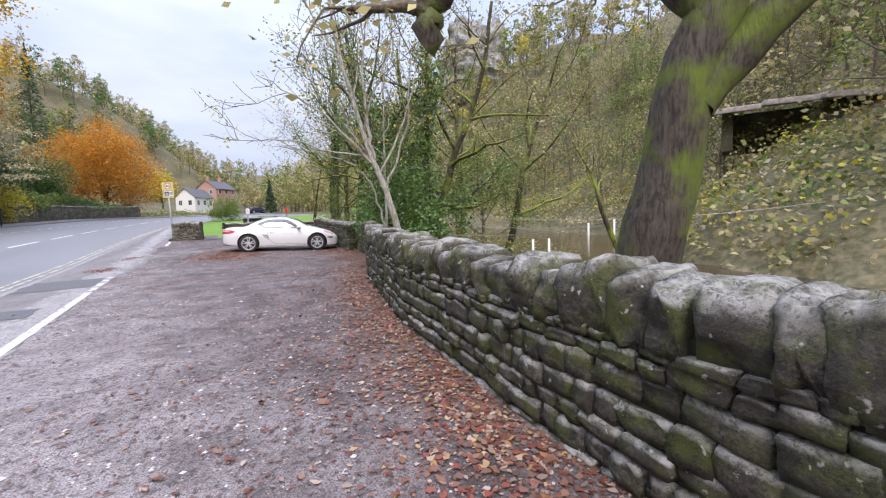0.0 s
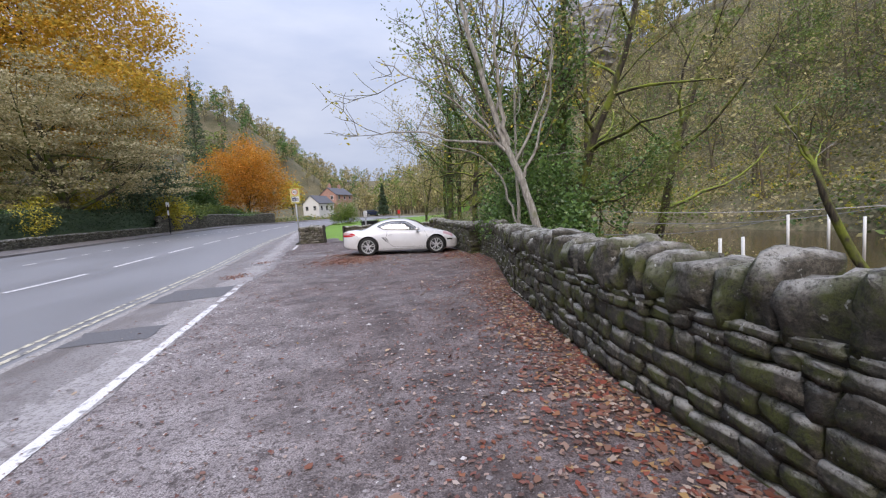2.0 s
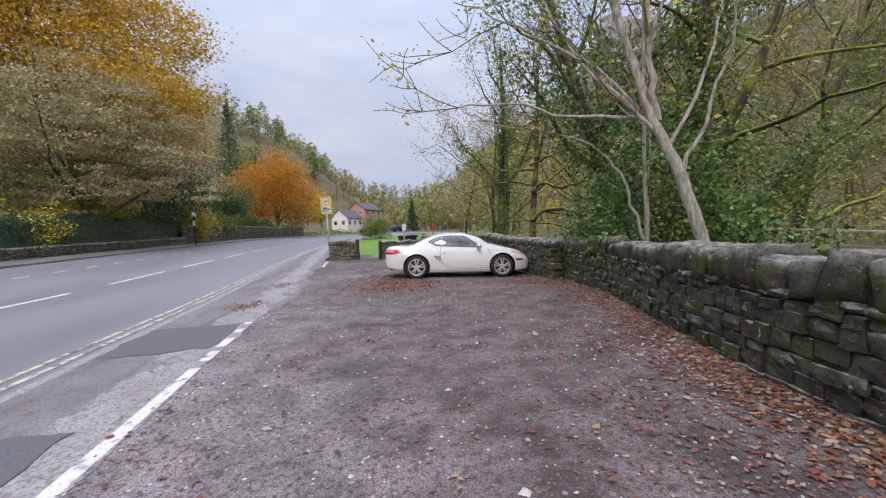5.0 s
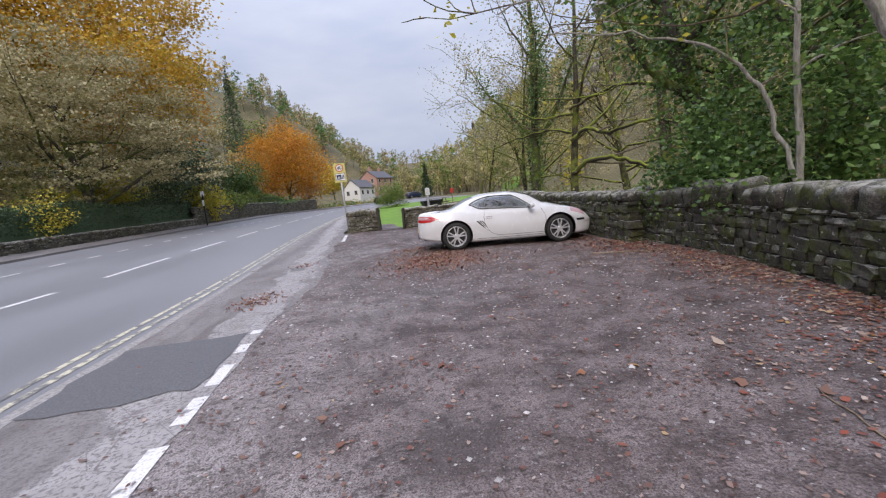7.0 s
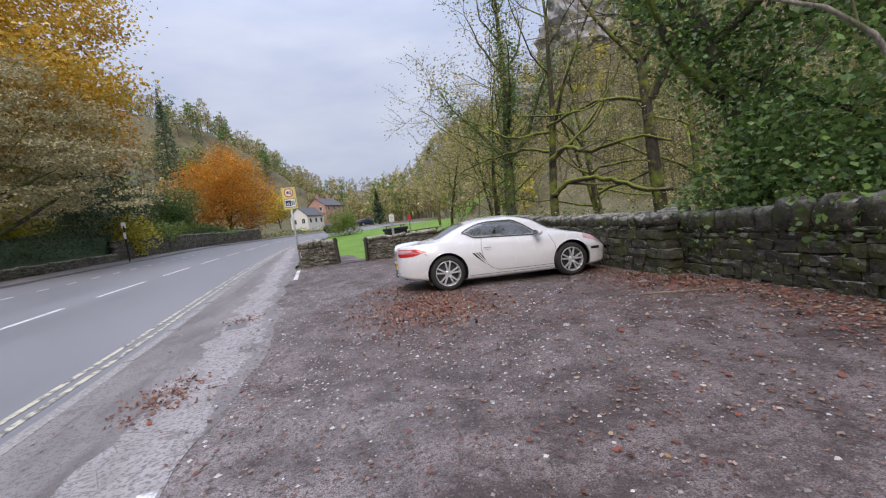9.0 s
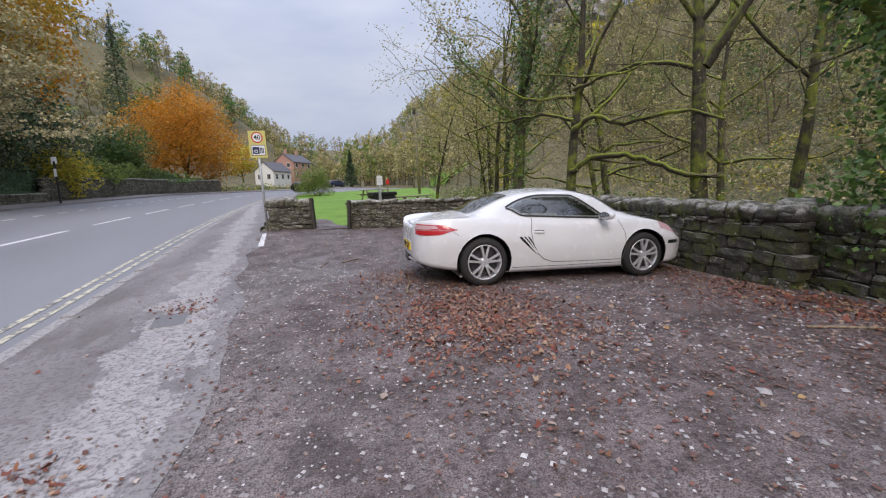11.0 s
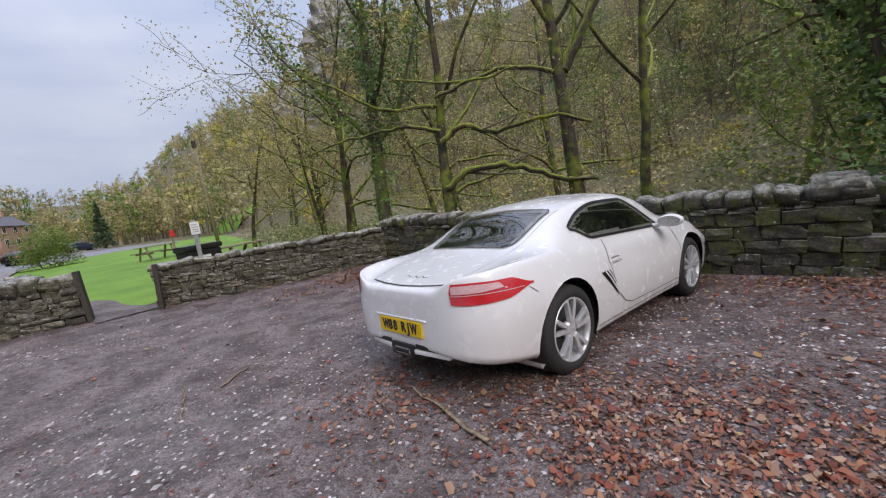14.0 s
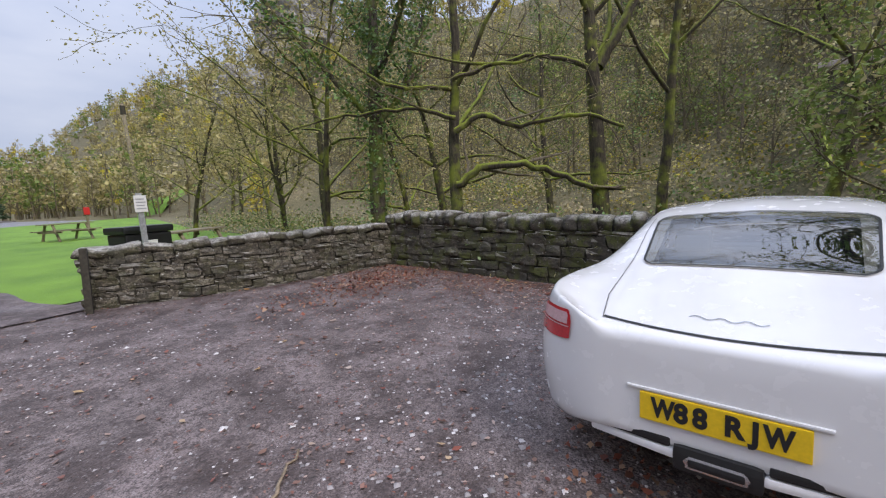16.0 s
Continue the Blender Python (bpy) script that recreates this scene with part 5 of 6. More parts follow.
def on_top(shell):
    return lambda x, y, o: (x, y, shell.top(x, y) + o)


def line_strip(name, pts, surface, width, material, parent, lift=0.003):
    """A thin panel gap or bead along points in the shell's own plane."""
    bm = bmesh.new()
    prev = None
    for i, p in enumerate(pts):
        a, b = Vector(pts[max(0, i - 1)]), Vector(pts[min(len(pts) - 1, i + 1)])
        d = (b - a).normalized()
        nrm = Vector((-d.y, d.x)) * width / 2
        row = [bm.verts.new(surface(p[0] + nrm.x, p[1] + nrm.y, lift)), bm.verts.new(surface(p[0] - nrm.x, p[1] - nrm.y, lift))]
        if prev:
            bm.faces.new((prev[0], prev[1], row[1], row[0]))
        prev = row
    return part(name, bm, material, parent)


def lathe(bm, profile, seg=48):
    """A ring turned about the y axis from (y, radius) pairs."""
    rows = []
    for y, r in profile:
        rows.append([bm.verts.new((r * math.cos(2 * math.pi * k / seg), y, r * math.sin(2 * math.pi * k / seg))) for k in range(seg)])
    for a, b in zip(rows, rows[1:]):
        for k in range(seg):
            bm.faces.new((a[k], a[(k + 1) % seg], b[(k + 1) % seg], b[k]))
    bmesh.ops.recalc_face_normals(bm, faces=bm.faces[:])


def wheel(parent, x, sgn, radius, width, y_out, rim_mat, spokes=5):
    """Tyre, rim, five double spokes, hub and brake disc; outer face at y_out."""
    r = radius
    tyre_bm = bmesh.new()
    w = width
    lathe(tyre_bm, [(-w, r * 0.70), (-w * 0.99, r * 0.86), (-w * 0.88, r * 0.96), (-w * 0.7, r), (-w * 0.3, r), (-w * 0.12, r * 0.965), (-0.012, r * 0.88), (0.0, r * 0.78), (-0.018, r * 0.715), (-0.05, r * 0.70)])
    rot = Matrix.Translation((x, sgn * y_out, radius)) @ Matrix.Diagonal((1, sgn, 1, 1))
    top = part("wheel", tyre_bm, C_RUBBER, parent, smooth=True)
    top.matrix_basis = rot
    bm = bmesh.new()
    lathe(bm, [(-0.015, r * 0.715), (-0.008, r * 0.70), (-0.016, r * 0.665), (-0.05, r * 0.65), (-w * 0.9, r * 0.62)])
    part("rim", bm, rim_mat, top, "silver alloy rim", True)
    for k in range(spokes):
        a = 2 * math.pi * k / spokes + 0.3
        bm = bmesh.new()
        for s in (-1, 1):
            p0 = Vector((math.cos(a + s * 0.16) * r * 0.16, -0.028, math.sin(a + s * 0.16) * r * 0.16))
            p1 = Vector((math.cos(a + s * 0.21) * r * 0.68, -0.022, math.sin(a + s * 0.21) * r * 0.68))
            d = (p1 - p0)
            q = Matrix.Translation((p0 + p1) / 2) @ d.to_track_quat("X", "Y").to_matrix().to_4x4()
            box(bm, -d.length / 2, -0.018, -0.017, d.length / 2, 0.012, 0.017, 0.006, q)
        part("spoke", bm, rim_mat, top)
    bm = bmesh.new()
    lathe(bm, [(-0.02, 0.004), (-0.02, r * 0.10), (-0.03, r * 0.20), (-0.06, r * 0.21)], 24)
    part("hub", bm, rim_mat, top, smooth=True)
    bm = bmesh.new()
    lathe(bm, [(-0.085, 0.01), (-0.085, r * 0.50), (-0.10, r * 0.50), (-0.105, r * 0.62), (-w * 0.6, r * 0.63), (-w * 0.6, 0.01)], 32)
    part("brake_disc", bm, C_DISC, top)
    return top


def text_mesh(name, body, size, material, parent, m, extrude=0.001, spacing=1.0, bold=0.0):
    cu = bpy.data.curves.new(name, "FONT")
    cu.body, cu.size, cu.extrude, cu.align_x, cu.align_y, cu.space_character, cu.offset = body, size, extrude, "CENTER", "CENTER", spacing, bold
    tmp = new(name, cu)
    me = bpy.data.meshes.new_from_object(tmp.evaluated_get(bpy.context.evaluated_depsgraph_get()))
    bpy.data.objects.remove(tmp)
    me.materials.clear()
    me.materials.append(material)
    ob = new(name, me)
    ob.parent = parent
    ob.matrix_basis = m
    return ob


def in_side_glass(co, grow=0.0):
    return WIN_REAR + 0.04 < co.x < WIN_FRONT - 0.045 and side_low(co.x) + 0.022 < co.z < side_high(co.x) - 0.022 and abs(co.y) > 0.4


REAR_0, REAR_1 = -1.34, -0.76


def rear_half(x):
    u = (REAR_1 - x) / (REAR_1 - REAR_0)
    return 0.50 - 0.035 * u - 0.05 * max(0.0, (u - 0.86) / 0.14) ** 2 - 0.045 * max(0.0, (0.14 - u) / 0.14) ** 2


def front_half(x):
    return 0.50 + 0.15 * (x - 0.28) / 0.62


def fine_line(pts, k=6):
    return [(a[0] + (b[0] - a[0]) * i / k, a[1] + (b[1] - a[1]) * i / k) for a, b in zip(pts, pts[1:]) for i in range(k)] + [pts[-1]]


def close_ring(ring, n):
    """Fill in the two cross edges of a window's outline."""
    a, b, c, d = ring[n], ring[n + 1], ring[-1], ring[0]
    one = [(a[0] + (b[0] - a[0]) * i / 12, a[1] + (b[1] - a[1]) * i / 12) for i in range(1, 12)]
    two = [(c[0] + (d[0] - c[0]) * i / 12, c[1] + (d[1] - c[1]) * i / 12) for i in range(1, 13)]
    return ring[: n + 1] + one + ring[n + 1:] + two


def coupe(at, turn):
    car = thing("coupe_car", at, turn, "white two-door sports coupe parked nose to the stone wall", "car")
    S = COUPE
    holes = (
        in_side_glass,
        lambda c: REAR_0 + 0.03 < c.x < REAR_1 - 0.03 and abs(c.y) < rear_half(c.x) - 0.03 and c.z > 0.9,
        lambda c: 0.32 < c.x < 0.86 and abs(c.y) < front_half(c.x) - 0.03 and c.z > 0.9,
    )
    arches = ((1.2075, 0.325), (-1.2075, 0.33))
    part("body", S.mesh(190, 64, arches, 0.372, holes), C_WHITE, car, smooth=True)
    # inner arch liners and floor pan
    for ax in (-1.2075, 1.2075):
        for s in (-1, 1):
            bm = bmesh.new()
            lathe(bm, [(0.0, 0.374), (-0.30, 0.374), (-0.30, 0.01)], 32)
            bmesh.ops.delete(bm, geom=[v for v in bm.verts if v.co.z < -0.2], context="VERTS")
            ob = part("arch_liner", bm, C_BLACK, car)
            ob.matrix_basis = Matrix.Translation((ax, s * (S.side(ax, 0.75) - 0.02), 0.328)) @ Matrix.Diagonal((1, s, 1, 1))
    for s in (-1, 1):
        side = on_side(S, s)
        patch("side_window", car, C_GLASS, WIN_REAR, WIN_FRONT, side_low, side_high, side, nx=40, lift=0.006, label="tinted side window").visible_shadow = False
        n = 34
        span = WIN_FRONT - WIN_REAR
        ring = [(WIN_REAR + span * i / n, side_low(WIN_REAR + span * i / n)) for i in range(n + 1)]
        ring += [(WIN_FRONT - span * i / n, side_high(WIN_FRONT - span * i / n)) for i in range(n + 1)]
        line_strip("window_seal", ring, side, 0.020, C_BLACK, car, 0.008)
        door = [(-0.52, 0.885), (-0.55, 0.72), (-0.53, 0.56), (-0.46, 0.42), (-0.36, 0.33), (-0.22, 0.287), (0.2, 0.278), (0.85, 0.278)]
        line_strip("door_gap", fine_line(door), side, 0.008, C_GREY, car, 0.003)
        line_strip("door_gap", fine_line([(0.85, 0.278), (0.89, 0.45), (0.88, 0.65), (0.80, 0.83)]), side, 0.008, C_GREY, car, 0.003)
        line_strip("sill_line", fine_line([(-0.82, 0.235), (0.0, 0.228), (0.83, 0.232)]), side, 0.008, C_GREY, car, 0.003)
        line_strip("bumper_gap", fine_line([(-1.62, 0.735), (-1.56, 0.69)]), side, 0.007, C_GREY, car, 0.003)
        # handle in its shallow cup
        bm = bmesh.new()
        box(bm, -0.505, -0.012, 0.683, -0.355, 0.016, 0.708, 0.008)
        h = part("door_handle", bm, C_WHITE, car)
        h.matrix_basis = Matrix.Translation((0, s * (S.side(-0.43, 0.70) + 0.006), 0))
        line_strip("handle_cup", [(-0.50, 0.718), (-0.43, 0.722), (-0.36, 0.717)], side, 0.010, C_GREY, car, 0.003)
        # air intake behind the door: a dark wedge crossed by two slanting body-coloured fins
        bm = bmesh.new()
        rows = []
        for i in range(13):
            z = 0.645 - 0.225 * i / 12
            u = i / 12
            xa, xb = -0.735 + 0.245 * u ** 1.1, -0.590 + 0.135 * u ** 0.8
            rows.append([bm.verts.new((xa + (xb - xa) * k / 5, s * (S.side(xa + (xb - xa) * k / 5, z) + 0.004), z)) for k in range(6)])
        for a, b in zip(rows, rows[1:]):
            for k in range(5):
                bm.faces.new((a[k], a[k + 1], b[k + 1], b[k]))
        part("intake_recess", bm, C_BLACK, car, "dark air intake")
        for k in (0.36, 0.70):
            fin = []
            for i in range(9):
                u = i / 8
                xa, xb = -0.735 + 0.245 * u ** 1.1, -0.590 + 0.135 * u ** 0.8
                fin.append((xa + (xb - xa) * k, 0.645 - 0.225 * u))
            line_strip("intake_fin", fin, side, 0.017, C_WHITE, car, 0.012)
        # tail lamp: red body, clear upper lens
        lamp = lamp_panel("tail_lamp", car, S, s, C_RED, 0.0, 1.0, lamp_low, lamp_high, 0.006, "red tail lamp")
        lamp_panel("lamp_lens", lamp, S, s, C_CLEAR, 0.08, 0.74, lambda u: 0.765 + 0.012 * smoothstep(0.4, 0.74, u), lambda u: max(0.768, lamp_high(u) - 0.012 - 0.05 * smoothstep(0.66, 0.74, u)), 0.010, "clear upper lens of the tail lamp")
        lamp_panel("lamp_rib", lamp, S, s, C_CLEAR, 0.02, 0.9, lambda u: 0.752, lambda u: 0.757, 0.010)
        # head lamp, side marker
        patch("head_lamp", car, C_CLEAR, 1.48, 1.82, lambda x: S.at("zs", x) - 0.105, lambda x: S.at("zs", x) + 0.0 - 0.02 * abs(x - 1.7), side, nx=16, lift=0.004)
        patch("side_marker", car, C_BLACK, 1.60, 1.80, lambda x: 0.475, lambda x: 0.525, side, nx=8, nz=2, lift=0.004)
        # wing mirror
        bm = bmesh.new()
        bmesh.ops.create_uvsphere(bm, u_segments=18, v_segments=12, radius=1.0)
        for v in bm.verts:
            v.co.x *= 0.55 if v.co.x < 0 else 1.0
        mirror = part("wing_mirror", bm, C_WHITE, car, smooth=True)
        mirror.matrix_basis = pose(0.53, s * 0.93, 0.905, 0, 0, -8 * s) @ Matrix.Diagonal((0.080, 0.118, 0.062, 1))
        bm = bmesh.new()
        rod(bm, (0.53, s * 0.75, 0.855), (0.54, s * 0.87, 0.885), 0.026, 0.02)
        part("mirror_arm", bm, C_WHITE, car)
        bm = bmesh.new()
        bmesh.ops.create_circle(bm, cap_ends=True, segments=24, radius=1.0)
        g = part("mirror_glass", bm, C_CHROME, car, "mirror glass")
        g.matrix_basis = pose(0.484, s * 0.93, 0.905, 0, -90, -8 * s) @ Matrix.Diagonal((0.048, 0.100, 1, 1))
        # seat
        bm = bmesh.new()
        box(bm, -0.55, s * 0.36 - 0.24, 0.30, 0.05, s * 0.36 + 0.24, 0.46, 0.06)
        box(bm, -0.10, -0.22, -0.30, 0.06, 0.22, 0.26, 0.06, pose(-0.40, s * 0.36, 0.68, 0, -14, 0))
        box(bm, -0.06, -0.11, 0.0, 0.05, 0.11, 0.14, 0.04, pose(-0.47, s * 0.36, 0.93, 0, -14, 0))
        part("seat", bm, C_CABIN, car, smooth=False)
    top = on_top(S)
    bm_rows = patch("rear_window", car, C_GLASS, REAR_0, REAR_1, lambda x: -rear_half(x), rear_half, top, nx=26, nz=18, lift=0.006, label="sloping rear window reflecting branches")
    bm_rows.visible_shadow = False
    patch("windscreen", car, C_GLASS, 0.28, 0.90, lambda x: -front_half(x), front_half, top, nx=22, nz=18, lift=0.006).visible_shadow = False
    n = 20
    depth = REAR_1 - REAR_0
    ring = [(REAR_0 + depth * i / n, rear_half(REAR_0 + depth * i / n)) for i in range(n + 1)] + [(REAR_1 - depth * i / n, -rear_half(REAR_1 - depth * i / n)) for i in range(n + 1)]
    ring = close_ring(ring, n)
    line_strip("rear_window_seal", ring, top, 0.012, C_BLACK, car, 0.009)
    ring = [(0.28 + 0.62 * i / n, front_half(0.28 + 0.62 * i / n)) for i in range(n + 1)] + [(0.90 - 0.62 * i / n, -front_half(0.90 - 0.62 * i / n)) for i in range(n + 1)]
    ring = close_ring(ring, n)
    line_strip("windscreen_seal", ring, top, 0.035, C_BLACK, car, 0.009)
    # hatch outline, spoiler edge, bonnet gap
    hatch = [(-0.74, 0.535), (-1.0, 0.535), (-1.4, 0.525), (-1.75, 0.50), (-2.0, 0.44)]
    for s in (-1, 1):
        line_strip("hatch_gap", [(x, s * y) for x, y in fine_line(hatch)], top, 0.004, C_GREY, car, 0.004)
        line_strip("bonnet_gap", [(1.02, s * 0.60), (1.4, s * 0.55), (1.68, s * 0.46), (1.80, s * 0.32), (1.84, s * 0.01)], top, 0.007, C_GREY, car, 0.003)
    line_strip("spoiler_gap", [(-2.035 + 0.05 * (abs(y) / 0.45) ** 2, y) for y in np.linspace(-0.44, 0.44, 25)], top, 0.016, C_BLACK, car, 0.004)
    # name script on the tail, a plain silver bar
    line_strip("script_badge", [(-1.885 + 0.012 * math.sin(y * 75), y) for y in np.linspace(-0.13, 0.13, 60)], top, 0.006, C_CHROME, car, 0.004)
    # rear number plate under the bumper's lip
    bm = bmesh.new()
    box(bm, -2.098, -0.31, 0.557, -2.06, 0.31, 0.569, 0.005)
    part("plate_lip", bm, C_WHITE, car)
    bm = bmesh.new()
    box(bm, -2.102, -0.26, 0.4395, -2.07, 0.26, 0.5505, 0.004)
    plate = part("number_plate", bm, C_PLATE, car, "yellow rear number plate")
    for k, ch in enumerate("W88 RJW"):
        if ch != " ":
            text_mesh("letter", ch, 0.103, C_BLACK, plate, Matrix.Translation((-2.1035, 0.176 - 0.062 * k + (0.022 if k > 3 else 0.0), 0.495)) @ pose(0, 0, 0, 90, 0, -90) @ Matrix.Diagonal((0.72 if ch == "W" else 0.9, 1, 1, 1)), 0.001, 1.0, 0.0045)
    # diffuser slot, lower lip and the twin exhaust outlet
    for s in (-1, 1):
        bm = bmesh.new()
        box(bm, -0.03, -0.13, -0.018, 0.03, 0.13, 0.018, 0.012, pose(-2.056, s * 0.28, 0.366, 0, 0, -4 * s))
        part("diffuser_slot", bm, C_BLACK, car)
        bm = bmesh.new()
        box(bm, -0.05, -0.17, -0.018, 0.05, 0.17, 0.018, 0.014, pose(-2.030, s * 0.30, 0.326, 0, 0, -7 * s))
        part("rear_lip", bm, C_WHITE, car)
    bm = bmesh.new()
    box(bm, -1.97, -0.50, 0.24, -1.65, 0.50, 0.36, 0.04)
    part("rear_valance", bm, C_BLACK, car)
    bm = bmesh.new()
    box(bm, -2.108, -0.145, 0.270, -1.90, 0.145, 0.372, 0.034)
    exhaust = part("exhaust", bm, C_BLACK, car, "black surround of the twin exhaust")
    bm = bmesh.new()
    box(bm, -2.112, -0.108, 0.288, -2.03, 0.108, 0.346, 0.026)
    part("exhaust_tip", bm, C_CHROME, exhaust, "chrome exhaust tip")
    bm = bmesh.new()
    box(bm, -2.114, -0.090, 0.300, -2.08, 0.090, 0.334, 0.014)
    part("exhaust_mouth", bm, C_BLACK, exhaust)
    # floor, dash, wheel
    bm = bmesh.new()
    box(bm, -1.55, -0.66, 0.17, 1.5, 0.66, 0.30, 0.02)
    box(bm, 0.55, -0.68, 0.55, 1.0, 0.68, 0.86, 0.06)
    box(bm, -1.5, -0.66, 0.3, -0.75, 0.66, 0.80, 0.05)
    part("cabin", bm, C_CABIN, car)
    bm = bmesh.new()
    lathe(bm, [(0.0, 0.165), (0.014, 0.178), (0.0, 0.19), (-0.014, 0.178), (0.0, 0.165)], 32)
    sw = part("steering_wheel", bm, C_BLACK, car, smooth=True)
    sw.matrix_basis = pose(0.32, -0.36, 0.78, 0, 20, -90)
    for x in (-1.2075, 1.2075):
        for s in (-1, 1):
            wheel(car, x, s, 0.327 if x < 0 else 0.322, 0.235, 0.886 if x < 0 else 0.872, C_ALLOY)
    return car


coupe((2.838, 17.358, -0.033), -8.56).rotation_euler.y = radians(1.63)

# ---- fallen leaves, gravel and sticks ----
def litter(name, pts, size, material, label, seed, tilt=0.13, lift=0.008):
    rng = np.random.default_rng(seed)
    n = len(pts)
    a = rng.uniform(0, 6.283, n)
    s = size * rng.lognormal(0, 0.35, n)
    s = np.minimum(s, size * 1.7)
    shape = ((-0.5, 0.0), (-0.16, 0.24), (0.18, 0.30), (0.5, 0.0), (0.18, -0.30), (-0.16, -0.24))
    out = np.zeros((n, 6, 3))
    for k, (u, w) in enumerate(shape):
        lx, ly = u * s * rng.uniform(0.75, 1.2, n), w * s * rng.uniform(0.55, 1.35, n)
        out[:, k, 0] = pts[:, 0] + lx * np.cos(a) - ly * np.sin(a)
        out[:, k, 1] = pts[:, 1] + lx * np.sin(a) + ly * np.cos(a)
        out[:, k, 2] = pts[:, 2] + lift + np.abs(rng.normal(size=n)) * s * tilt
    return tagged(quads_object(name, out.reshape(-1, 3), material, c=6), label, "leaf litter", kind="stuff")


def scatter(rng, count, density, x0, x1, y0, y1):
    out = []
    while len(out) < count:
        x, y = rng.uniform(x0, x1), rng.uniform(y0, y1)
        if rng.random() < density(x, y):
            out.append((x, y, land(x, y)))
    return np.array(out)


def litter_density(x, y):
    w = wall_x(y) - x
    if w < 0.02 or x < kerb_x(y) + 0.2 or y > 25.2:
        return 0.0
    if y > 14 and x > 4.55 + (y - 14) * 0.1:
        return 0.0
    d = 0.08
    d += 1.0 * math.exp(-(w / 0.55) ** 2) if y < 14.5 else 0.55 * math.exp(-((w - 0.3) / 0.7) ** 2)
    d += 0.35 * math.exp(-(w / 1.5) ** 2)
    d += 1.6 * math.exp(-((x - 1.0) / 0.55) ** 2 - ((y - 15.9) / 1.0) ** 2)
    d += 0.9 * math.exp(-((x - 4.4) / 1.0) ** 2 - ((y - 22.4) / 0.7) ** 2)
    d += 0.25 * math.exp(-((x - 2.6) / 2.0) ** 2 - ((y - 14.5) / 2.0) ** 2)
    d *= 0.35 + 0.9 * max(0.0, 0.5 + noise.noise((x * 0.9, y * 0.9, 4.0)))
    if x < -1.85:
        d *= 0.12 + 1.2 * max(0.0, noise.noise((x * 1.1, y * 0.5, 9.0)) - 0.25)
    return min(1.0, d)


_rng = np.random.default_rng(77)
_spread = scatter(_rng, 52000, litter_density, -3.2, 5.4, -2, 25)
_drift = np.array([_rng.random() < math.exp(-((wall_x(y) - x) / 0.85) ** 2) * (1 - 0.6 * smoothstep(7, 12, y)) + 0.06 for x, y, z in _spread])
litter("fallen_leaves", _spread[_drift], 0.042, L_LITTER, "drift of buff and red fallen leaves along the river wall", 1)
litter("fallen_leaves", _spread[~_drift], 0.027, L_RUSSET, "dark red and brown trodden leaves on the gravel", 4)
litter("fallen_leaves", scatter(_rng, 170, lambda x, y: 0.3 + 0.7 * litter_density(x, y) if litter_density(x, y) > 0 else 0, -1.5, 5.2, 0, 24), 0.066, L_LITTER, "large pale fallen leaves on the gravel", 2, 0.15)


def heap(x, y, sx, sy, count, size, label, seed):
    """A drift of leaves lying thickest in its middle."""
    rng = np.random.default_rng(seed)
    pts = [(x + rng.normal() * sx, y + rng.normal() * sy) for _ in range(count)]
    litter("leaf_heap", np.array([(a, b, land(a, b)) for a, b in pts if a < wall_x(b) - 0.05]), size, L_HEAP, label, seed, 0.3)


heap(0.75, 15.6, 0.55, 0.75, 2200, 0.038, "heap of wet red leaves behind the parked car", 21)
heap(0.75, 17.75, 0.40, 0.30, 330, 0.036, "red leaves gathered under the tail of the car", 22)
heap(-2.27, 14.0, 0.17, 0.30, 300, 0.033, "small heap of dark red leaves on the pavement", 23)
heap(-2.0, 17.5, 0.14, 0.22, 150, 0.033, "dark red leaves beside the utility cover", 24)
heap(4.0, 22.3, 0.9, 0.40, 1000, 0.04, "red leaves blown into the corner of the walls", 25)
heap(4.3, 14.6, 0.45, 0.8, 600, 0.046, "orange and buff leaves at the foot of the wall", 26)


def pebbles(name, count, density, size, material, label, seed):
    rng = np.random.default_rng(seed)
    pts = scatter(rng, count, density, -1.8, 4.9, 0, 25)
    verts, faces = [], []
    for x, y, z in pts:
        s = size * rng.lognormal(0, 0.4)
        k = len(verts)
        for dx, dy, dz in ((1, 0, 0.1), (0, 1, 0.2), (-1, 0, 0.1), (0, -1, 0.15), (0.1, 0.1, 0.6)):
            verts.append((x + dx * s * rng.uniform(0.6, 1.2), y + dy * s * rng.uniform(0.6, 1.2), z + dz * s))
        faces += [(k, k + 1, k + 4), (k + 1, k + 2, k + 4), (k + 2, k + 3, k + 4), (k + 3, k, k + 4)]
    return tagged(mesh_object(name, verts, faces, material), label, "gravel", kind="stuff")


def pebble_mat():
    m = Nodes("gravel_stones")
    c = m.ramp(m.island(), (0, (0.08, 0.068, 0.066)), (0.45, (0.20, 0.18, 0.18)), (0.75, (0.36, 0.33, 0.325)), (1, (0.60, 0.57, 0.56)))
    return m.done(c, 0.6)


M_PEBBLE = pebble_mat()
pebbles("gravel", 19000, lambda x, y: 0.0 if x > wall_x(y) - 0.1 else 0.15 + max(0.0, noise.noise((x * 0.5, y * 0.5, 2.0))) + 0.5 * smoothstep(11, 15, y) * (1 - smoothstep(18, 21, y)), 0.011, M_PEBBLE, "loose pale gravel stones in wet earth", 3)

M_STICK = plain("dead_wood", (0.24, 0.18, 0.12), 0.9, grain=30, depth=0.5)


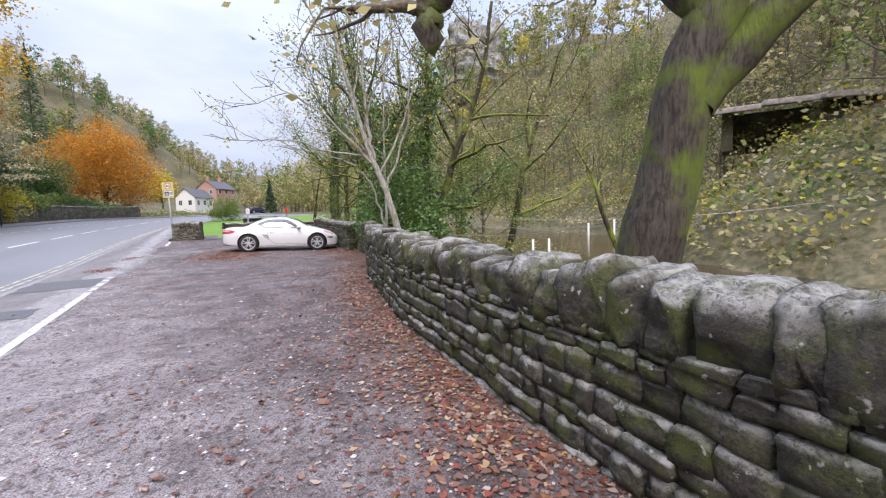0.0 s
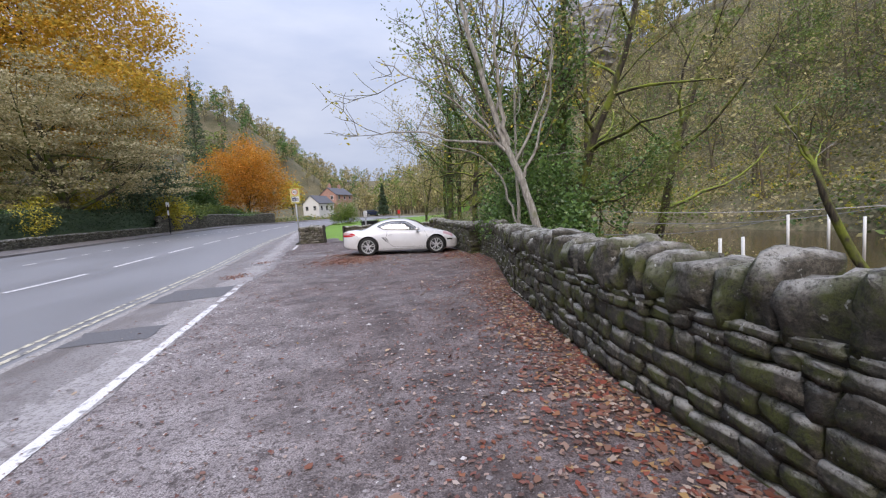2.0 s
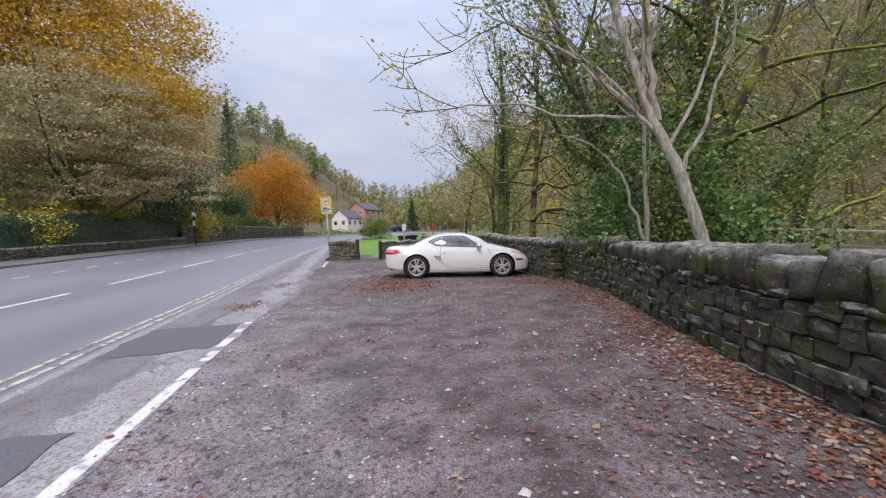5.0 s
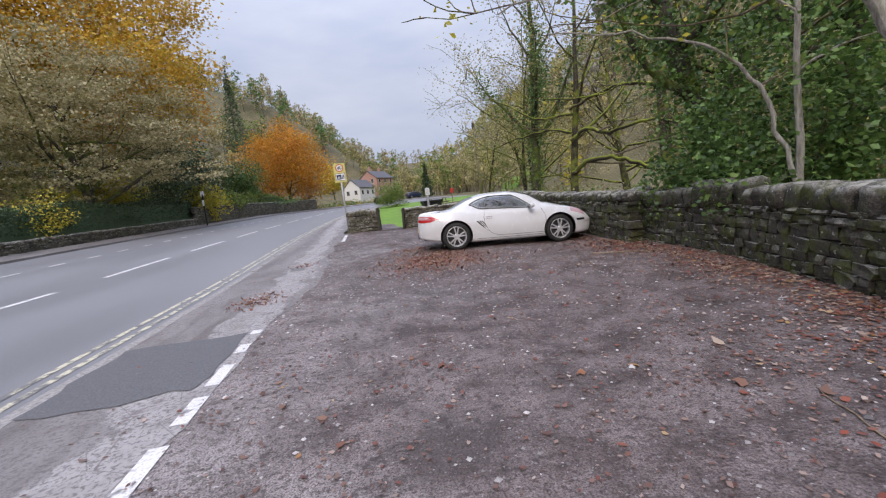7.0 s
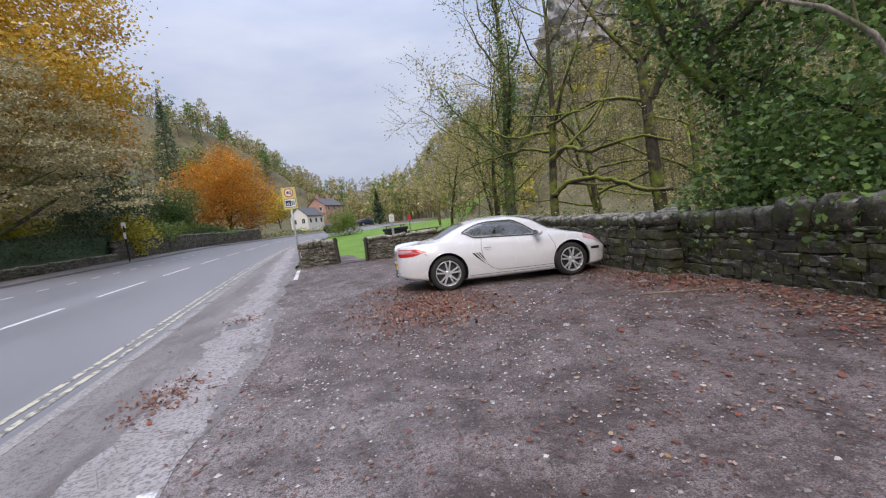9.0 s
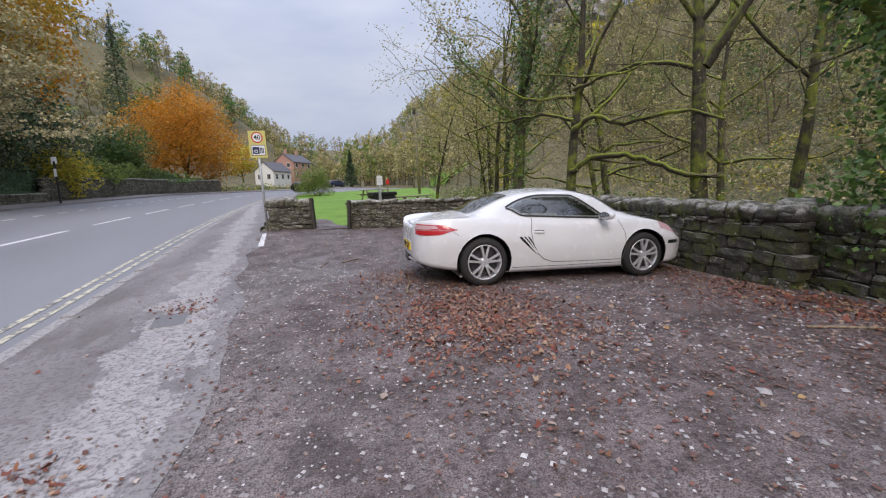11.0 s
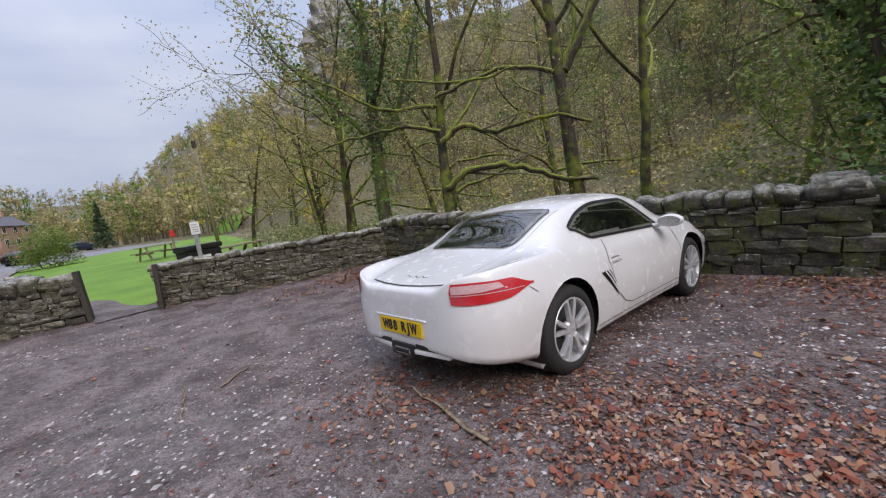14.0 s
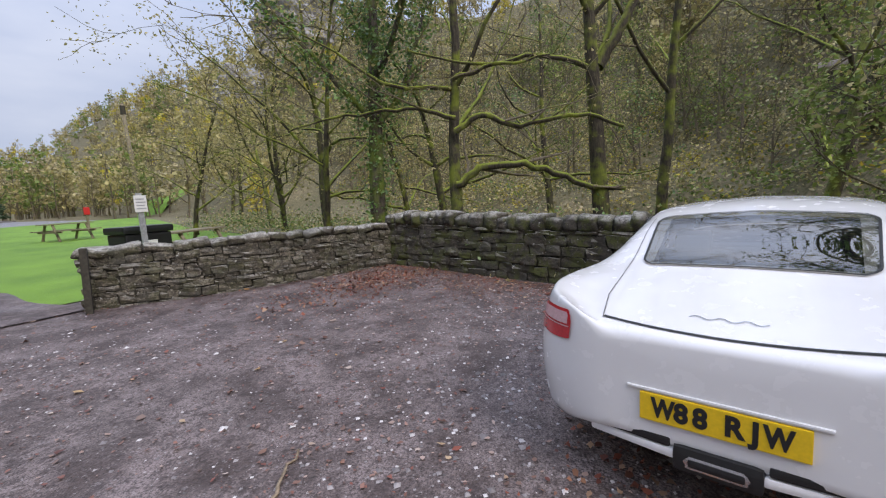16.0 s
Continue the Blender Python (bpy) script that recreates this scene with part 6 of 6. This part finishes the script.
def stick(a, b, r, seed, label="broken dead stick lying on the gravel"):
    rnd = random.Random(seed)
    p0, p1 = Vector((a[0], a[1], land(*a) + r * 0.9)), Vector((b[0], b[1], land(*b) + r * 0.9))
    pts = [p0.lerp(p1, i / 8) + Vector((rnd.gauss(0, 0.012), rnd.gauss(0, 0.012), 0)) for i in range(9)]
    v, f = tube_arrays([(pts, [r * (1 - 0.05 * i) for i in range(9)])], 7)
    return tagged(mesh_object("stick", v, f, M_STICK, smooth=True), label, "stick", "sticks on the gravel")


stick((0.47, 16.75), (0.78, 17.6), 0.022, 1)
stick((0.05, 19.35), (0.42, 19.6), 0.013, 2)
stick((-0.35, 19.0), (-0.1, 19.75), 0.010, 3)
stick((3.3, 14.0), (4.1, 13.5), 0.014, 4)
stick((1.5, 8.6), (1.75, 9.1), 0.007, 5)


# ---- pavement details ----
def ground_panel(name, x0, y0, x1, y1, lift, material, label, category, nx=6, ny=6, ragged=0.0):
    verts, faces = [], []
    for j in range(ny + 1):
        for i in range(nx + 1):
            x, y = x0 + (x1 - x0) * i / nx, y0 + (y1 - y0) * j / ny
            if ragged and (i in (0, nx) or j in (0, ny)):
                x += ragged * noise.noise((x * 3, y * 3, 1.0))
                y += ragged * noise.noise((x * 3, y * 3, 5.0))
            verts.append((x, y, land(x, y) + lift))
    for j in range(ny):
        for i in range(nx):
            o = j * (nx + 1) + i
            faces.append((o, o + 1, o + nx + 2, o + nx + 1))
    return tagged(mesh_object(name, verts, faces, material), label, category, kind="structure")


M_PATCH = plain("dark_asphalt_patch", (0.12, 0.118, 0.125), 0.65, grain=70, depth=0.35)
ground_panel("trench_patch", -3.14, 10.7, -1.95, 12.2, 0.010, M_PATCH, "dark asphalt trench patch across the pavement", "pavement", ragged=0.12)
ground_panel("trench_patch", -3.14, 7.9, -2.2, 8.6, 0.010, M_PATCH, "dark asphalt patch in the pavement", "pavement", ragged=0.12)
cover = thing("utility_cover", (-2.1, 17.02, land(-2.1, 17.02)), 4, "square grey metal utility cover set in the pavement", "manhole cover")
bm = bmesh.new()
box(bm, -0.17, -0.27, -0.02, 0.17, 0.27, 0.008, 0.004)
part("frame", bm, M_KERB, cover)
bm = bmesh.new()
box(bm, -0.15, -0.25, 0.0, 0.15, 0.25, 0.013, 0.003)
part("lid", bm, plain("cast_iron", (0.16, 0.155, 0.16), 0.6, grain=80), cover)
grate = thing("drain_grate", (-3.55, 5.5, land(-3.55, 5.5) - 0.07), 0, "cast iron drain grating in the road gutter", "drain")
bm = bmesh.new()
box(bm, -0.22, -0.25, -0.03, 0.22, 0.25, 0.004)
part("pit", bm, C_BLACK, grate)
for _i in range(9):
    bm = bmesh.new()
    box(bm, -0.21, -0.24 + 0.055 * _i, 0.0, 0.21, -0.215 + 0.055 * _i, 0.012, 0.003)
    part("bar", bm, plain("grate_iron", (0.10, 0.095, 0.09), 0.6) if _i == 0 else bpy.data.materials["grate_iron"], grate)

# ---- speed limit sign ----
M_GALV = plain("galvanised_steel", (0.42, 0.43, 0.44), 0.5, metal=0.4, grain=30)
M_SIGNY = plain("yellow_sign", (0.62, 0.55, 0.18), 0.5, depth=0.1)
M_SIGNW = plain("white_sign", (0.78, 0.78, 0.76), 0.5, depth=0.06)
M_SIGNR = plain("red_sign_ring", (0.55, 0.02, 0.02), 0.5)
M_SIGNB = plain("dark_blue_sign", (0.02, 0.03, 0.09), 0.5)
sign = thing("speed_sign", (-1.2, 26.45, land(-1.2, 26.45)), 0, "yellow 40 speed limit and camera sign on a leaning grey post", "road sign")
sign.rotation_euler = (0, radians(-1.2), radians(8))
bm = bmesh.new()
rod(bm, (0, 0.03, -0.3), (0, 0.03, 3.05), 0.038, None, 16)
part("post", bm, M_GALV, sign, smooth=True)
bm = bmesh.new()
box(bm, -0.25, -0.022, 2.22, 0.25, -0.010, 3.04, 0.004)
board = part("sign_board", bm, M_SIGNY, sign, "yellow sign board")


def disc(bm, x, z, r0, r1, y, seg=40):
    a = [bm.verts.new((x + r0 * math.cos(2 * math.pi * k / seg), y, z + r0 * math.sin(2 * math.pi * k / seg))) for k in range(seg)]
    if r1 <= 0:
        bm.faces.new(a)
        return
    b = [bm.verts.new((x + r1 * math.cos(2 * math.pi * k / seg), y, z + r1 * math.sin(2 * math.pi * k / seg))) for k in range(seg)]
    for k in range(seg):
        bm.faces.new((a[k], a[(k + 1) % seg], b[(k + 1) % seg], b[k]))


bm = bmesh.new()
disc(bm, 0, 2.84, 0.135, 0, -0.026)
part("sign_face", bm, M_SIGNW, board)
bm = bmesh.new()
disc(bm, 0, 2.84, 0.165, 0.132, -0.028)
part("sign_ring", bm, M_SIGNR, board)
text_mesh("speed_figures", "40", 0.20, C_BLACK, board, pose(0, -0.030, 2.835, 90, 0, 0), 0.001, 1.0, 0.003)
bm = bmesh.new()
box(bm, -0.205, -0.027, 2.29, 0.205, -0.0225, 2.61)
part("camera_panel_border", bm, C_BLACK, board)
bm = bmesh.new()
box(bm, -0.19, -0.031, 2.305, 0.19, -0.0275, 2.595)
part("camera_panel", bm, M_SIGNW, board)
bm = bmesh.new()
box(bm, -0.165, -0.035, 2.34, 0.03, -0.0315, 2.55)
part("camera_symbol", bm, M_SIGNB, board)
bm = bmesh.new()
disc(bm, -0.07, 2.42, 0.05, 0.03, -0.0365, 24)
part("lens_symbol", bm, M_SIGNW, board)
for _i in range(3):
    bm = bmesh.new()
    box(bm, 0.05 + 0.04 * _i, -0.035, 2.36, 0.075 + 0.04 * _i, -0.0315, 2.53)
    part("ray_symbol", bm, M_SIGNB, board)
for _z in (2.45, 2.85):
    bm = bmesh.new()
    box(bm, -0.06, -0.012, _z - 0.015, 0.06, 0.075, _z + 0.015, 0.004)
    part("clamp", bm, M_GALV, sign)

# ---- gate posts ----
M_POST = plain("weathered_dark_timber", (0.045, 0.04, 0.03), 0.9, grain=20, depth=0.4)
for _x, _y, _h, _a in ((1.10, 24.62, 0.86, 5), (0.16, 25.28, 0.95, -6)):
    gp = thing("gate_post", (_x, _y, land(_x, _y)), 10, "dark weathered timber post at the park gate", "gate post", "posts of the park gate")
    gp.rotation_euler = (0, radians(_a * 0.5), radians(-20))
    bm = bmesh.new()
    box(bm, -0.04, -0.10, -0.2, 0.04, 0.10, _h, 0.008)
    part("post", bm, M_POST, gp)
    bm = bmesh.new()
    box(bm, -0.05, -0.03, _h * 0.6, 0.055, 0.03, _h * 0.64, 0.004)
    part("hinge", bm, C_BLACK, gp)

# ---- park furniture ----
notice = thing("notice_post", (2.46, 26.1, land(2.46, 26.1)), 10, "white notice board on a grey post in the park", "sign")
bm = bmesh.new()
box(bm, -0.045, -0.02, -0.2, 0.045, 0.02, 1.6, 0.006)
part("post", bm, M_GALV, notice)
bm = bmesh.new()
box(bm, -0.105, -0.035, 1.27, 0.105, -0.021, 1.56, 0.004)
board = part("board", bm, M_SIGNW, notice, "white notice")
for _i in range(4):
    bm = bmesh.new()
    box(bm, -0.08, -0.037, 1.32 + 0.055 * _i, 0.08 - 0.02 * (_i % 2), -0.0355, 1.34 + 0.055 * _i)
    part("text_bar", bm, M_GALV, board)
litter_bin = thing("litter_bin", (2.75, 27.0, land(2.75, 27.0)), 8, "wide black lidded bin standing in the park", "bin")
bm = bmesh.new()
box(bm, -0.42, -0.3, 0.0, 0.42, 0.3, 0.86, 0.05)
part("body", bm, C_BLACK, litter_bin)
bm = bmesh.new()
box(bm, -0.46, -0.34, 0.86, 0.46, 0.34, 1.0, 0.06)
part("lid", bm, C_BLACK, litter_bin)
bm = bmesh.new()
box(bm, -0.13, -0.306, 0.55, 0.13, -0.301, 0.72)
part("sticker", bm, M_SIGNW, litter_bin)
M_WOOD = plain("weathered_bench_wood", (0.20, 0.17, 0.11), 0.85, grain=14, depth=0.35)


def picnic_table(at, turn):
    t = thing("picnic_table", at, turn, "weathered wooden picnic table with benches on the grass", "picnic table", "picnic tables in the park")
    for i in range(5):
        bm = bmesh.new()
        box(bm, -0.9, -0.36 + 0.145 * i, 0.70, 0.9, -0.23 + 0.145 * i, 0.74, 0.006)
        part("top_plank", bm, M_WOOD, t)
    for s in (-1, 1):
        bm = bmesh.new()
        box(bm, -0.9, s * 0.72 - 0.13, 0.42, 0.9, s * 0.72 + 0.13, 0.46, 0.006)
        part("bench_plank", bm, M_WOOD, t)
        bm = bmesh.new()
        box(bm, s * 0.62 - 0.025, -0.85, 0.34, s * 0.62 + 0.025, 0.85, 0.42, 0.005)
        part("cross_bar", bm, M_WOOD, t)
        for q in (-1, 1):
            bm = bmesh.new()
            rod(bm, (s * 0.62, q * 0.62, -0.02), (s * 0.62, q * 0.26, 0.70), 0.05, None, 6)
            part("leg", bm, M_WOOD, t)
    return t


picnic_table((5.7, 41.5, land(5.7, 41.5) + 0.015), 12)
picnic_table((4.3, 28.3, land(4.3, 28.3) + 0.015), 25)
buoy = thing("lifebuoy_post", (8.2, 47.0, land(8.2, 47.0)), 0, "red lifebuoy holder on a post near the river", "lifebuoy")
bm = bmesh.new()
box(bm, -0.05, -0.05, -0.2, 0.05, 0.05, 1.5, 0.006)
part("post", bm, M_WOOD, buoy)
bm = bmesh.new()
box(bm, -0.14, -0.1, 1.0, 0.14, 0.0, 1.42, 0.04)
part("holder", bm, M_SIGNR, buoy)
pole = thing("power_pole", (11.9, 49.4, land(11.9, 49.4)), 0, "tall brown timber power pole at the edge of the park", "pole")
bm = bmesh.new()
rod(bm, (0, 0, -0.5), (-0.25, 0, 7.9), 0.14, 0.10, 12)
part("pole", bm, M_WOOD, pole, smooth=True)
bm = bmesh.new()
box(bm, -0.36, -0.12, 7.2, -0.12, 0.12, 7.75, 0.03)
part("top_cap", bm, M_POST, pole)
bus = thing("bus_stop_post", (-12.75, 43.8, land(-12.75, 43.8)), 0, "dark post with a small white flag on the far pavement", "bus stop")
bm = bmesh.new()
rod(bm, (0, 0, -0.1), (0, 0, 2.5), 0.055, None, 12)
part("post", bm, C_BLACK, bus)
bm = bmesh.new()
box(bm, -0.13, -0.03, 2.35, 0.13, 0.03, 2.75, 0.01)
part("flag", bm, M_SIGNW, bus)
bm = bmesh.new()
box(bm, -0.07, -0.075, 1.6, 0.07, -0.058, 2.05, 0.005)
part("timetable", bm, M_SIGNW, bus)


# ---- houses at the bend ----
M_RENDER = plain("white_render", (0.74, 0.74, 0.72), 0.85, grain=6, depth=0.08)
M_PINK = plain("pink_brick", (0.46, 0.27, 0.22), 0.85, grain=40, depth=0.3)
M_SLATE = plain("grey_slate", (0.11, 0.11, 0.125), 0.7, grain=12, depth=0.3)
M_PANE = plain("dark_window_pane", (0.03, 0.035, 0.04), 0.08)


def house(at, turn, w, d, h, ridge, wall_mat, label, rows, cols, chimneys, gable_front=False):
    t = thing("house", at, turn, label, "house")
    bm = bmesh.new()
    vs = [bm.verts.new(p) for p in ((-w / 2, -d / 2, -1), (w / 2, -d / 2, -1), (w / 2, d / 2, -1), (-w / 2, d / 2, -1), (-w / 2, -d / 2, h), (w / 2, -d / 2, h), (w / 2, d / 2, h), (-w / 2, d / 2, h), (-w / 2, 0, h + ridge), (w / 2, 0, h + ridge))]
    for f in ((0, 1, 5, 4), (2, 3, 7, 6), (1, 2, 6, 9, 5), (3, 0, 4, 8, 7)):
        bm.faces.new([vs[i] for i in f])
    part("wall", bm, wall_mat, t)
    for s in (-1, 1):
        bm = bmesh.new()
        ln = math.hypot(d / 2, ridge)
        box(bm, -w / 2 - 0.25, -0.3, 0.0, w / 2 + 0.25, ln + 0.05, 0.12, 0, Matrix.Translation((0, s * d / 2, h)) @ pose(0, 0, 0, 0, 0, 0 if s < 0 else 180) @ pose(0, 0, 0, math.degrees(math.atan2(ridge, d / 2)), 0, 0))
        part("roof", bm, M_SLATE, t)
    for cx in chimneys:
        bm = bmesh.new()
        box(bm, cx - 0.35, -0.35, h + ridge * 0.7, cx + 0.35, 0.35, h + ridge + 1.1, 0.03)
        c = part("chimney", bm, M_PINK, t)
        for q in (-0.16, 0.16):
            bm = bmesh.new()
            rod(bm, (cx + q, 0, h + ridge + 1.1), (cx + q, 0, h + ridge + 1.5), 0.11, 0.09, 10)
            part("chimney_pot", bm, M_PINK, c)
    for face, span, n in (("front", w, cols), ("end", d, max(1, cols - 1))):
        for r in range(rows):
            for k in range(n):
                u = -span / 2 + span * (k + 0.5) / n
                z = 1.0 + 2.5 * r
                m = Matrix.Translation((u, -d / 2, z)) if face == "front" else Matrix.Translation((-w / 2, -u, z)) @ pose(0, 0, 0, 0, 0, -90)
                bm = bmesh.new()
                box(bm, -0.50, -0.05, -0.06, 0.50, 0.02, 1.26, 0.01, m)
                fr = part("window", bm, M_SIGNW, t)
                bm = bmesh.new()
                box(bm, -0.42, -0.06, 0.03, -0.03, -0.045, 1.18, 0, m)
                part("pane", bm, M_PANE, fr)
                bm = bmesh.new()
                box(bm, 0.03, -0.06, 0.03, 0.42, -0.045, 1.18, 0, m)
                part("pane", bm, M_PANE, fr)
    return t


house((-0.3, 128, 3.6), 58, 8.0, 5.0, 3.0, 2.2, M_RENDER, "low white rendered cottage with a slate roof", 1, 3, ())
house((5.2, 139, 4.4), 54, 9.0, 6.0, 5.0, 2.2, M_PINK, "pink brick two-storey house with chimneys", 2, 3, (-3.2, 2.0))


# ---- cars far down the road ----
def far_car(at, turn, color, label):
    car = thing("hatchback_car", at, turn, label, "car")
    sh = Shell([-2.1, -2.02, -1.7, -1.0, -0.3, 0.4, 1.0, 1.6, 2.05, 2.12],
               zt=[0.85, 1.05, 1.32, 1.44, 1.47, 1.40, 1.06, 0.95, 0.75, 0.6], w=[0.75, 0.83, 0.88, 0.89, 0.89, 0.89, 0.89, 0.88, 0.8, 0.7],
               zm=[0.6] * 10, ws=[0.7, 0.78, 0.82, 0.83, 0.83, 0.83, 0.82, 0.78, 0.66, 0.55], zs=[0.8, 0.92, 0.96, 0.96, 0.95, 0.94, 0.93, 0.86, 0.7, 0.58],
               wr=[0.55, 0.6, 0.6, 0.62, 0.62, 0.62, 0.66, 0.6, 0.5, 0.4], zr=[0.84, 1.02, 1.26, 1.38, 1.40, 1.34, 1.04, 0.93, 0.74, 0.59], z0=[0.4, 0.3, 0.25, 0.22, 0.2, 0.2, 0.2, 0.22, 0.28, 0.36])
    part("body", sh.mesh(60, 30, ((1.28, 0.32), (-1.28, 0.32)), 0.37), color, car, smooth=True)
    for s in (-1, 1):
        patch("side_window", car, C_BLACK, -1.55, 0.75, lambda x: 0.99, lambda x: max(1.0, sh.at("zr", x) - 0.05), on_side(sh, s), nx=18, lift=0.006)
        patch("tail_lamp", car, C_RED, -2.09, -1.95, lambda x: 0.78, lambda x: 0.9, on_side(sh, s), nx=5, lift=0.006)
        for x in (-1.28, 1.28):
            wheel(car, x, s, 0.32, 0.2, 0.87, C_ALLOY)
    patch("rear_window", car, C_BLACK, -1.98, -1.62, lambda x: -0.5, lambda x: 0.5, on_top(sh), nx=6, nz=8, lift=0.006)
    patch("windscreen", car, C_BLACK, 0.42, 0.98, lambda x: -0.58, lambda x: 0.58, on_top(sh), nx=6, nz=8, lift=0.006)
    return car


C_DARK = car_paint("black_car_paint", (0.012, 0.013, 0.016))
C_BLUE = car_paint("dark_blue_car_paint", (0.02, 0.03, 0.07))
far_car((kerb_x(80) - 6.5, 80, land(kerb_x(80) - 6.5, 80) - 0.07), 50, C_DARK, "black hatchback driving away far along the road")
far_car((11.5, 100, land(11.5, 100)), 20, C_BLUE, "dark blue car parked beyond the park")


# ---- canoe gates hung over the river ----
M_WIRE = plain("steel_cable", (0.18, 0.18, 0.18), 0.5, metal=0.5)


def cable(a, b, sag, label):
    a, b = Vector(a), Vector(b)
    pts = [a.lerp(b, i / 14) - Vector((0, 0, sag * 4 * (i / 14) * (1 - i / 14))) for i in range(15)]
    v, f = tube_arrays([(pts, [0.012] * 15)], 5)
    return tagged(mesh_object("cable", v, f, M_WIRE), label, "cable", "cables over the river")


cable((8.3, 13.0, 1.1), (18.5, 4.0, 1.5), 0.45, "thin steel cable strung across the river")
cable((6.9, 11.6, 0.9), (19.5, 9.5, 1.2), 0.5, "thin steel cable strung across the river")
cable((5.4, 9.0, 0.7), (18.0, 12.5, 1.1), 0.4, "thin steel cable strung across the river")
for _x, _y, _z in ((11.3, 9.6, 0.75), (12.1, 9.2, 0.85), (12.5, 8.7, 0.62), (13.3, 8.6, 0.80), (7.9, 8.6, 0.45), (8.4, 8.5, 0.45)):
    gate = thing("canoe_gate_pole", (_x, _y, _z), 0, "white striped canoe gate pole hanging over the river", "slalom pole", "canoe gate poles")
    bm = bmesh.new()
    rod(bm, (0, 0, -1.15), (0, 0, 0.0), 0.032, None, 10)
    part("pole", bm, M_SIGNW, gate, smooth=True)
    bm = bmesh.new()
    rod(bm, (0, 0, 0.0), (0, 0, 0.12), 0.006, None, 6)
    part("hanger", bm, M_WIRE, gate)


# ---- old stone shelter across the river ----
M_SLAB = plain("pale_stone_slab", (0.42, 0.36, 0.34), 0.85, grain=5, depth=0.3)
shelter = thing("stone_shelter", (26.5, 10.0, land(26.5, 10.0) - 0.6), -65, "ruined stone shelter with a pale slab roof across the river", "shelter")
bm = bmesh.new()
box(bm, -2.6, 1.0, 0, 2.6, 1.4, 2.2, 0.05)
part("back_wall", bm, M_STONE, shelter)
for _s in (-1, 1):
    bm = bmesh.new()
    box(bm, _s * 2.4 - 0.25, -1.3, 0, _s * 2.4 + 0.25, 1.0, 2.1, 0.05)
    part("side_wall", bm, M_STONE, shelter)
for _i in range(3):
    bm = bmesh.new()
    box(bm, -3.1 + 2.1 * _i, -1.9, 2.15, -1.05 + 2.1 * _i, 1.7, 2.4, 0.06, pose(0, 0, 0.1 * _i, 9, 2 * _i, 0))
    part("roof_slab", bm, M_SLAB, shelter)
